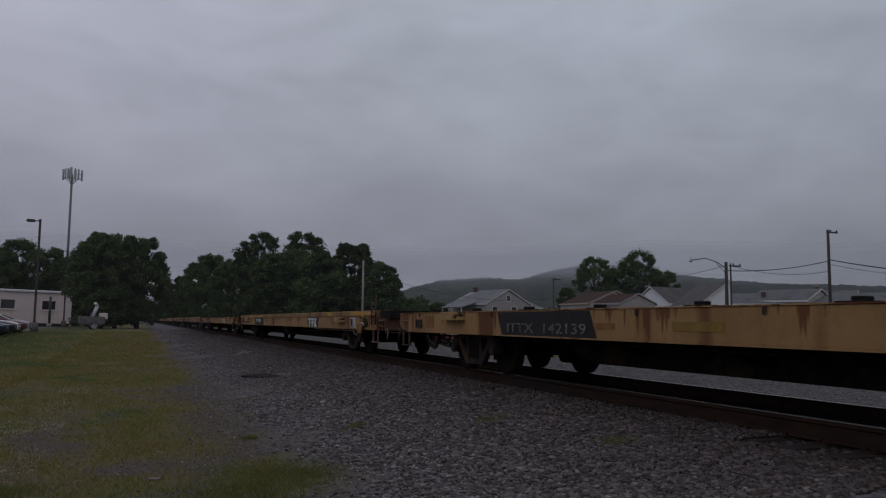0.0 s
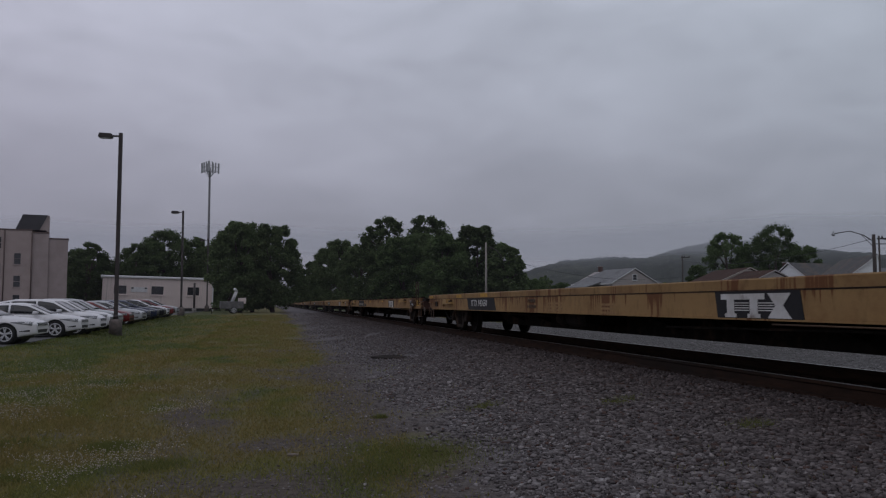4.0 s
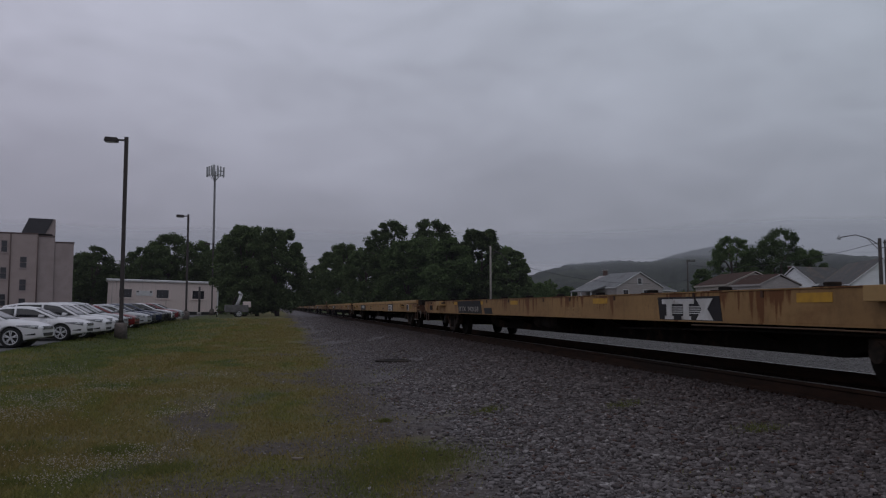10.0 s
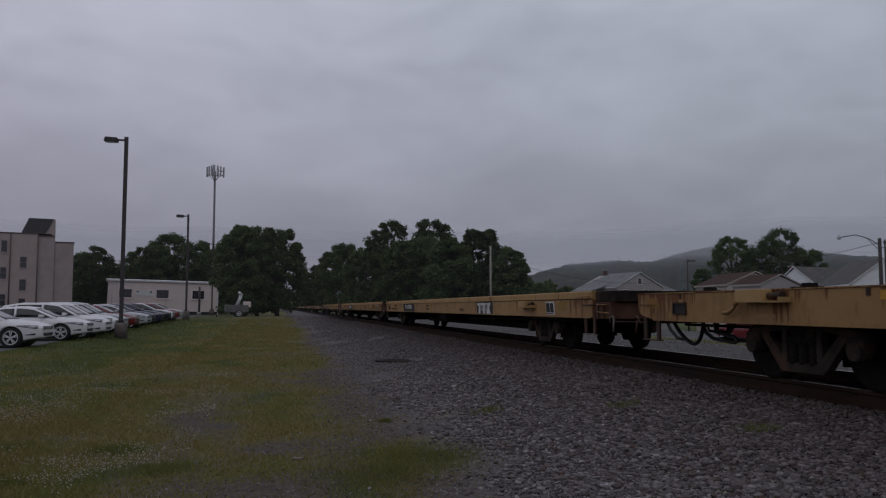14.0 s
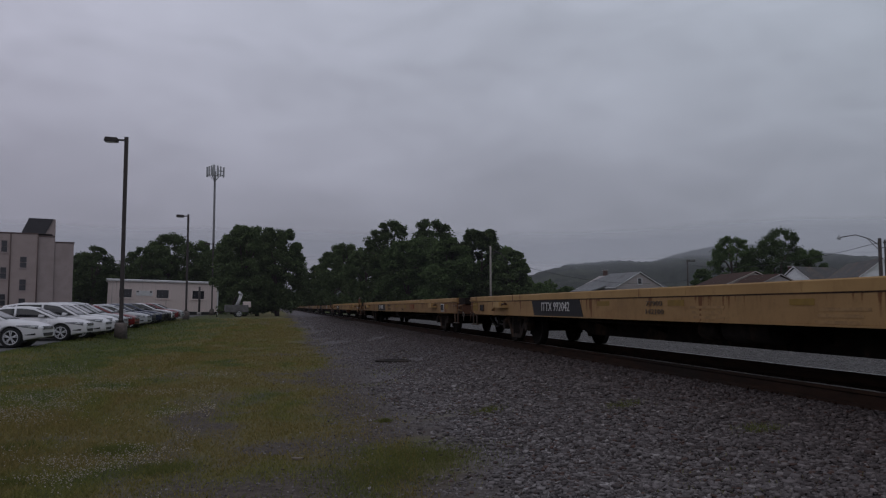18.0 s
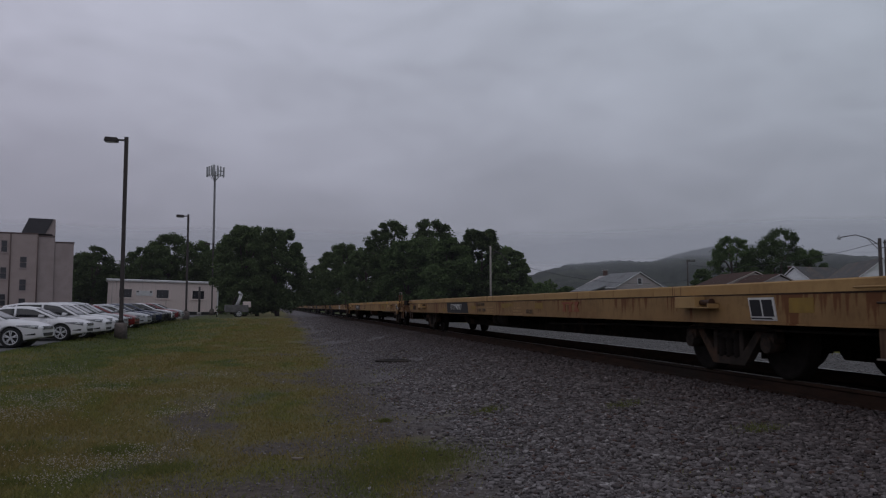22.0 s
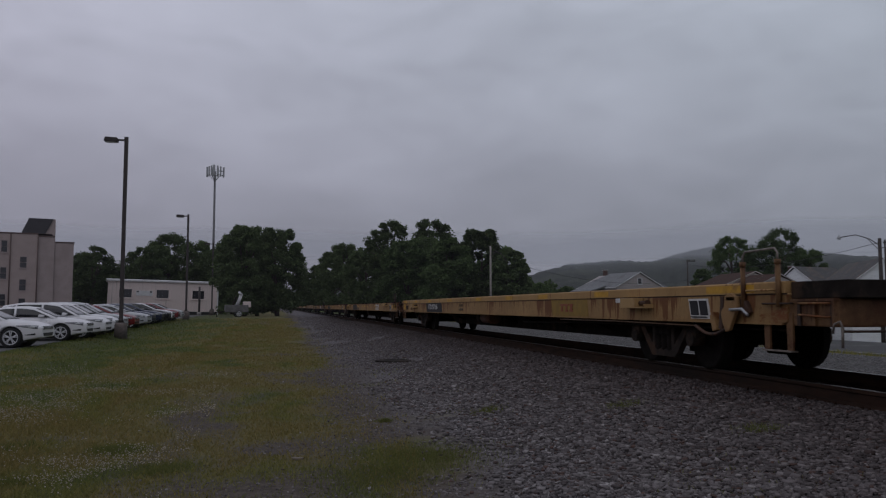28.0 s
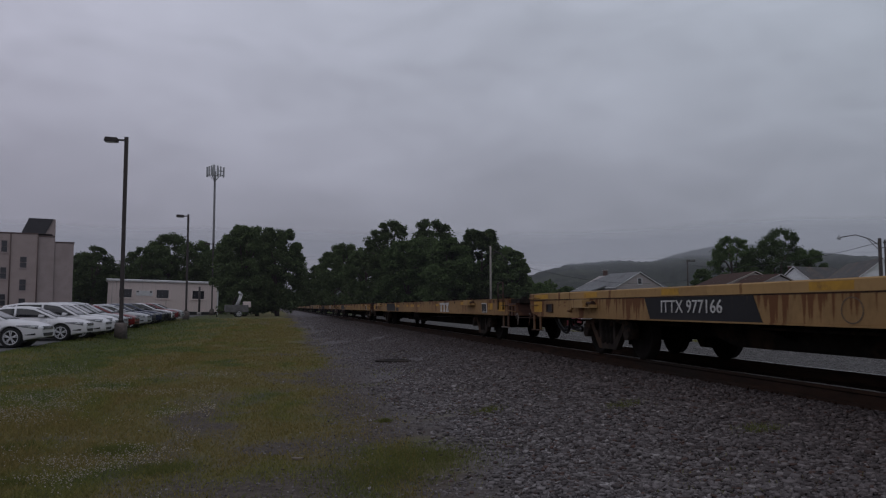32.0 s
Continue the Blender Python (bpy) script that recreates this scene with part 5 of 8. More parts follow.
TREES_LEFT = [
    (-3.5, 92.0, 11.1, 3.4), (0.1, 92.0, 10.9, 3.3), (-2.2, 94.0, 10.0, 3.6), (-5.5, 103.9, 10.0, 3.2), (-14.2, 111.1, 11.5, 3.9), (-17.1, 106.6, 9.4, 2.9), (-11.3, 115.4, 11.0, 3.9),
    (-8.6, 112.0, 9.0, 3.4), (-23.5, 109.5, 9.6, 2.9), (-21.2, 118.0, 7.4, 2.8), (-28.0, 122.0, 9.5, 3.2), (-18.0, 117.0, 8.8, 3.2), (-24.5, 116.0, 7.6, 3.0), (-3.0, 150.0, 9.0, 4.0), (-7.2, 108.0, 9.6, 3.0), (-15.4, 109.0, 9.8, 3.0)]
TREES_FAR = [(70.5, 111.4, 12.9, 4.0), (76.4, 107.6, 13.8, 5.0), (79.0, 104.5, 10.5, 3.2), (73.5, 109.5, 11.0, 3.6), (59.5, 101.9, 7.1, 1.8), (48.9, 141.8, 6.1, 3.4), (44.5, 146.0, 5.6, 3.0), (53.5, 139.0, 5.4, 2.8)]
for i, (x, y, h, r) in enumerate(TREES_RIGHT):
    build_tree(x, y, h, r, 100 + i, M_LEAF2 if i in (2, 5, 11, 12) else M_LEAF, base=0.7 if i not in (3, 4) else 4.0, clumps=46 if i in (3, 4) else 56, leaves=80 if i in (3, 4) else 120,
               size=0.36 + 0.001 * y, label="dense dark green tree in the row beside the railway", group="trees along the railway")
for i, (x, y, h, r) in enumerate(TREES_LEFT):
    if i > 2:
        x, y, h, r = x * 1.12, y * 1.12, 1.6 + (h - 1.6) * 1.12, r * 1.12
    build_tree(x, y, h, r, 200 + i, base=(0.3, 0.7, 0.3)[i] if i < 3 else 1.0, clumps=70 if i < 3 else 50, leaves=130, label="large round dark green tree beside the yard" if i < 3 else "dark green tree behind the office trailer",
               group="trees beside the yard" if i < 3 else "trees behind the trailer")
for i, (x, y, h, r) in enumerate(TREES_FAR):
    build_tree(x, y, h, r, 300 + i, M_LEAF2, base=(2.0 if i < 2 else 0.6), clumps=62, leaves=110, size=0.36, label="green shade tree standing behind the houses", group="trees behind the houses")


def woods():
    """A far belt of small trees behind the houses and along the horizon."""
    g = np.random.default_rng(41)
    pts = []
    for az in np.arange(-60, 75, 0.55):
        d = 245 + 25 * g.normal() + (140 if az < 12 else 0)
        if -4 < az < 4.5:
            continue
        h = (9.5 + 2.2 * g.normal()) * (0.62 if 14 < az < 62 else 1.0)
        x, y = d * math.sin(radians(az)), d * math.cos(radians(az))
        k = 420
        q = g.normal(size=(k, 3))
        q /= np.linalg.norm(q, axis=1)[:, None]
        q *= g.uniform(0.5, 1.05, k)[:, None] * np.array([2.6, 2.6, h * 0.5])
        pts.append(q + np.array([x, y, h * 0.52]))
    p = np.concatenate(pts)
    n = len(p)
    a = g.normal(size=(n, 3))
    a /= np.linalg.norm(a, axis=1)[:, None]
    b = np.cross(a, g.normal(size=(n, 3)))
    b /= np.linalg.norm(b, axis=1)[:, None]
    s = 0.55 * g.uniform(0.6, 1.3, n)[:, None]
    v = np.stack([p - a * s, p + b * s * 0.6, p + a * s, p - b * s * 0.6], 1)
    idx = (np.array([0, 1, 2, 3])[None] + (np.arange(n) * 4)[:, None]).ravel()
    ob = new("far_woods", raw_mesh("far_woods", v.reshape(-1, 3), 4, idx, M_LEAF))
    tagged(ob, "distant belt of dark green trees", "woods", kind="stuff")


woods()

# ------------------------------------------------------------------ hills and low cloud
M_HILL = mat("wooded_hillside", (0.020, 0.026, 0.019), (0.006, 0.009, 0.007), 0.09, 0.95, bump=0.0, c3=(0.030, 0.036, 0.024), t3=0.56, scale3=0.016)


def build_hills():
    RIDGE = [(-180, 12), (-90, 14), (-20, 16), (8, 22), (14, 26), (17.6, 34), (21, 49), (24, 52), (27, 51), (29, 60), (31.5, 67), (34, 67), (37, 59), (40, 52), (44, 46), (48, 44), (53, 40), (65, 30), (90, 20), (180, 12)]
    az = np.concatenate([np.arange(-180, 10, 5.0), np.arange(10, 60, 0.22), np.arange(60, 181, 5.0)])
    rads = np.array([430, 500, 570, 640, 700, 760, 810, 850, 885, 915, 960, 1100, 1400])
    A, Rr = np.meshgrid(az, rads)
    top = np.interp(A, [a for a, _ in RIDGE], [b for _, b in RIDGE])
    k = smooth01((Rr - 430) / (900 - 430.0))
    Z = top * k * np.where(Rr > 915, 1 - 0.5 * smooth01((Rr - 915) / 500.0), 1)
    X, Y = Rr * np.sin(np.radians(A)), Rr * np.cos(np.radians(A))
    g = np.random.default_rng(12)
    Z = Z + g.normal(0, 0.6, Z.shape) * (k > 0.02)
    co = np.stack([X, Y, Z], -1).reshape(-1, 3)
    nx, ny = len(az), len(rads)
    i = (np.arange(ny - 1)[:, None] * nx + np.arange(nx - 1)[None, :]).ravel()
    me = raw_mesh("hills", co, 4, np.stack([i, i + nx, i + nx + 1, i + 1], -1).ravel(), M_HILL)
    tagged(new("hills", me), "low wooded hills dim under cloud", "hills", kind="structure")


build_hills()


def mist_material():
    m = bpy.data.materials.new("mist")
    m.use_nodes = True
    N, L = m.node_tree.nodes, m.node_tree.links
    N.remove(N["Principled BSDF"])
    tc = N.new("ShaderNodeTexCoord")
    sep = N.new("ShaderNodeSeparateXYZ")
    L.new(tc.outputs["Object"], sep.inputs[0])
    mp = N.new("ShaderNodeMapping")
    mp.inputs["Scale"].default_value = (0.006, 0.006, 0.03)
    L.new(tc.outputs["Object"], mp.inputs[0])
    n = N.new("ShaderNodeTexNoise")
    n.inputs["Scale"].default_value, n.inputs["Detail"].default_value = 1.0, 5
    L.new(mp.outputs[0], n.inputs["Vector"])
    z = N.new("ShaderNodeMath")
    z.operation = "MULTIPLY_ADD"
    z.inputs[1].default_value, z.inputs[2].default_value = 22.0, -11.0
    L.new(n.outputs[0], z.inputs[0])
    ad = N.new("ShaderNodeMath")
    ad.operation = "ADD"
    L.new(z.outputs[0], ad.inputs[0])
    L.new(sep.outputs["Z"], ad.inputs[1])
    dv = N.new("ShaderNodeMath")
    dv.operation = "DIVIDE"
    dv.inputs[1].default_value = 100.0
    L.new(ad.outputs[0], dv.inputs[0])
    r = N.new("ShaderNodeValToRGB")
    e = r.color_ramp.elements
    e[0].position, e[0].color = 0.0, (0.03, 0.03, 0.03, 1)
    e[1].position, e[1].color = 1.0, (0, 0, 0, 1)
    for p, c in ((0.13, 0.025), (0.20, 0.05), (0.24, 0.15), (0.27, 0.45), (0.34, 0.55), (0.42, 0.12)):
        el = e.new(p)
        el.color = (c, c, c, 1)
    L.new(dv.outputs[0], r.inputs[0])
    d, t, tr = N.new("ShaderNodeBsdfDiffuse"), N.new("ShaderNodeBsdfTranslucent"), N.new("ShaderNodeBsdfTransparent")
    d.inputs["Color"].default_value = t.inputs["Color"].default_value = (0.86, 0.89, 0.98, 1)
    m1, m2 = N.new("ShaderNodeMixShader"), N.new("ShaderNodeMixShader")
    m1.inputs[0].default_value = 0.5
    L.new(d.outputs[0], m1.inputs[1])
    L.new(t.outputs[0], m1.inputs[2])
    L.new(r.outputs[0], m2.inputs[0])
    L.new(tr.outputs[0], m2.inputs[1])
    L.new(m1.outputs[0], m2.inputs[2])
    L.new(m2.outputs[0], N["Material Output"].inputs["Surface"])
    return m


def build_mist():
    # a pale translucent sheet imitates the haze and mist, thickest along the ridge
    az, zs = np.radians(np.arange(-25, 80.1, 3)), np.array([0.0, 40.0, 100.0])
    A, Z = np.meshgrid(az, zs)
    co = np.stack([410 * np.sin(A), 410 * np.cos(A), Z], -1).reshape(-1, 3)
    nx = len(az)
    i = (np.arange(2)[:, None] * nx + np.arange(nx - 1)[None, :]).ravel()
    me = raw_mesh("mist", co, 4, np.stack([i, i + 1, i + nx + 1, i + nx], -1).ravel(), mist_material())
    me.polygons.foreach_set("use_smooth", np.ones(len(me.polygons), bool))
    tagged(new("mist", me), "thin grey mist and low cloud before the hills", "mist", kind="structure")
    # a fainter sheet in front of the trees, added to imitate haze over their darks
    m = bpy.data.materials.new("drizzle")
    m.use_nodes = True
    N, L = m.node_tree.nodes, m.node_tree.links
    N.remove(N["Principled BSDF"])
    tl, tr, mx = N.new("ShaderNodeBsdfTranslucent"), N.new("ShaderNodeBsdfTransparent"), N.new("ShaderNodeMixShader")
    tl.inputs["Color"].default_value = (0.74, 0.72, 0.80, 1)
    mx.inputs[0].default_value = 0.025
    L.new(tr.outputs[0], mx.inputs[1])
    L.new(tl.outputs[0], mx.inputs[2])
    L.new(mx.outputs[0], N["Material Output"].inputs["Surface"])
    az, zs = np.radians(np.arange(-40, 80.1, 4)), np.array([-3.0, 60.0])
    A, Z = np.meshgrid(az, zs)
    co = np.stack([63 * np.sin(A), 63 * np.cos(A), Z], -1).reshape(-1, 3)
    nx = len(az)
    i = np.arange(nx - 1)
    me = raw_mesh("drizzle", co, 4, np.stack([i, i + 1, i + nx + 1, i + nx], -1).ravel(), m)
    me.polygons.foreach_set("use_smooth", np.ones(len(me.polygons), bool))
    tagged(new("drizzle", me), "faint translucent sheet imitating haze before the trees", "mist", kind="structure")


build_mist()

# ------------------------------------------------------------------ lamp posts, masts and poles


def gz(x, y):
    return float(ground_z(x, y))


def lot_lamp(x, y, top):
    z = gz(x, y)
    t = thing("parking_lot_lamp", pose(x, y, z), "dark bronze lamp post with box lantern on a concrete base", "street lamp", "car park lamps")
    bm = bmesh.new()
    lathe(bm, [(0.31, -0.1), (0.29, 0.66), (0.26, 0.74), (0.20, 0.76)], seg=20)
    part("concrete_base", bm, mat("stained_concrete", (0.19, 0.155, 0.143), (0.10, 0.085, 0.08), 5, 0.95, bump=0.3, c3=(0.07, 0.066, 0.06), t3=0.56, scale3=3), t, "weathered round concrete base")
    bm = bmesh.new()
    box(bm, -0.15, 0.15, -0.15, 0.15, 0.75, 0.79, 0.01)
    rod(bm, (0, 0, 0.78), (0, 0, 0.98), 0.13, 0.10, 12)
    part("base_plate", bm, M_POLE, t)
    bm = bmesh.new()
    h = top - z
    prism(bm, [(-0.085, -0.085), (0.085, -0.085), (0.085, 0.085), (-0.085, 0.085)], 0.78, h, "z", 0.012)
    part("post", bm, M_POLE, t)
    bm = bmesh.new()
    box(bm, -0.42, 0.0, -0.035, 0.035, h - 0.20, h - 0.12)
    part("arm", bm, M_POLE, t)
    bm = bmesh.new()
    prism(bm, [(-1.02, h - 0.20), (-0.95, h - 0.04), (-0.42, h - 0.06), (-0.36, h - 0.12), (-0.38, h - 0.27), (-0.98, h - 0.27)], -0.19, 0.19, "y", 0.02)
    l = part("lantern", bm, M_POLE, t)
    bm = bmesh.new()
    box(bm, -0.92, -0.45, -0.14, 0.14, h - 0.29, h - 0.272)
    part("lens", bm, mat("lamp_lens", (0.55, 0.55, 0.5), (0.45, 0.45, 0.42), 4, 0.2), l)
    return t


lot_lamp(-7.3, 40.2, 9.9)
lot_lamp(-7.8, 72.6, 9.85)
lot_lamp(-8.1, 104.7, 9.9)


def cell_tower(x, y, top):
    z = gz(x, y)
    h = top - z
    t = thing("cell_tower", pose(x, y, z), "tall grey steel monopole mast with a ring of panel antennas", "mast")
    bm = bmesh.new()
    rod(bm, (0, 0, -0.1), (0, 0, h - 1.2), 0.27, 0.21, 16)
    part("mast", bm, mat("dull_grey_steel", (0.17, 0.17, 0.18), (0.12, 0.12, 0.125), 4, 0.6), t)
    for k in range(3):
        a = 2 * math.pi * k / 3 + 0.5
        b = a + 2 * math.pi / 3
        p, q = Vector((2.1 * math.cos(a), 2.1 * math.sin(a), h - 1.9)), Vector((2.1 * math.cos(b), 2.1 * math.sin(b), h - 1.9))
        bm = bmesh.new()
        rod(bm, p, q, 0.06, seg=8)
        rod(bm, p + Vector((0, 0, 0.9)), q + Vector((0, 0, 0.9)), 0.05, seg=8)
        rod(bm, (0, 0, h - 3.4), p.lerp(q, 0.3), 0.06, seg=8)
        rod(bm, (0, 0, h - 3.4), p.lerp(q, 0.7), 0.06, seg=8)
        fr = part("antenna_frame", bm, M_GALV, t)
        for f in (0.04, 0.35, 0.65, 0.96):
            c = p.lerp(q, f)
            bm = bmesh.new()
            box(bm, c.x - 0.15, c.x + 0.15, c.y - 0.12, c.y + 0.12, h - 2.3, h - 0.1, 0.02)
            part("panel_antenna", bm, M_GALV, fr)
    bm = bmesh.new()
    rod(bm, (0, 0, h - 1.2), (0, 0, h + 0.2), 0.03, seg=6)
    part("lightning_rod", bm, M_GALV, t)


cell_tower(-13.3, 172.5, 31.8)


def utility_pole(x, y, top, label, arms=1, lamp=None, material=None, r=0.15):
    z = gz(x, y)
    h = top - z
    t = thing("utility_pole", pose(x, y, z), label, "utility pole", "utility poles")
    bm = bmesh.new()
    rod(bm, (0, 0, -0.1), (0, 0, h), r, r * 0.72, 12)
    part("pole", bm, material or M_WOODPOLE, t)
    if arms:
        bm = bmesh.new()
        box(bm, -0.15, 1.1, -0.06, 0.06, h - 0.28, h - 0.16, 0.01)
        part("crossarm", bm, M_WOODPOLE, t)
        for px in (0.3, 1.0):
            bm = bmesh.new()
            lathe(bm, [(0.05, h - 0.16), (0.07, h - 0.08), (0.05, h - 0.04), (0.06, h)], seg=10)
            for v in bm.verts:
                v.co.x += px
            part("insulator", bm, M_GRIMY, t)
    if lamp:
        lx, ly, lz = lamp
        e = Vector((lx - x, ly - y, lz - z))
        s = Vector((0, 0, h - 0.55))
        pts = [s, s.lerp(e, 0.25) + Vector((0, 0, 0.35)), s.lerp(e, 0.6) + Vector((0, 0, 0.45)), e + Vector((0, 0, 0.02))]
        bm = bmesh.new()
        pipe(bm, pts, 0.035)
        pipe(bm, [s - Vector((0, 0, 0.4)), s.lerp(e, 0.3) + Vector((0, 0, 0.32))], 0.025)
        a = part("lamp_arm", bm, M_POLE, t)
        bm = bmesh.new()
        d = e.normalized()
        rod(bm, e - d * 0.1, e + Vector((d.x, d.y, 0)) * 0.65, 0.09, 0.11, 10)
        rod(bm, e + Vector((d.x, d.y, 0)) * 0.2 + Vector((0, 0, 0.08)), e + Vector((d.x, d.y, 0)) * 0.2 + Vector((0, 0, 0.2)), 0.05, seg=8)
        part("lamp_head", bm, M_GALV, a)
    return t


utility_pole(43.7, 49.9, 6.7, "weathered wooden pole carrying a long curved street lamp arm", 0, (41.65, 51.5, 6.85), r=0.17)
utility_pole(47.6, 53.8, 7.0, "slim wooden utility pole with a short crossarm", 1, r=0.09)
utility_pole(55.4, 50.6, 10.0, "tall wooden utility pole with small crossarm", 1, r=0.16)
utility_pole(53.9, 95.9, 8.0, "distant slim wooden utility pole", 1, r=0.11)
utility_pole(20.0, 72.3, 7.45, "pale wooden pole with a small street lamp, beside the tree row", 0, (21.5, 71.4, 5.75), M_PALEPOLE, 0.12)


def wire(a, b, sag, r=0.018, n=10):
    a, b = Vector(a), Vector(b)
    bm = bmesh.new()
    pipe(bm, [a.lerp(b, i / n) - Vector((0, 0, 4 * sag * (i / n) * (1 - i / n))) for i in range(n + 1)], r, 5)
    return bm


for a, b, s, r in (((43.7, 49.9, 6.0), (55.4, 50.6, 7.3), 0.30, 0.035), ((55.4, 50.6, 7.4), (50.0, 24.0, 4.6), 0.7, 0.045), ((55.4, 50.6, 7.0), (49.0, 24.0, 4.9), 0.9, 0.02),
                   ((43.7, 49.9, 6.4), (53.9, 95.9, 7.3), 1.0, 0.018), ((20, 72.3, 6.4), (53.9, 95.9, 5.2), 1.3, 0.018), ((47.6, 53.8, 6.8), (55.4, 50.6, 6.4), 0.5, 0.02)):
    tagged(part("overhead_wire", wire(a, b, s, r), M_WIRE), "thin black overhead cable slung between poles", "cable", "overhead wires")

# ------------------------------------------------------------------ parked cars
M_TYRE = mat("tyre_rubber", (0.022, 0.022, 0.023), (0.015, 0.015, 0.016), 12, 0.85)
M_RIM = mat("alloy_rim", (0.55, 0.55, 0.57), (0.42, 0.42, 0.44), 6, 0.35, metal=0.2)
M_CARGLASS = glass("car_glass", (0.018, 0.02, 0.024))
M_LAMP = mat("headlight_lens", (0.27, 0.275, 0.29), (0.16, 0.165, 0.175), 14, 0.12)
M_TAIL = mat("tail_light_lens", (0.35, 0.015, 0.015), (0.25, 0.01, 0.01), 9, 0.2)
M_TRIM = mat("black_trim", (0.018, 0.018, 0.019), (0.012, 0.012, 0.013), 9, 0.5)


def paint(name, c):
    return mat(name, c, tuple(v * 0.93 for v in c), 1.5, 0.28, spec=0.5, c3=tuple(v * 0.8 for v in c), t3=0.7, scale3=2)


WHITE = paint("white_car_paint", (0.72, 0.71, 0.73))
SILVER = paint("silver_car_paint", (0.42, 0.43, 0.45))
RED = paint("red_car_paint", (0.15, 0.014, 0.017))
NAVY = paint("navy_car_paint", (0.025, 0.032, 0.065))
BLACKC = paint("black_car_paint", (0.02, 0.02, 0.024))
GREYC = paint("grey_car_paint", (0.16, 0.165, 0.18))


def car_shape(kind):
    """Length, half width, height, deck line and cabin line; x from the tail forward."""
    if kind == "sedan":
        L, W, HT = 4.95, 0.94, 1.44
        deck = [(0.0, 0.88), (0.06, 1.00), (0.75, 1.04), (1.3, 1.00), (3.3, 0.97), (3.75, 0.955), (4.4, 0.885), (4.78, 0.80), (4.95, 0.68)]
        cabin = [(0.55, 1.02), (1.2, 1.33), (1.8, HT - 0.02), (2.4, HT), (2.9, 1.38), (3.85, 0.94)]
    elif kind == "suv":
        L, W, HT = 4.7, 0.93, 1.60
        deck = [(0.0, 0.90), (0.05, 1.02), (0.5, 1.05), (1.3, 1.04), (3.1, 1.03), (3.6, 1.01), (4.3, 0.93), (4.58, 0.84), (4.7, 0.70)]
        cabin = [(0.10, 1.03), (0.40, 1.48), (1.1, HT), (2.2, HT), (2.7, 1.53), (3.65, 0.99)]
    else:
        L, W, HT = 5.1, 0.98, 1.68
        deck = [(0.0, 0.92), (0.05, 1.08), (0.5, 1.10), (1.3, 1.10), (3.5, 1.08), (4.1, 1.03), (4.75, 0.93), (5.0, 0.84), (5.1, 0.70)]
        cabin = [(0.06, 1.08), (0.30, 1.58), (1.2, HT), (2.7, HT), (3.15, 1.59), (4.2, 1.01)]
    return L, W, HT, deck, cabin


def along(table, x):
    return float(np.interp(x, [a for a, _ in table], [b for _, b in table]))


class CarForm:
    """The skin of a car: half width of body and cabin at any length and height."""

    def __init__(self, kind):
        self.L, self.W, self.HT, self.deck, self.cabin = car_shape(kind)
        self.wheels = (0.98, self.L - 0.98)

    def plan(self, x):
        f, r = max(0.0, (x - (self.L - 1.05)) / 1.05), max(0.0, (0.9 - x) / 0.9)
        return 1 - 0.24 * f ** 2.4 - 0.14 * r ** 2.2

    def side(self, x, z):
        top = along(self.deck, x)
        return self.W * self.plan(x) * float(np.interp(z, [0.2, 0.40, 0.56, 0.74, 0.80, top - 0.05, top], [0.93, 0.975, 0.995, 1.0, 0.985, 0.93, 0.84]))

    def roof(self, x):
        return along(self.cabin, x)

    def pane(self, x, z):
        zb = along(self.deck, x) - 0.05
        k = (z - zb) / (self.HT - zb)
        return self.W * (0.90 - 0.17 * k)


def skin(bm, rows, thick):
    """A closed shell over a grid of (point, outward) pairs."""
    top = [[bm.verts.new(p) for p, _ in r] for r in rows]
    low = [[bm.verts.new(p - n * thick) for p, n in r] for r in rows]
    ny, nx = len(rows), len(rows[0])
    for j in range(ny - 1):
        for i in range(nx - 1):
            bm.faces.new((top[j][i], top[j][i + 1], top[j + 1][i + 1], top[j + 1][i])).smooth = True
            bm.faces.new((low[j][i], low[j + 1][i], low[j + 1][i + 1], low[j][i + 1]))
    rim = [(0, i) for i in range(nx)] + [(j, nx - 1) for j in range(1, ny)] + [(ny - 1, i) for i in range(nx - 2, -1, -1)] + [(j, 0) for j in range(ny - 2, 0, -1)]
    for (j, i), (q, p) in zip(rim, rim[1:] + rim[:1]):
        bm.faces.new((top[j][i], low[j][i], low[q][p], top[q][p]))
    bmesh.ops.recalc_face_normals(bm, faces=bm.faces[:])
    return bm


def side_skin(half, s, x0, x1, low, high, proud=0.006, thick=0.02, n=9, m=4):
    """A panel on one side (s = -1 or 1) between two height lines."""
    rows = []
    for j in range(m):
        row = []
        for i in range(n):
            x = x0 + (x1 - x0) * i / (n - 1)
            z = low(x) + (high(x) - low(x)) * j / (m - 1)
            row.append((Vector((x, s * (half(x, z) + proud), z)), Vector((0, s, 0))))
        rows.append(row)
    return skin(bmesh.new(), rows, thick)


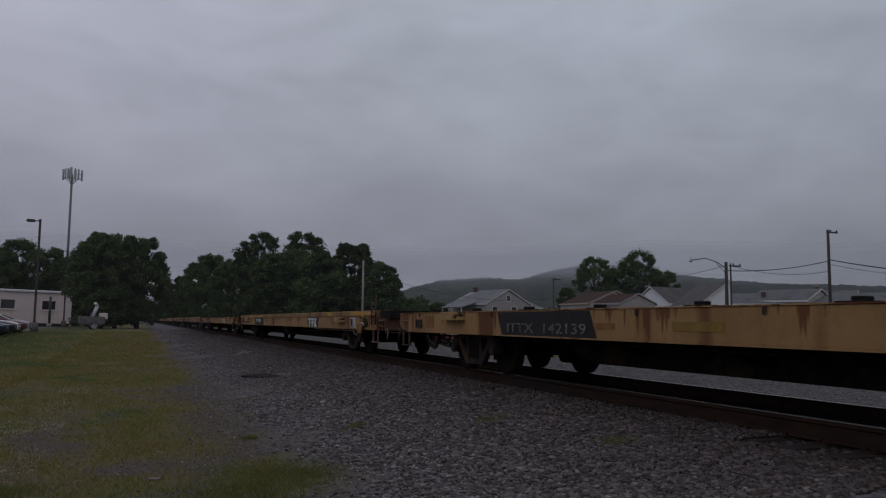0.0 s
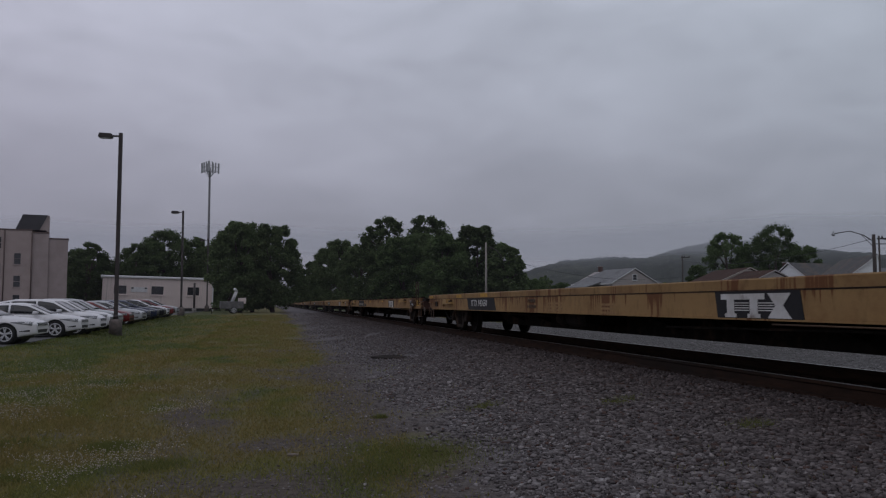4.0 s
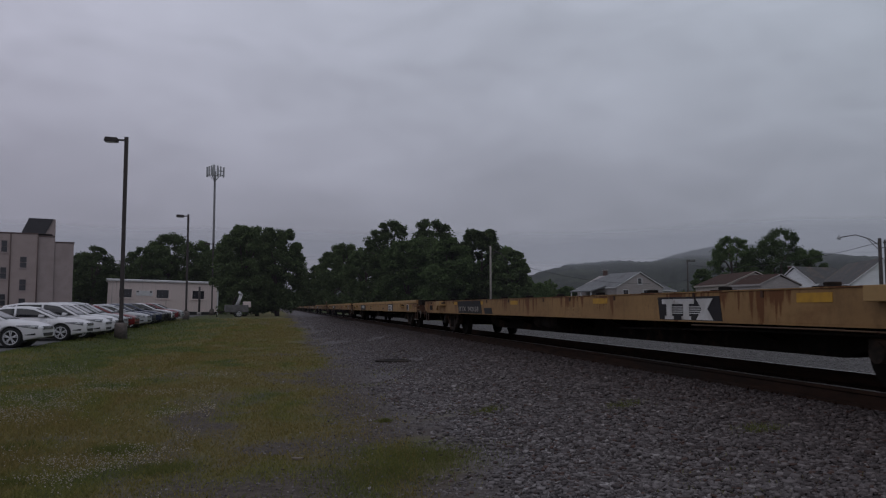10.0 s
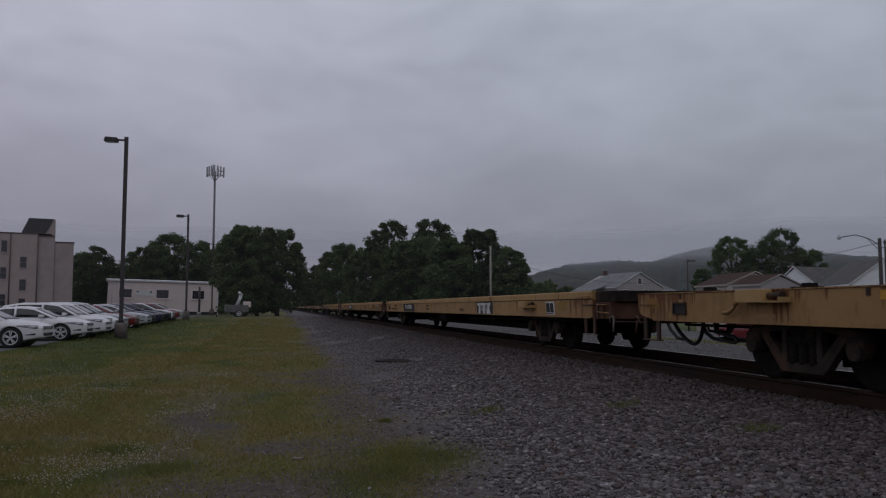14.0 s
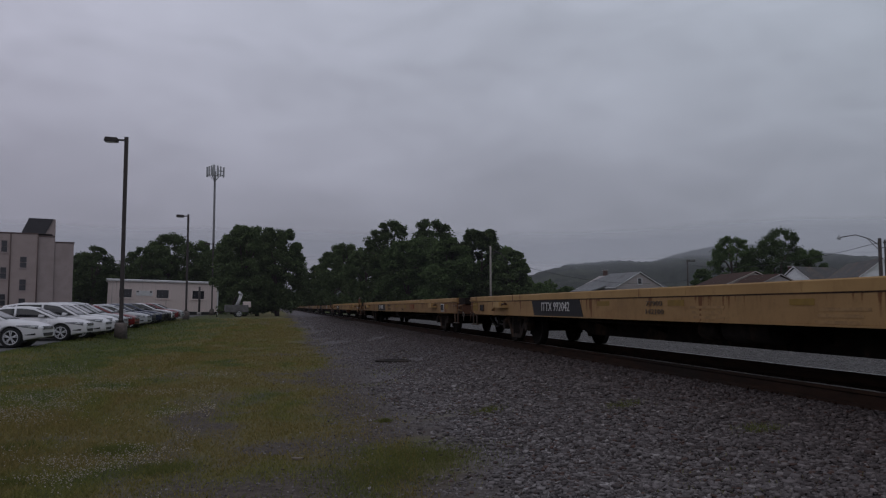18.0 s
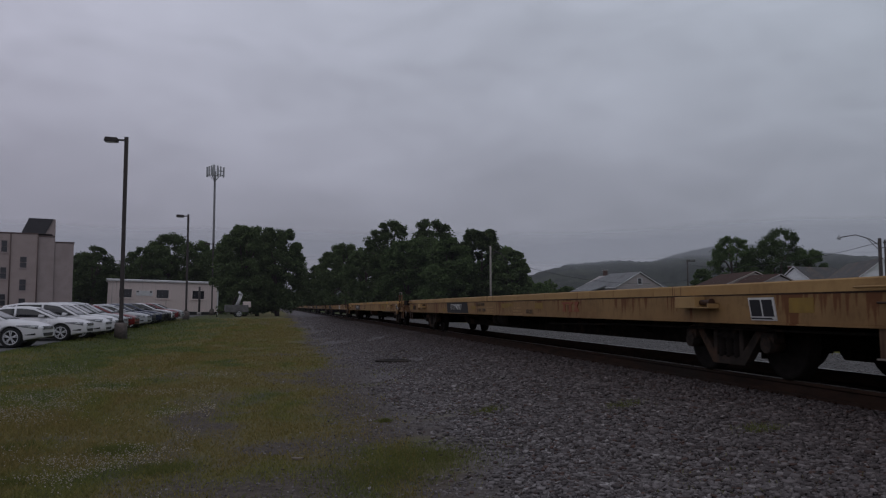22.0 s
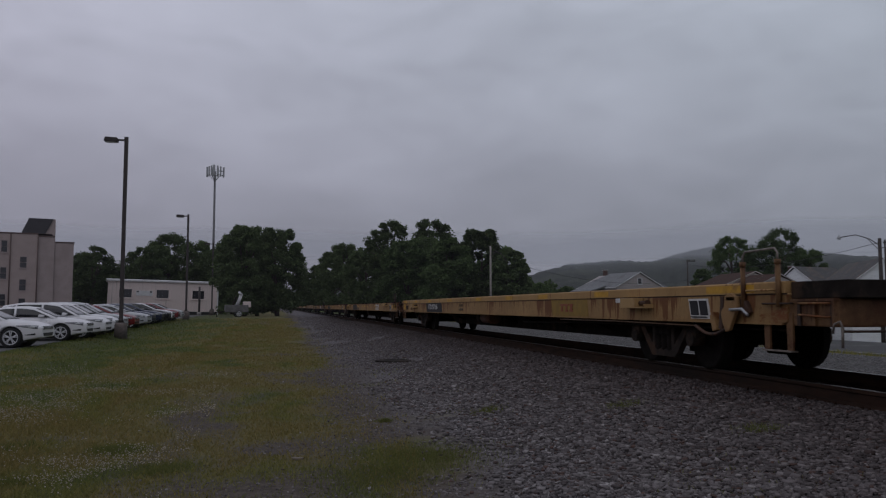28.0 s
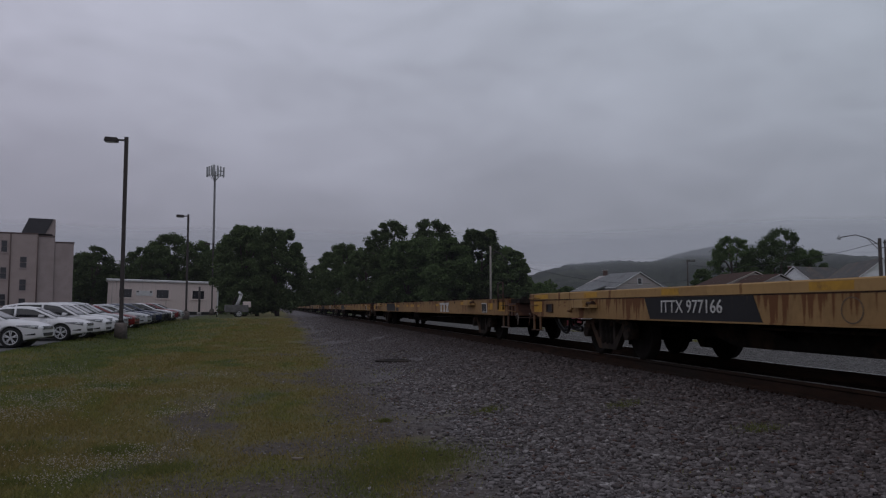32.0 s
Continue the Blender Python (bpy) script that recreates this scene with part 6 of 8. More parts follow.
def car_body(form):
    bm = bmesh.new()
    L = form.L
    xs = {i * L / 24 for i in range(25)} | {x for x, _ in form.deck} | {0.02, L - 0.03}
    for w in form.wheels:
        xs |= {w + 0.40 * math.cos(math.pi * i / 10) for i in range(11)} | {w - 0.401, w + 0.401}
    rings = []
    for x in sorted(xs):
        top = along(form.deck, x)
        low = 0.25 + 0.10 * max(0, (x - (L - 0.55)) / 0.55) + 0.12 * max(0, (0.4 - x) / 0.4)
        for w in form.wheels:
            d = abs(x - w)
            if d <= 0.4001:
                low = max(low, 0.345 + math.sqrt(max(0.0, 0.4 ** 2 - d * d)))
        zs = [low + (top - low) * f for f in (0.0, 0.06, 0.25, 0.45, 0.62, 0.74, 0.86, 0.95, 1.0)]
        nose = max(0.0, (x - (L - 0.6)) / 0.6)
        bow = lambda z: nose * (-0.10 * max(0, (z - 0.62) / 0.3) ** 2 - 0.05 * max(0, (0.45 - z) / 0.2) ** 2)
        half = [(x + bow(z), form.side(x, z), z) for z in zs] + [(x + bow(top), form.W * form.plan(x) * 0.45, top + 0.022)]
        half[0] = (half[0][0], half[0][1] * 0.975, half[0][2])
        rings.append([bm.verts.new((a, -b, c)) for a, b, c in half] + [bm.verts.new((a, b, c)) for a, b, c in half[::-1]])
    n = len(rings[0])
    for a, b in zip(rings, rings[1:]):
        for i in range(n):
            bm.faces.new((a[i], a[(i + 1) % n], b[(i + 1) % n], b[i])).smooth = i != n - 1
    bm.faces.new(rings[0])
    bm.faces.new(rings[-1][::-1])
    bmesh.ops.recalc_face_normals(bm, faces=bm.faces[:])
    return bm


def car_cabin(form):
    bm = bmesh.new()
    c = form.cabin
    xs = sorted({x for x, _ in c} | {c[0][0] + (c[-1][0] - c[0][0]) * i / 14 for i in range(15)})
    rings = []
    for x in xs:
        z, zb = form.roof(x), along(form.deck, x) - 0.05
        z = max(z, zb + 0.03)
        half = [(form.pane(x, zb), zb), (form.pane(x, zb + 0.5 * (z - zb)), zb + 0.5 * (z - zb)), (form.pane(x, z - 0.07) - 0.005, z - 0.06 * min(1, (z - zb) / 0.3)), (form.pane(x, z) * 0.90, z - 0.012), (form.pane(x, z) * 0.5, z + 0.008)]
        rings.append([bm.verts.new((x, -w, q)) for w, q in half] + [bm.verts.new((x, w, q)) for w, q in half[::-1]])
    n = len(rings[0])
    for a, b in zip(rings, rings[1:]):
        for i in range(n):
            bm.faces.new((a[i], a[(i + 1) % n], b[(i + 1) % n], b[i])).smooth = True
    bm.faces.new(rings[0])
    bm.faces.new(rings[-1][::-1])
    bmesh.ops.recalc_face_normals(bm, faces=bm.faces[:])
    return bm


def slope_glass(form, x0, x1, width):
    """Windscreen or rear window laid on the cabin's slope."""
    z0, z1 = form.roof(x0), form.roof(x1)
    n = Vector((-(z1 - z0), 0, x1 - x0)).normalized()
    n = n if n.z > 0 else -n
    rows = []
    for j in range(5):
        x = x0 + (x1 - x0) * j / 4
        z = form.roof(x)
        w = form.pane(x, z) * width
        rows.append([(Vector((x, w * (i / 4 - 1), z + 0.012 - 0.014 * abs(i / 4 - 1) ** 2)) + n * 0.006, n) for i in range(9)])
    return skin(bmesh.new(), rows, 0.02)


WHEEL_ME = []


def wheel_meshes():
    """Tyre, alloy rim with five split spokes, and the dark brake behind it; the outer face towards +x."""
    if not WHEEL_ME:
        bm = bmesh.new()
        lathe(bm, [(0.245, -0.09), (0.31, -0.11), (0.338, -0.085), (0.345, -0.03), (0.345, 0.03), (0.338, 0.085), (0.31, 0.11), (0.245, 0.09)], cap=False, seg=30, axis="x")
        WHEEL_ME.append(mesh_of("tyre", bm, M_TYRE))
        bm = bmesh.new()
        lathe(bm, [(0.225, -0.05), (0.215, 0.05), (0.225, 0.095), (0.250, 0.105), (0.258, 0.085), (0.250, -0.05)], cap=False, seg=28, axis="x")
        for k in range(5):
            a = 2 * math.pi * k / 5 + 0.3
            for d in (-0.17, 0.17):
                rod(bm, (0.085, 0.045 * math.cos(a), 0.045 * math.sin(a)), (0.088, 0.228 * math.cos(a + d), 0.228 * math.sin(a + d)), 0.026, 0.018, 6)
        rod(bm, (0.05, 0, 0), (0.10, 0, 0), 0.055, 0.045, 12)
        WHEEL_ME.append(mesh_of("rim", bm, M_RIM))
        bm = bmesh.new()
        rod(bm, (-0.02, 0, 0), (0.02, 0, 0), 0.222, seg=20)
        WHEEL_ME.append(mesh_of("brake_disc", bm, M_TRIM))
    return WHEEL_ME


BUILT = {}


def build_car(kind, material, m, label, group="parked cars"):
    """Nose towards local +x."""
    key = (kind, material.name)
    if key in BUILT:
        c = copy_thing(BUILT[key], m)
        tagged(c, label, "car", group)
        return c
    F = CarForm(kind)
    L, W, HT, cabin = F.L, F.W, F.HT, F.cabin
    t = thing("car", m, label, "car", group)
    part("body", car_body(F), material, t)
    part("cabin", car_cabin(F), material, t)
    ty, rm, bd = wheel_meshes()
    for x in F.wheels:
        for s in (-1, 1):
            w = part("wheel", ty, None, t, "black tyre on a spoked alloy rim", m=pose(x, s * (W - 0.125), 0.345, 0, 0, 90 * s))
            part("rim", rm, None, w)
            part("brake_disc", bd, None, w)
        bm = bmesh.new()
        rod(bm, (x, -W * 0.86, 0.36), (x, W * 0.86, 0.36), 0.392, seg=24)
        part("wheel_well", bm, M_TRIM, t)
    # glass
    belt = lambda x: along(F.deck, x) + 0.035
    top = lambda x: max(F.roof(x) - 0.085, belt(x) + 0.004)
    reach = [x / 100 for x in range(int(cabin[0][0] * 100), int(cabin[-1][0] * 100)) if F.roof(x / 100) - 0.085 > along(F.deck, x / 100) + 0.05]
    xa, xb = reach[0] + 0.10, reach[-1]
    mid = xa + 0.50 * (xb - xa) - 0.05
    cuts = [(xa, mid - 0.04), (mid + 0.04, xb)] if kind == "sedan" else [(xa, xa + 0.62), (xa + 0.70, mid + 0.22), (mid + 0.30, xb)]
    for s in (-1, 1):
        for a, b in cuts:
            part("side_window", side_skin(F.pane, s, a, b, belt, top), M_CARGLASS, t, "dark side window")
        bm = bmesh.new()
        pipe(bm, [(x, s * (F.pane(x, belt(x)) + 0.008), belt(x) - 0.012) for x in (xa - 0.05, (xa + xb) / 2, xb + 0.05)], 0.009, 5)
        part("belt_trim", bm, M_TRIM, t)
    part("windscreen", slope_glass(F, cabin[-2][0] + 0.05, cabin[-1][0] - 0.10, 0.86), M_CARGLASS, t, "dark windscreen")
    part("rear_window", slope_glass(F, cabin[0][0] + 0.08, cabin[1][0], 0.82), M_CARGLASS, t, "dark rear window")
    hood = along(F.deck, L - 0.4)
    for s in (-1, 1):
        a, b = L - 0.80, L - 0.13
        lamp = part("headlight", side_skin(F.side, s, a, b, lambda x: hood - 0.105 - 0.11 * (x - a) / (b - a), lambda x: hood - 0.075 + 0.02 * (x - a) / (b - a) - 0.05 * max(0, (x - a) / (b - a) - 0.5), 0.004, 0.03), M_LAMP, t)
        part("lamp_reflector", side_skin(F.side, s, a + 0.38, b - 0.10, lambda x: hood - 0.165, lambda x: hood - 0.115, 0.007, 0.01), M_RIM, lamp)
        part("fog_lamp_slot", side_skin(F.side, s, L - 0.52, L - 0.20, lambda x: 0.43, lambda x: 0.445 + 0.055 * (x - L + 0.52) / 0.32, 0.004, 0.03), M_TRIM, t)
        part("sill_trim", side_skin(F.side, s, F.wheels[0] + 0.42, F.wheels[1] - 0.42, lambda x: 0.255, lambda x: 0.31, 0.006, 0.02), M_TRIM, t)
        part("tail_light", side_skin(F.side, s, 0.06, 0.52, lambda x: 0.80 + 0.12 * x, lambda x: 0.97, 0.005, 0.03), M_TAIL, t)
        for x in (1.42, 2.45, 3.42):
            bm = side_skin(F.side, s, x, x + 0.008, lambda q: 0.33, lambda q: along(F.deck, q) - 0.03, 0.001, 0.01, 2, 7)
            part("door_gap", bm, M_TRIM, t)
        bm = bmesh.new()
        prism(bm, [(-0.11, -0.06), (0.09, -0.045), (0.11, 0.05), (-0.09, 0.075)], -0.10, 0.10, "y", 0.03)
        mr = part("mirror", bm, material, t, m=pose(cabin[-1][0] - 0.62, s * (W * 0.92 + 0.11), along(F.deck, cabin[-1][0] - 0.6) + 0.06))
        bm = bmesh.new()
        box(bm, -0.10, -0.085, -0.085, 0.085, -0.045, 0.055)
        part("mirror_glass", bm, M_CARGLASS, mr)
        for hx in (1.52, 2.56):
            bm = bmesh.new()
            y = s * (F.side(hx, 0.88) + 0.012)
            box(bm, hx - 0.11, hx + 0.11, y - 0.018, y + 0.018, 0.865, 0.895, 0.008)
            part("door_handle", bm, M_RIM, t)
    # front: slatted grille, lower intake, badge bar and plate
    wf = W * F.plan(L) * 0.80
    bm = bmesh.new()
    prism(bm, [(-wf, 0.62), (wf, 0.62), (wf * 0.92, 0.735), (-wf * 0.92, 0.735)], L - 0.10, L + 0.008, "x", 0.01)
    g = part("grille", bm, M_TRIM, t)
    for k in range(3):
        bm = bmesh.new()
        z = 0.640 + k * 0.036
        box(bm, L + 0.004, L + 0.020, -wf * 0.95, wf * 0.95, z - 0.007, z + 0.007, 0.003)
        part("grille_bar", bm, M_RIM, g, "bright grille bar")
    bm = bmesh.new()
    prism(bm, [(-wf * 0.85, 0.385), (wf * 0.85, 0.385), (wf * 0.98, 0.50), (-wf * 0.98, 0.50)], L - 0.12, L + 0.006, "x", 0.012)
    part("lower_intake", bm, M_TRIM, t)
    bm = bmesh.new()
    box(bm, 0.3, L - 0.5, -W * 0.80, W * 0.80, 0.17, 0.36, 0.03)
    part("underbody", bm, M_TRIM, t)
    bm = bmesh.new()
    box(bm, -0.012, 0.03, -0.30, 0.30, 0.72, 0.86, 0.006)
    part("rear_plate_recess", bm, M_TRIM, t)
    BUILT[key] = t
    return t


NOSE_X = -7.65
LOT = [(29.2, "sedan", WHITE, "white four-door saloon parked nose-out on asphalt"), (34.4, "sedan", WHITE, "white four-door saloon parked nose-out on asphalt"),
       (37.0, "suv", WHITE, "white sport utility car in the parked row"), (39.8, "suv", WHITE, "white sport utility car in the parked row"),
       (42.6, "suv", SILVER, "silver sport utility car in the parked row"), (46.0, "sedan", RED, "red saloon in the parked row"),
       (49.2, "sedan", SILVER, "silver saloon in the parked row"), (52.6, "sedan", NAVY, "dark blue saloon in the parked row"), (55.6, "sedan", NAVY, "dark blue saloon in the parked row"),
       (58.8, "sedan", BLACKC, "black saloon in the parked row"), (62.0, "sedan", WHITE, "white four-door saloon parked nose-out on asphalt"),
       (65.2, "sedan", RED, "red saloon in the parked row"), (68.0, "sedan", SILVER, "silver saloon in the parked row")]
for y, kind, p, label in LOT:
    L = car_shape(kind)[0]
    build_car(kind, p, pose(NOSE_X - L + random.uniform(-0.2, 0.1) - (0.4 if y < 30 else 0), y + 1.9, float(ground_z(-9, y)) + 0.022, 0, 0, random.uniform(-2, 1)), label)
# a second row behind
for y, kind, p, label in ((33.5, "van", WHITE, "white van parked behind the front row"), (41.0, "van", WHITE, "white van parked behind the front row"), (36.8, "suv", GREYC, "grey sport utility car behind the front row"),
                          (47.0, "suv", SILVER, "silver sport utility car behind the front row"), (53.0, "sedan", SILVER, "silver saloon behind the front row")):
    build_car(kind, p, pose(-20.2, y, float(ground_z(-9, y)) + 0.022, 0, 0, random.uniform(-2, 2)), label)
build_car("sedan", SILVER, pose(33.5, 29.5, -0.478, 0, 0, 135), "silver saloon standing on the street", "cars on the street")
build_car("suv", RED, pose(27.6, 39.6, -0.478, 0, 0, 92), "red sport utility car on the street", "cars on the street")
build_car("sedan", RED, pose(28.2, 71.8, -0.478, 0, 0, 90), "red saloon standing at the street side", "cars on the street")

# ------------------------------------------------------------------ buildings
M_STUCCO = mat("beige_stucco", (0.385, 0.312, 0.292), (0.335, 0.270, 0.252), 1.2, 0.92, bump=0.2, bscale=30, c3=(0.27, 0.235, 0.215), t3=0.6, scale3=0.25)
M_STUCCO2 = mat("grey_beige_stucco", (0.355, 0.292, 0.280), (0.305, 0.250, 0.238), 1.2, 0.92, bump=0.2, bscale=30)
M_DARKROOF = mat("dark_standing_seam", (0.04, 0.036, 0.042), (0.028, 0.026, 0.03), 2, 0.5)
M_WINGLASS = glass("window_glass", (0.035, 0.035, 0.040))
M_WFRAME = mat("white_trim_paint", (0.66, 0.66, 0.67), (0.52, 0.52, 0.53), 5, 0.6)
M_PIPE = mat("brown_downpipe", (0.11, 0.07, 0.06), (0.08, 0.05, 0.045), 5, 0.6)
M_SIDING_GREY = mat("grey_siding", (0.36, 0.328, 0.318), (0.295, 0.270, 0.262), 2, 0.8, stretch=(0.4, 0.4, 6), c3=(0.30, 0.285, 0.275), t3=0.62, scale3=0.8)
M_SIDING_WHITE = mat("white_siding", (0.76, 0.78, 0.80), (0.66, 0.68, 0.70), 2, 0.75, stretch=(0.4, 0.4, 6))
M_SIDING_TAN = mat("tan_siding", (0.42, 0.37, 0.33), (0.34, 0.30, 0.27), 2, 0.8, stretch=(0.4, 0.4, 6))
M_SHINGLE_DARK = mat("charcoal_shingle", (0.082, 0.080, 0.080), (0.052, 0.050, 0.050), 5, 0.9, bump=0.4, c3=(0.11, 0.085, 0.07), t3=0.56, scale3=0.7)
M_SHINGLE_PALE = mat("pale_grey_shingle", (0.20, 0.205, 0.21), (0.14, 0.143, 0.148), 5, 0.9, bump=0.4, c3=(0.11, 0.11, 0.112), t3=0.6, scale3=0.7)
M_SHINGLE_GREY = mat("grey_shingle", (0.145, 0.145, 0.15), (0.09, 0.09, 0.094), 5, 0.9, bump=0.4, c3=(0.065, 0.065, 0.067), t3=0.58, scale3=0.7)
M_SHINGLE_BROWN = mat("brown_shingle", (0.070, 0.036, 0.027), (0.040, 0.023, 0.018), 5, 0.95, spec=0.15, bump=0.4, c3=(0.055, 0.036, 0.028), t3=0.58, scale3=0.7)
M_BRICK = mat("red_brick", (0.105, 0.060, 0.050), (0.070, 0.042, 0.036), 7, 0.9, bump=0.4)
M_TRAILER = mat("trailer_siding", (0.66, 0.560, 0.530), (0.58, 0.495, 0.468), 1.5, 0.7, stretch=(8, 8, 0.3), c3=(0.33, 0.295, 0.27), t3=0.65, scale3=0.4)


def window(parent, cx, z0, z1, w, wall_y, frame_mat=None, depth=0.08, name="window", sash=True):
    """A sash window on a wall that faces local -y: frame, sill and glass panes."""
    bm = bmesh.new()
    f = 0.07
    y0, y1 = wall_y - 0.03, wall_y + depth
    for a, b, c, d in ((cx - w / 2 - f, cx - w / 2, z0 - f, z1 + f), (cx + w / 2, cx + w / 2 + f, z0 - f, z1 + f),
                       (cx - w / 2, cx + w / 2, z1, z1 + f), (cx - w / 2, cx + w / 2, z0 - f, z0)):
        box(bm, a, b, y0, y1, c, d)
    zm = (z0 + z1) / 2
    if sash:
        box(bm, cx - w / 2, cx + w / 2, y0 + 0.03, y1, zm - 0.025, zm + 0.025)
    fr = part(name, bm, frame_mat or M_WFRAME, parent)
    for c, d in (((z0, zm - 0.025), (zm + 0.025, z1)) if sash else ((z0, z1),)):
        bm = bmesh.new()
        box(bm, cx - w / 2, cx + w / 2, wall_y - 0.006, wall_y + 0.02, c, d)
        part("pane", bm, M_WINGLASS, fr, "dark window pane")
    bm = bmesh.new()
    box(bm, cx - w / 2 - 0.1, cx + w / 2 + 0.1, wall_y - 0.09, wall_y, z0 - f - 0.05, z0 - f)
    part("sill", bm, frame_mat or M_WFRAME, fr)
    return fr


def office_block():
    t = thing("office_building", pose(-22.6, 95.4, 0.55, 0, 0, 14), "beige rendered four-storey building with a dark sloping rooftop stair tower", "building")

    def wall(x0, x1, y0, y1, h, m, z0=0.0):
        bm = bmesh.new()
        box(bm, x0, x1, y0, y1, z0, h, 0.03)
        return part("wall", bm, m, t)
    wall(-1.95, 0.0, 0.35, 9.5, 8.3, M_STUCCO2)
    wall(-3.65, -1.956, 0.12, 9.0, 8.9, M_STUCCO2)
    wall(-26.0, -3.656, 0.0, 10.0, 9.15, M_STUCCO)
    for x0, x1, y0, y1, z in ((-26.1, -3.6, -0.06, 10.1, 9.15), (-3.594, -1.95, 0.06, 9.05, 8.9), (-1.944, 0.06, 0.29, 9.55, 8.3)):
        bm = bmesh.new()
        box(bm, x0, x1, y0, y1, z + 0.003, z + 0.14, 0.01)
        part("parapet_cap", bm, M_PIPE, t)
    # stair tower with a sloping dark face
    bm = bmesh.new()
    prism(bm, [(-5.3, 9.3), (-2.3, 9.3), (-1.95, 8.95), (-1.95, 11.0), (-2.6, 11.0), (-4.6, 11.0)], 0.8, 4.0, "y", 0.02)
    part("stair_tower", bm, M_STUCCO2, t)
    bm = bmesh.new()
    prism(bm, [(-5.35, 9.3), (-2.95, 9.3), (-2.15, 11.02), (-4.62, 11.02)], 0.70, 0.796, "y")
    part("tower_roof", bm, M_DARKROOF, t, "dark sloping metal face")
    for x in (-6.3, -3.62):
        bm = bmesh.new()
        rod(bm, (x, -0.07, 0), (x, -0.07, 9.1), 0.06, seg=8)
        part("downpipe", bm, M_PIPE, t)
    for x in (-8.75, -6.9, -12.5, -14.4, -18.2, -20.0):
        for z in (1.2, 4.15, 7.1):
            window(t, x, z, z + 1.25, 0.55, 0.0, M_STUCCO2)
    for z in (0.8, 2.9, 5.4):
        window(t, -5.0, z, z + 1.2, 0.62, 0.0, M_STUCCO2)
    bm = bmesh.new()
    box(bm, -9.2, -7.6, 2, 4, 9.3, 9.75, 0.03)
    part("roof_unit", bm, M_GALV, t)
    bm = bmesh.new()
    box(bm, -10.4, -9.4, 2, 3.4, 9.3, 9.5, 0.03)
    part("roof_unit", bm, M_GALV, t)


office_block()


def office_trailer():
    x0, y0, x1, y1, grow = -14.0, 70.6, -5.15, 72.36, 1.51
    L = math.hypot(x1 - x0, y1 - y0)
    t = thing("office_trailer", pose(x0 * grow, y0 * grow, 0.12, 0, 1.15, math.degrees(math.atan2(y1 - y0, x1 - x0))), "long beige modular office trailer with a flat white roof edge", "trailer")
    bm = bmesh.new()
    box(bm, 0, L, 0, 3.4, 0.72, 3.22, 0.03)
    part("body", bm, M_TRAILER, t)
    bm = bmesh.new()
    n = 34
    for i in range(n):
        a = i * L / n
        box(bm, a + 0.02, a + 0.05, -0.005, 0.01, 0.75, 3.2)
    part("siding_rib", bm, M_TRAILER, t)
    bm = bmesh.new()
    prism(bm, [(-0.15, 3.22), (3.55, 3.22), (3.55, 3.34), (1.7, 3.46), (-0.15, 3.36)], -0.15, L + 0.15, "x", 0.015)
    part("roof", bm, M_WFRAME, t, "white metal roof edge")
    # near-black box stands in for the shade under the trailer
    bm = bmesh.new()
    box(bm, 0.1, L - 0.1, 0.06, 3.3, -0.1, 0.715)
    part("skirt", bm, M_TRIM, t)
    for cx in (1.40, 4.38, 7.35):
        window(t, cx, 1.85, 2.55, 0.98, 0.0, M_TRAILER, sash=False)
    bm = bmesh.new()
    box(bm, 2.24, 3.57, -0.04, 0.0, 2.02, 2.45, 0.01)
    part("sign_board", bm, M_WFRAME, t, "small pale sign board")
    for k, (a, b) in enumerate(((2.28, 2.46), (3.36, 3.53))):
        bm = bmesh.new()
        box(bm, a, b, -0.052, -0.041, 2.3, 2.42)
        part("sign_bar", bm, M_TRIM, t)
    bm = bmesh.new()
    for x in (L - 0.06,):
        box(bm, x, x + 0.10, -0.05, 0.03, 0.4, 3.3)
    part("corner_trim", bm, M_WFRAME, t)
    # the drawn sizes are for a short trailer: lengthen all to the true one
    for o in t.children_recursive:
        o.data = o.data.copy()
        o.data.transform(Matrix.Scale(grow, 4))
        o.location = o.location * grow


office_trailer()


def yard_post(x, y, h, r, label):
    z = gz(x, y)
    t = thing("yard_post", pose(x, y, z), label, "post")
    bm = bmesh.new()
    rod(bm, (0, 0, -0.1), (0, 0, h), r, r * 0.95, 12)
    part("post", bm, M_POLE, t)
    bm = bmesh.new()
    lathe(bm, [(r * 1.9, -0.05), (r * 1.9, 0.36), (r * 1.6, 0.42), (r * 0.98, 0.42)], seg=16)
    part("footing", bm, M_CONCRETE, t, "stained concrete footing")


yard_post(-9.5, 103.0, 3.6, 0.14, "thick dark brown post beside the office trailer")


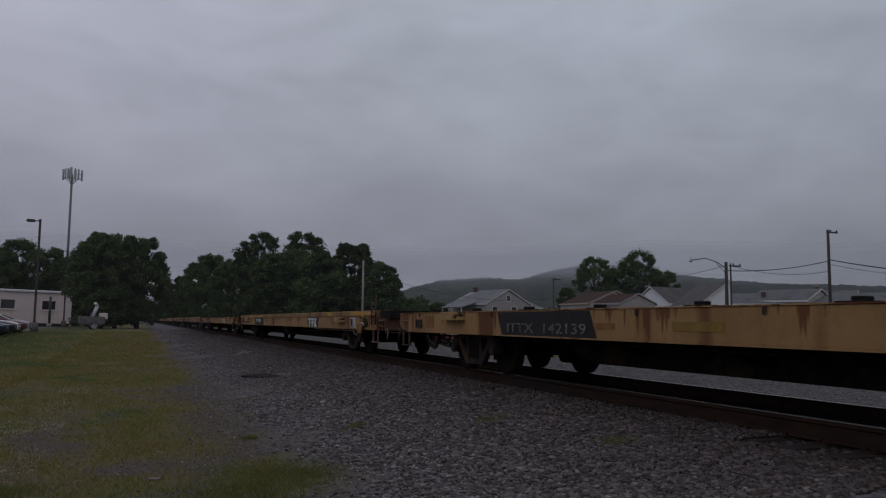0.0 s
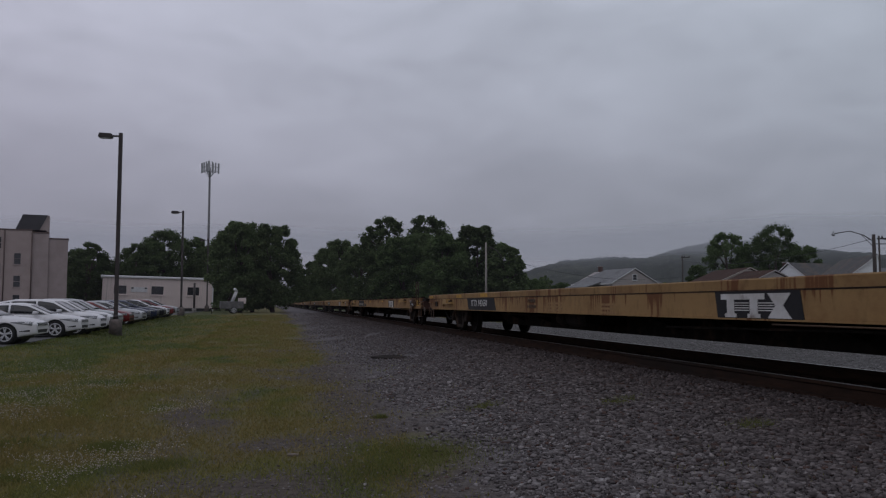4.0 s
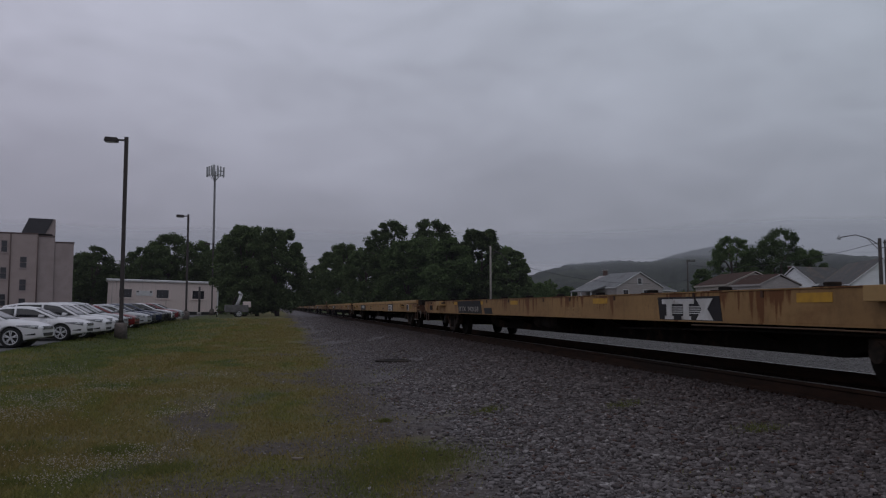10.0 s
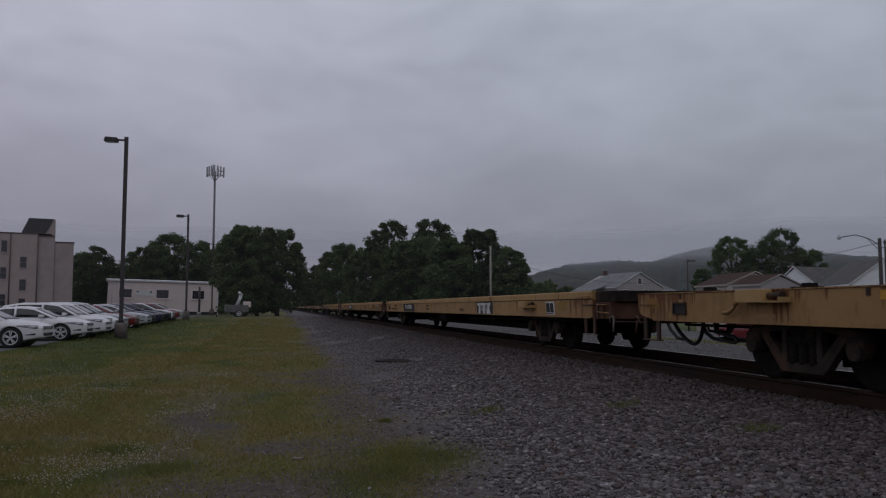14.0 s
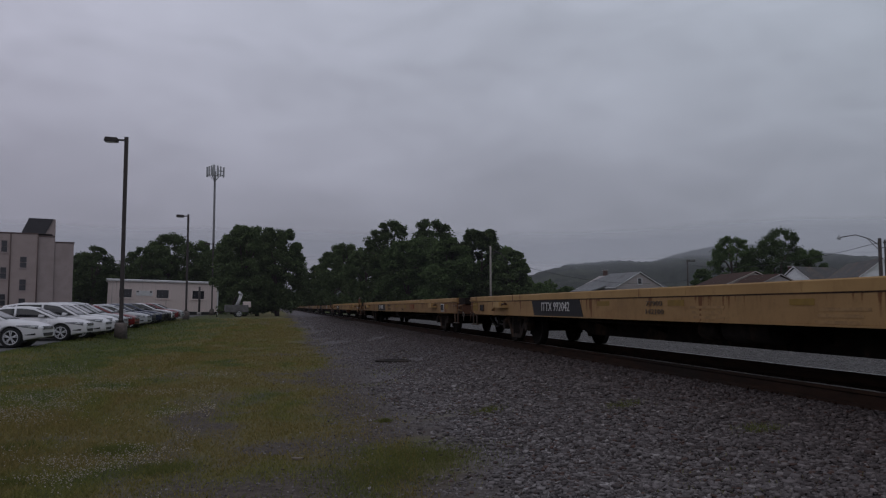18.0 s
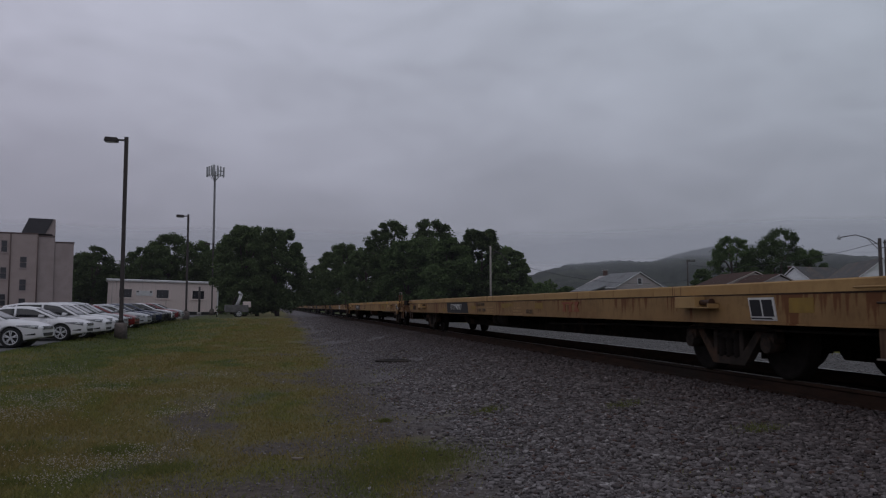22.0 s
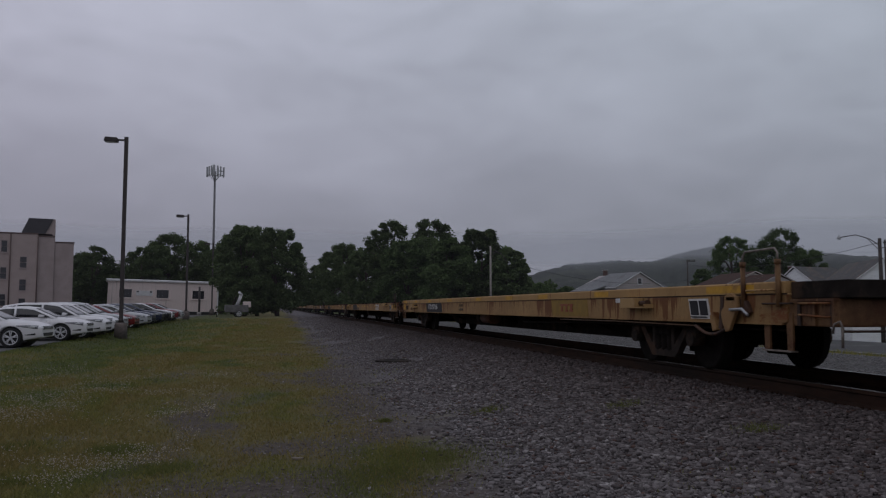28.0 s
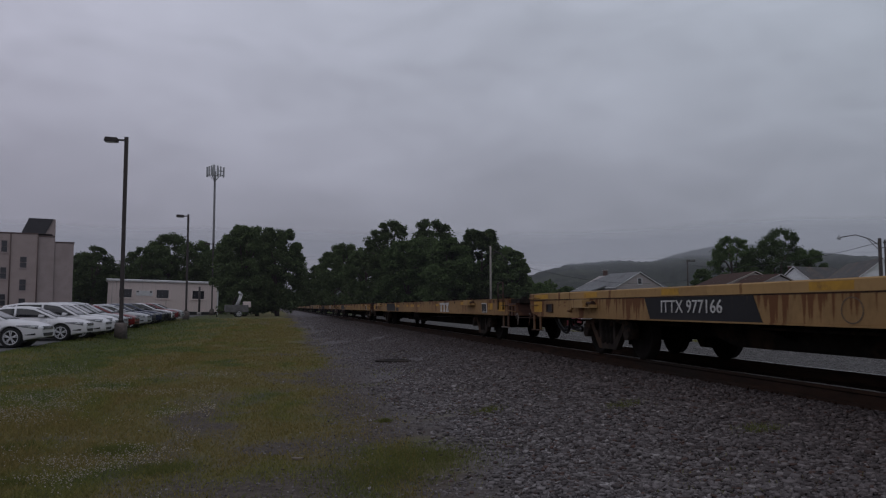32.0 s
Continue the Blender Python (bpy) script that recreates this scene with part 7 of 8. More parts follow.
def equipment():
    t = thing("wood_chipper", pose(-3.9, 84.0, 0.58, 0, 0, 10), "grey towed wood chipper with a pale discharge chute", "machine")
    bm = bmesh.new()
    box(bm, -1.3, 1.0, -0.6, 0.6, 0.5, 1.25, 0.06)
    part("body", bm, mat("grey_machine_paint", (0.13, 0.125, 0.125), (0.08, 0.077, 0.077), 3, 0.6), t)
    bm = bmesh.new()
    box(bm, 0.55, 1.25, -0.5, 0.5, 1.0, 1.6, 0.06)
    part("engine_hood", bm, M_TRAILER, t)
    bm = bmesh.new()
    rod(bm, (-0.1, 0, 1.2), (0.3, -0.2, 2.3), 0.18, 0.15, 10)
    rod(bm, (0.3, -0.2, 2.3), (0.05, -0.5, 2.55), 0.15, 0.13, 10)
    part("chute", bm, M_WFRAME, t, "pale discharge chute")
    bm = bmesh.new()
    rod(bm, (-0.5, 0, 1.2), (-0.2, -0.1, 2.1), 0.10, 0.10, 8)
    part("muffler", bm, M_GRIMY, t)
    ty, rm, bd = wheel_meshes()
    for s in (-1, 1):
        w = part("wheel", ty, None, t, m=pose(0.0, s * 0.72, 0.335, 0, 0, 90 * s))
        part("rim", rm, None, w)
    bm = bmesh.new()
    pipe(bm, [(-1.3, 0, 0.55), (-2.3, 0, 0.5)], 0.05)
    pipe(bm, [(-2.1, 0, 0.5), (-2.1, 0, 0.0)], 0.04)
    part("drawbar", bm, M_GRIMY, t)


equipment()


def house(x, y, rz, w, l, eave, ridge, wall_m, roof_m, label, windows=(), chimney=None, hip=0.0, porch=False, z=-1.65, over=0.12, half=False):
    """Gable end faces local -y at y = 0; the ridge runs to +y."""
    t = thing("house", pose(x, y, z, 0, 0, rz), label, "house", "houses across the street")
    e, r = eave - z, ridge - z
    trim = wall_m if roof_m == M_SHINGLE_BROWN else M_WFRAME
    bm = bmesh.new()
    prism(bm, [(-w / 2, 0), (0, 0), (0, r - 0.05), (-w / 2, e)] if half else [(-w / 2, 0), (w / 2, 0), (w / 2, e), (0, r - 0.12), (-w / 2, e)], 0, l, "y")
    part("wall", bm, wall_m, t)
    # clapboard shadow lines on the two sides that show
    bm = bmesh.new()
    k = 0.22
    while k < e - 0.1:
        box(bm, -w / 2 - 0.012, -w / 2 + 0.01, 0.05, l - 0.05, k, k + 0.012)
        box(bm, -w / 2 + 0.05, 0 if half else w / 2 - 0.05, -0.012, 0.01, k, k + 0.012)
        k += 0.2
    o = part("clapboard", bm, wall_m, t)
    o["kind"] = "stuff"
    slope = (r - e) / (w / 2)
    for s in ((-1,) if half else (-1, 1)):
        bm = bmesh.new()
        a, b = (0.0, r), (s * (w / 2 + over), e - slope * over)
        hy = l - hip
        vs = [(a[0], -over, a[1]), (b[0], -over, b[1]), (b[0], l + over, b[1]), (a[0], hy + (over if not hip else 0), a[1])]
        up = [bm.verts.new((p[0], p[1], p[2] + 0.10)) for p in vs]
        dn = [bm.verts.new((p[0], p[1], p[2] - 0.02)) for p in vs]
        bm.faces.new(up), bm.faces.new(dn[::-1])
        for i in range(4):
            bm.faces.new((dn[i], dn[(i + 1) % 4], up[(i + 1) % 4], up[i]))
        bmesh.ops.recalc_face_normals(bm, faces=bm.faces[:])
        part("roof", bm, roof_m, t)
        # barge board along the gable, fascia along the eave
        bm = bmesh.new()
        prism(bm, [(a[0], a[1] + 0.105), (b[0], b[1] + 0.105), (b[0], b[1] + 0.0), (a[0], a[1] - 0.01)], -over - 0.04, -over - 0.002, "y")
        part("barge_board", bm, trim, t)
        bm = bmesh.new()
        x0, x1 = sorted((b[0], b[0] + s * 0.06))
        box(bm, x0, x1, -over, l + over, b[1] - 0.10, b[1] + 0.08)
        part("gutter", bm, trim, t)
    if hip:
        bm = bmesh.new()
        zz = e - slope * over
        vs = [bm.verts.new(p) for p in ((0, l - hip, r + 0.1), (w / 2 + over, l + over, zz + 0.1), (-w / 2 - over, l + over, zz + 0.1))]
        bm.faces.new(vs)
        bm.faces.new([bm.verts.new((v.co.x, v.co.y, v.co.z - 0.08)) for v in vs][::-1])
        part("roof", bm, roof_m, t)
    for cx, z0, z1, ww in windows:
        window(t, cx, z0 - z, z1 - z, ww, 0.0)
    for k, yy in enumerate((l * 0.3, l * 0.68)):
        wn = window(t, 0, e * 0.40, e * 0.80, 0.9, 0.0)
        wn.matrix_basis = pose(-w / 2, yy, 0, 0, 0, -90)
    if chimney:
        cx, cy, ch = chimney
        bm = bmesh.new()
        box(bm, cx - 0.22, cx + 0.22, cy - 0.22, cy + 0.22, r - 1.6, r + ch, 0.02)
        c = part("chimney", bm, M_BRICK, t)
        bm = bmesh.new()
        box(bm, cx - 0.27, cx + 0.27, cy - 0.27, cy + 0.27, r + ch, r + ch + 0.1, 0.02)
        part("chimney_cap", bm, M_CONCRETE, c)
    if porch:
        bm = bmesh.new()
        prism(bm, [(-w / 2 - 0.02, e + 0.25), (-w / 2 - 2.3, e - 0.45), (-w / 2 - 2.3, e - 0.57), (-w / 2 - 0.02, e + 0.1)], l * 0.25, l * 0.8, "y")
        part("porch_roof", bm, roof_m, t)
        for yy in (l * 0.27, l * 0.52, l * 0.78):
            bm = bmesh.new()
            box(bm, -w / 2 - 2.2, -w / 2 - 2.08, yy - 0.06, yy + 0.06, 0, e - 0.5)
            part("porch_post", bm, M_WFRAME, t)
    return t


house(43.9, 89.7, 11, 6.9, 8.7, 4.07, 5.88, M_SIDING_GREY, M_SHINGLE_PALE, "small grey sided house with a pale shingle roof", ((0.0, 4.5, 5.15, 0.55), (-2.1, 2.6, 3.7, 0.75), (0.9, 2.6, 3.7, 0.75)), (0.2, 7.6, 0.55), hip=2.5, porch=True)
house(48.8, 73.1, -7, 6.1, 8.1, 3.96, 5.26, M_SIDING_TAN, M_SHINGLE_BROWN, "low tan house with a brown shingle roof", ((-0.8, 2.7, 3.6, 0.8),))
house(44.9, 63.5, 9, 4.6, 3.6, 3.66, 4.55, M_SIDING_GREY, M_SHINGLE_BROWN, "low grey garage with a brown shingle roof", ())
house(52.6, 72.0, -77, 5.0, 6.0, 3.95, 5.74, M_SIDING_WHITE, M_SHINGLE_DARK, "white sided house wing with a grey roof", (), (-0.9, 0.6, 0.1))
house(49.6, 56.2, -22, 5.4, 9.3, 3.54, 5.62, M_SIDING_WHITE, M_SHINGLE_DARK, "white sided house under a big dark grey roof", (), half=True)
house(62.8, 58.5, 21, 6.3, 6.0, 4.14, 5.28, M_SIDING_TAN, M_SHINGLE_GREY, "tan house gable with a grey shingle roof", ((0.0, 2.9, 3.9, 0.9),))
house(68.2, 55.6, 43, 8.5, 14.5, 3.8, 4.95, M_SIDING_TAN, M_SHINGLE_GREY, "long tan house with a wide grey shingle roof", (), (-2.2, 11.0, 0.1))
house(74.0, 64.0, 43, 7.5, 9.0, 4.0, 5.6, M_SIDING_GREY, M_SHINGLE_GREY, "grey house with a grey shingle roof", (), (-0.5, 4.0, 0.5))
house(44.5, 96.0, -50, 6.5, 10.0, 3.9, 5.2, M_SIDING_GREY, M_SHINGLE_GREY, "grey roofed house standing behind the others", ())

BASES = {s: build_flat_car(s) for s in ("rail", "plain")}
# order k along the train, style, number, emblem kind, height of the corner handrail
TRAIN = [(-4, "plain", "", 1, 0), (-3, "plain", "ITTX  142139", 1, 0), (-2, "rail", "ITTX 942630", 1, 0.33), (-1, "plain", "ITTX  942133", 2, 0.60),
         (0, "rail", "ITTX 992042", 2, 0), (1, "rail", "ITTX 942017", 0, 0), (2, "rail", "ITTX 977166", 0, 0.36), (3, "plain", "", 1, 0.4)]
TRAIN += [(k, "plain" if k % 3 else "rail", "", k % 2, 0.4 if k % 2 else 0) for k in range(4, 15)]
CARS = []
H = CAR_L / 2
used = set()
for k, style, number, emb, hand in TRAIN:
    m = pose(TRACK_X, YC0 + PITCH * k + SPEED * 19, RAIL_Z)
    if style in used:
        car = copy_thing(BASES[style], m)
    else:
        car = BASES[style]
        used.add(style)
    tagged(car, "long pale yellow railway flat car with a raised top rail, empty" if style == "rail" else "long rust-streaked yellow railway flat car with a bare deck")
    CARS.append((k, car, style, number, emb, hand))


def bars(car, y0, y1, z, n, h, material=None):
    """Small stencilled lines too worn to read."""
    for i in range(n):
        side_plate(car, "stencil_line", y0 - random.uniform(0, 0.1), y1 + random.uniform(0, 0.15), z - i * h * 1.9 - h / 2, z - i * h * 1.9 + h / 2, material or M_FADED, proud=0.004)


M_FADED = mat("faded_stencil", (0.215, 0.130, 0.056), (0.265, 0.160, 0.068), 14, 0.8, c3=(0.31, 0.19, 0.078), t3=0.5, scale3=6)


def ring_mark(car, y, z, material=None):
    """A worn oval stencil outline."""
    me = bmesh.new()
    n, r0, r1 = 28, 0.155, 0.140
    vs = []
    for i in range(n):
        a = 2 * math.pi * i / n
        vs.append([me.verts.new((-HALF_W - 0.005, y + r * 1.0 * math.cos(a), z + r * 0.86 * math.sin(a))) for r in (r0, r1)])
    for i in range(n):
        j = (i + 1) % n
        me.faces.new((vs[i][0], vs[j][0], vs[j][1], vs[i][1]))
    part("ring_stencil", me, material or M_FADED, car)


SILLS = {-4: M_YELLOW_BANDS, -3: M_YELLOW_BANDS, -2: M_YELLOW_RUNS, -1: M_YELLOW_OLD, 0: M_YELLOW, 1: M_YELLOW_DUSK, 2: M_YELLOW_RUNS, 3: M_YELLOW_OLD}
for k, car, style, number, emb, hand in CARS:
    if k == -3:
        # this car has lost its hook
        bpy.data.objects.remove([o for o in car.children if o.name.startswith("rope_hook")][0])
    for o in car.children:
        if o.name.startswith(("side_sill", "top_rail", "rope_hook", "deck_edge")):
            rail_m = M_CREAM_RUST if k == -2 or k > 3 else M_CREAM
            o.material_slots[0].link = "OBJECT"
            o.material_slots[0].material = rail_m if o.name.startswith("top_rail") else SILLS.get(k, (M_YELLOW_OLD, M_YELLOW_RUNS, M_YELLOW_DUSK)[k % 3])
        if o.name.startswith("air_reservoir") and k == 2:
            o.material_slots[0].link = "OBJECT"
            o.material_slots[0].material = M_PLATFORM
        if k == 2 and o.name.startswith(("end_platform", "sill_step")):
            for q in ((o,) if o.name.startswith("end") else o.children):
                q.material_slots[0].link = "OBJECT"
                q.material_slots[0].material = M_TAN
                tagged(q, "tan end platform eaten by rust" if q is o else "rust-stained tan step hanger")
    old = style == "plain"
    top = DECK - 0.012 if old else 0.998
    a, b = (H - 5.02, H - 7.78) if k == -3 else (H - 5.4, H - 8.15) if old else (H - 7.3, H - 10.1) if k == 1 else (H - 5.45, H - 8.2)
    side_plate(car, "number_panel", a, b, 0.684, top, M_BLACKPAINT, "black number panel", slant=-0.17)
    if number:
        if k == -3:
            side_text(car, number, a - 1.53, 0.79, 0.20, mat("worn_grey_lettering", (0.22, 0.20, 0.175), (0.09, 0.08, 0.07), 8, 0.85, c3=(0.03, 0.028, 0.026), t3=0.56, scale3=9), 2.30)
        elif old:
            side_text(car, number, (a + b) / 2 - 0.02, 0.80, 0.19, M_OLDLETTER, 2.3)
        else:
            side_text(car, number, (a + b) / 2 + {1: 0.0, 0: -0.08}.get(k, 0.06), 0.86, 0.25, M_WHITEPAINT, 1.45 if k == 1 else 1.58)
    else:
        bars(car, a - 0.5, b + 0.5, 0.86, 1, 0.17, M_WHITEPAINT)
    if emb:
        if emb == 2:
            logo(car, -H + 8.10, 0.835, 0.285, True)
        elif k == -2:
            logo(car, -H + 8.2, 0.835, 0.285, True)
        else:
            logo(car, -H + 7.95, 0.86, 0.30, False)
    if k == 2:
        side_plate(car, "emblem_panel", -H + 8.2, -H + 6.35, 0.69, 0.998, M_MUSTARD, "dull mustard emblem panel", slant=-0.06)
        logo(car, -H + 7.35, 0.85, 0.15, False, M_REDLETTER)
        side_plate(car, "label_plate", -H + 5.1, -H + 4.82, 0.93, 1.0, M_WHITEPAINT, "small white label plate", proud=0.02)
    # reflective marks along the side
    marks = [(H - 0.28, H - 0.78, 0.76, 0.98), (H - 2.55, H - 3.0, 0.90, 0.99), (H - 9.0, H - 9.5, 0.88, 0.96), (H - 11.5, H - 11.95, 0.88, 0.96),
             (H - 14.2, H - 14.6, 0.88, 0.95), (-H + 9.35, -H + 8.9, 0.90, 0.97), (-H + 2.45, -H + 2.05, 0.80, 0.96)]
    if k == 1:
        marks = [m for m in marks if not H - 12 < m[0] < H - 8] + [(H - 6.7, H - 7.2, 0.72, 0.82), (H - 10.6, H - 11.1, 0.80, 0.90)]
    if k == -2:
        marks = [m for m in marks if not H - 4 < m[0] < H]
    if k in (-2, 2):
        rear = ((0.1, 0.68), (4.2, 4.8), (6.9, 7.6)) if k < 0 else ((0.3, 1.2), (3.1, 3.7), (6.0, 6.5), (9.2, 9.85), (12.9, 13.5), (15.8, 16.4), (18.2, 18.8))
        marks = [m for m in marks if not H - 19 < m[0] < H - 8] + [(H - p, H - q, 1.03, 1.12) for p, q in rear]
        marks += [(-H + 3.2, -H + 1.2, 1.03, 1.12) if k < 0 else (-H + 2.35, -H + 1.32, 1.03, 1.12), (-H + 6.0, -H + 5.4, 1.03, 1.12)]
        if k == 2:
            marks = [m for m in marks if m[2] != 0.80]
    if k < -2:
        marks = [(H - 1.62, H - 2.12, 0.76, 1.00), (H - 7.85, H - 8.35, 0.80, 0.88), (-H + 1.5, -H + 0.95, 0.76, 0.98)]
    elif old:
        marks += [(H - 4.95, H - 5.35, 0.93, 1.02), (H - 7.95, H - 8.6, 0.93, 1.02), (H - 12.6, H - 13.4, 0.86, 0.97), (-H + 5.6, -H + 4.6, 0.93, 1.02), (-H + 1.5, -H + 0.95, 0.76, 0.98)]
    if k == -1:
        marks = [(H - 0.32, H - 0.66, 0.84, 0.99), (H - 4.95, H - 5.35, 0.93, 1.02), (H - 7.95, H - 8.4, 0.93, 1.02), (H - 10.95, H - 11.5, 0.92, 1.01),
                 (H - 15.9, H - 16.5, 0.92, 1.01), (-H + 5.8, -H + 5.25, 0.91, 1.01), (-H + 1.5, -H + 0.95, 0.76, 0.98)]
    for y0, y1, z0, z1 in marks:
        side_plate(car, "reflector", y0, y1, z0, z1, M_OCHRE if k == -3 or (k == -1 and y0 > H - 1) else M_MUSTARD if k in (0, 1) else M_SIGNAL, "yellow reflective patch", proud=0.016 if z1 > 1.05 and not old else 0.005)
    if old and k > -3:
        side_plate(car, "repaint_patch", H - 8.5, H - 9.25, 0.686, 0.84, M_BLACKPAINT, "black repaint patch", slant=-0.12)
    if k > -3:
        ring_mark(car, {1: -0.82, 2: H - 9.8}.get(k, H - 10.1), 0.83, M_DARKLETTER if k == 2 else None)
    if k == 0:
        side_text(car, "77900", H - 11.1, 0.91, 0.105, M_DARKLETTER, 0.5)
        side_text(car, "142100", H - 11.1, 0.79, 0.105, M_DARKLETTER, 0.55)
        side_text(car, "PH 221", -H + 10.66, 0.78, 0.125, M_DARKLETTER, 0.46)
    elif k == 1:
        logo(car, -H + 8.9, 0.87, 0.19, False, M_REDLETTER)
        side_text(car, "PH 201", -2.27, 0.76, 0.13, M_DARKLETTER, 0.42)
        side_plate(car, "old_patch", -0.06, -0.60, 0.84, 0.95, M_MUSTARD, "dull mustard patch", proud=0.005)
        side_plate(car, "old_patch", -2.63, -3.13, 0.83, 0.95, M_MUSTARD, "dull mustard patch", proud=0.005)
        side_text(car, "LD LMT 142100", H - 11.65, 0.93, 0.12, M_DARKLETTER, 0.85)
        side_text(car, "LT WT   77900", H - 11.75, 0.78, 0.12, M_DARKLETTER, 0.85)
    elif k == 2:
        side_text(car, "77700", H - 11.1, 0.91, 0.105, M_DARKLETTER, 0.5)
        side_text(car, "142300", H - 11.1, 0.79, 0.105, M_DARKLETTER, 0.55)
    elif k == -2:
        side_text(car, "77800", H - 11.1, 0.91, 0.105, M_DARKLETTER, 0.5)
        side_text(car, "142200", H - 11.1, 0.79, 0.105, M_DARKLETTER, 0.55)
    elif k > 2:
        bars(car, H - 10.7, H - 11.5, 0.91, 2, 0.07)
    if k == -3:
        side_plate(car, "old_patch", H - 9.45, H - 10.25, 0.80, 0.90, M_MUSTARD, "dull mustard patch")
        side_plate(car, "old_patch", H - 12.2, H - 12.9, 0.84, 0.97, M_MUSTARD, "dull mustard patch")
    elif k != -1:
        bars(car, H - 12.1, H - 13.0, 0.86, 3, 0.035)
    bars(car, H - 3.0, H - 3.4, 0.76, 1, 0.04)
    bars(car, -H + 12.6, -H + 11.8, 0.84, 3, 0.035)
    # inspection label board by the front truck
    c = -H + 2.885 + {-2: 0.15, -1: -0.14, 0: 0.07, 1: 0.07, 2: -0.31}.get(k, 0.0)
    lb = side_plate(car, "label_board", c + 0.24, c - 0.24, 0.71, 0.97, M_WHITEPAINT, "white edged inspection label", slant=-0.06, proud=0.010)
    for y0, y1, z0, z1 in ((0.21, 0.01, 0.755, 0.945), (-0.02, -0.21, 0.755, 0.945), (0.20, -0.20, 0.722, 0.74)):
        side_plate(lb, "label_field", c + y0, c + y1, z0, z1, mat("pale_faded_print", (0.40, 0.41, 0.43), (0.24, 0.25, 0.27), 9, 0.7) if k == -2 and y0 < 0 else M_BLACKPAINT, proud=0.014, slant=-0.045)
    if k in (-3, -2, -1, 2):
        hand_brake(car, -H + 1.88 + {-1: 0.1, 2: -0.18}.get(k, 0.0), M_YELLOW_OLD if k != -1 else M_STEP)
    if hand:
        zt = (DECK if old else 1.145) + hand
        bm = bmesh.new()
        x = -HALF_W - 0.035
        ya, yb = {-2: (1.14, 0.78), 2: (1.50, 0.84)}.get(k, (1.42, 0.98))
        if k == 2:
            # a thin hoop set in two stout sockets
            for yy in (ya, yb):
                bm = bmesh.new()
                pipe(bm, [(x, -H + yy, 0.86), (x, -H + yy, 1.37)], 0.030, 10)
                rod(bm, (x, -H + yy, 1.33), (x, -H + yy, 1.39), 0.037, seg=10)
                part("rail_socket", bm, M_TAN, car, "tan rust-stained handrail socket")
            bm = bmesh.new()
            pipe(bm, [(x, -H + ya, 1.37), (x, -H + ya, zt - 0.05), (x, -H + ya - 0.05, zt), (x, -H + yb + 0.05, zt + 0.01), (x, -H + yb, zt - 0.04), (x, -H + yb, 1.37)], 0.013, 8)
            part("corner_handrail", bm, M_WORN, car, "thin bent tube corner handrail")
            continue
        r = 0.018
        pts = [(x, -H + ya, 0.80), (x, -H + ya, zt), (x, -H + yb, zt + 0.02), (x, -H + yb, 0.80)]
        pipe(bm, pts[:2], r, 8)
        pipe(bm, pts[2:], r, 8)
        pipe(bm, pts[1:3], 0.016, 8)
        pipe(bm, [(x, -H + ya, zt - 0.30), (x, -H + yb, zt - 0.29)], 0.014)
        part("corner_handrail", bm, M_RUST if old else M_STEP, car, "bent tube corner handrail")


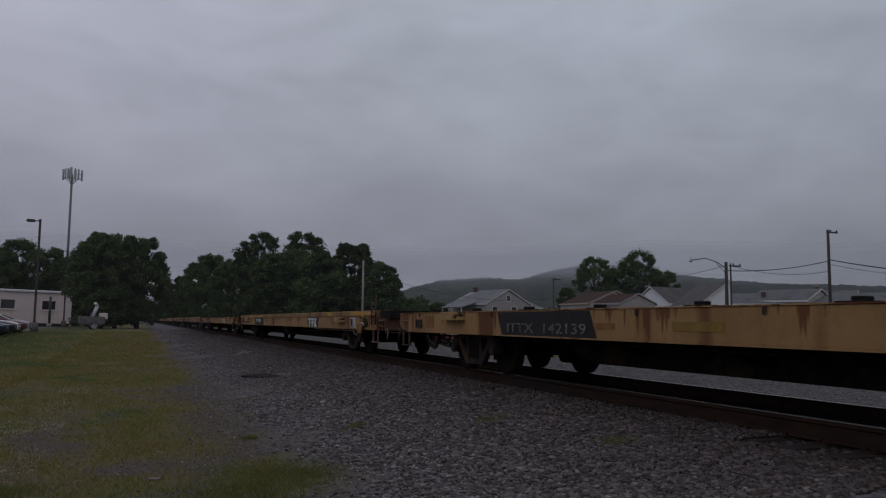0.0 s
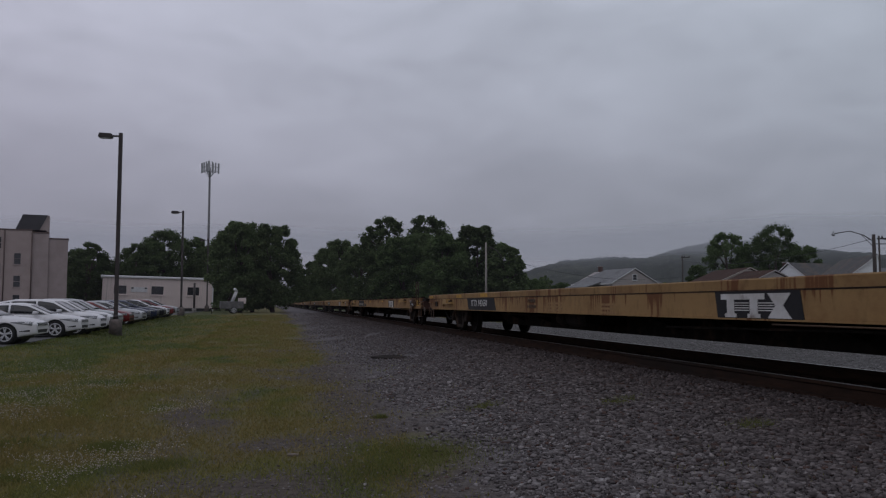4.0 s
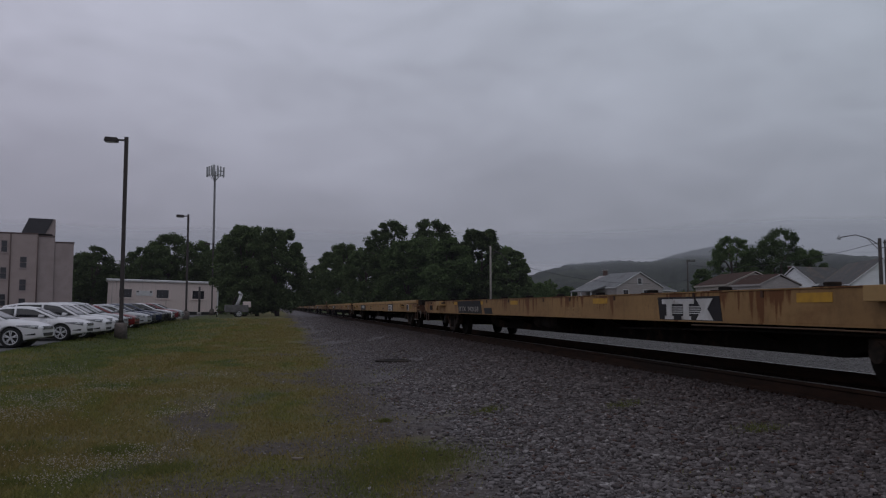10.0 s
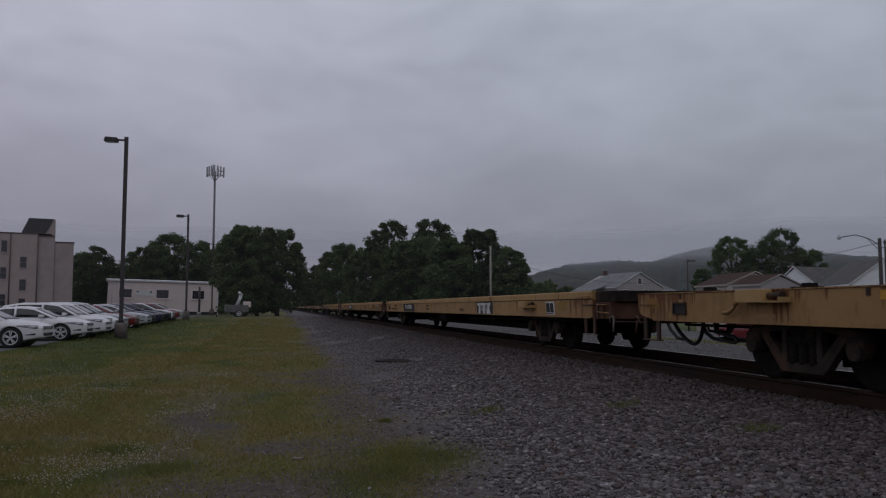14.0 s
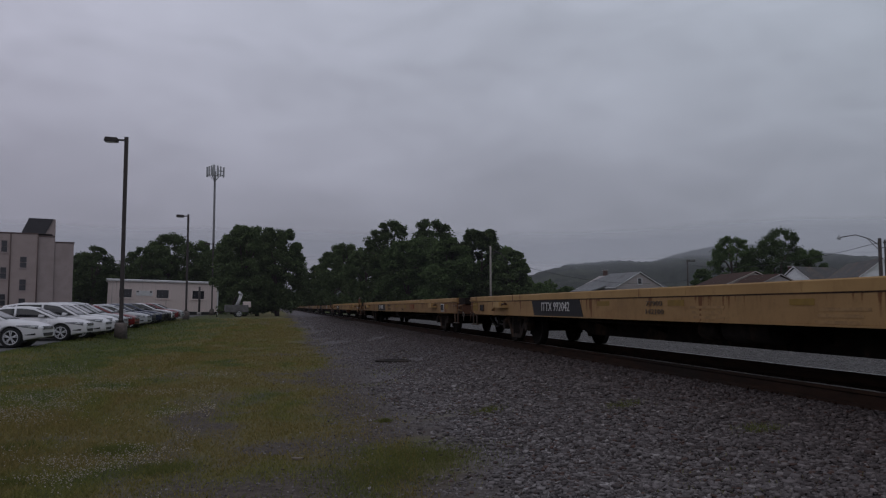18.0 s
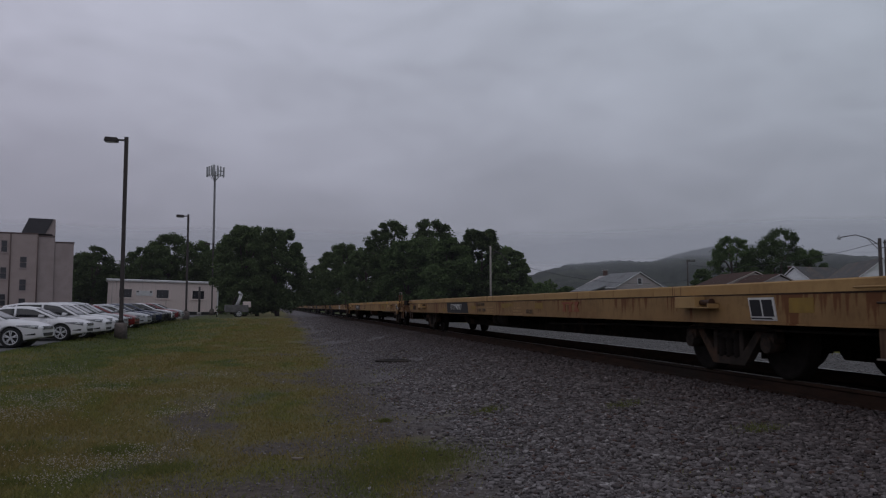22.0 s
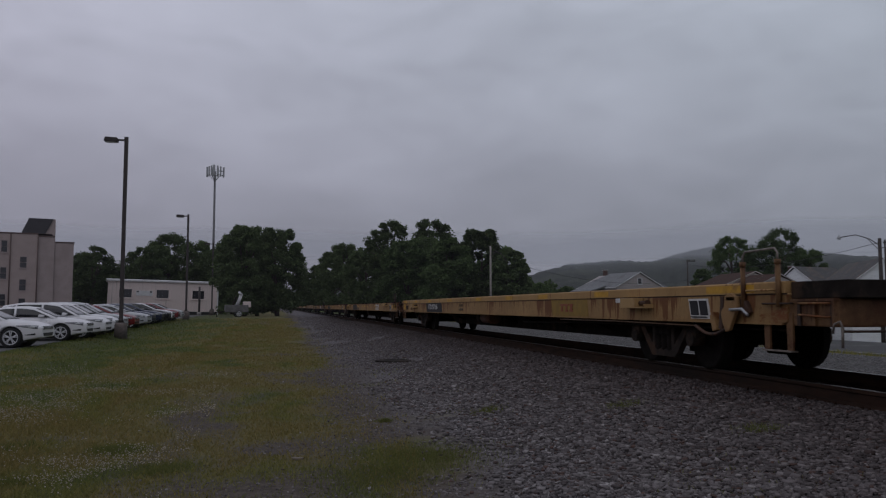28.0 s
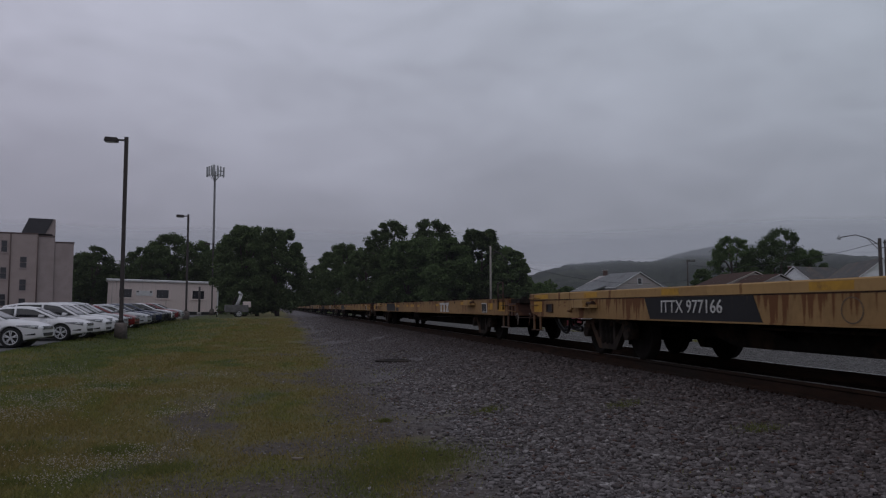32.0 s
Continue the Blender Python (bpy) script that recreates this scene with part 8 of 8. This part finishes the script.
# a small dark bird that crosses the sky
FLIGHT = [(0, -78.67, -67.37, 10.58), (5, -43.16, -25.39, 9.31), (9.5, -11.20, 12.39, 8.17), (10.3, -5.50, 19.11, 7.84), (10.5, -4.01, 20.79, 7.86), (11, -0.54, 24.98, 8.26), (11.5, 2.82, 29.18, 8.00), (12, 6.42, 33.38, 7.13), (12.3, 8.66, 35.90, 6.98), (12.6, 11.03, 38.42, 7.12), (12.9, 13.23, 40.94, 7.46), (13.5, 16.99, 45.97, 7.50), (16, 34.97, 66.96, 6.20), (22, 77.58, 117.34, 5.00), (32, 148.61, 201.30, 5.00)]


def build_bird():
    """Beak towards local +y."""
    m = mat("dark_plumage", (0.022, 0.021, 0.022), (0.013, 0.012, 0.013), 30, 0.8)
    t = thing("bird", pose(*FLIGHT[0][1:]), "small dark bird flying with pointed wings", "bird")
    bm = bmesh.new()
    lathe(bm, [(0.004, -0.085), (0.018, -0.06), (0.028, -0.01), (0.027, 0.03), (0.018, 0.055), (0.020, 0.070), (0.014, 0.088), (0.003, 0.105)], seg=12)
    bm.transform(Matrix.Rotation(radians(-90), 4, "X"))
    part("body", bm, m, t)
    bm = bmesh.new()
    prism(bm, [(-0.010, -0.07), (0.010, -0.07), (0.030, -0.15), (0.0, -0.135), (-0.030, -0.15)], -0.003, 0.003, "z")
    part("tail", bm, m, t)
    wings = []
    for s in (-1, 1):
        bm = bmesh.new()
        q = [(0.01, 0.045), (0.07, 0.055), (0.18, -0.035), (0.08, -0.015), (0.01, -0.03)]
        prism(bm, [(s * a, b) for a, b in (q if s > 0 else q[::-1])], -0.004, 0.004, "z")
        wings.append((s, part("wing", bm, m, t)))
    return t, wings


BIRD, WINGS = build_bird()


def motions():
    step = 4 / FPS
    n = int(32.0 / step) + 1
    for k, car, *_ in CARS:
        walk(car, [(t, pose(TRACK_X, YC0 + PITCH * k - SPEED * (t - 19), RAIL_Z)) for t in (0.0, 32.0)])
        if k < 8:
            for o in car.children_recursive:
                if o.name.startswith("wheelset"):
                    y = o.location.y
                    walk(o, [(i * step, pose(0, y, WHEEL_R) @ Matrix.Rotation(SPEED * i * step / WHEEL_R, 4, "X")) for i in range(n + 1)])
    heading = -math.degrees(math.atan2(7.1, 8.4))
    walk(BIRD, [(t, pose(x, y, z, 0, 0, heading)) for t, x, y, z in FLIGHT])
    for s, w in WINGS:
        walk(w, [(i * 0.1, pose(0, 0, 0.008, 0, -s * (12 + 34 * math.sin(i * 1.7)), 0)) for i in range(321)])


motions()
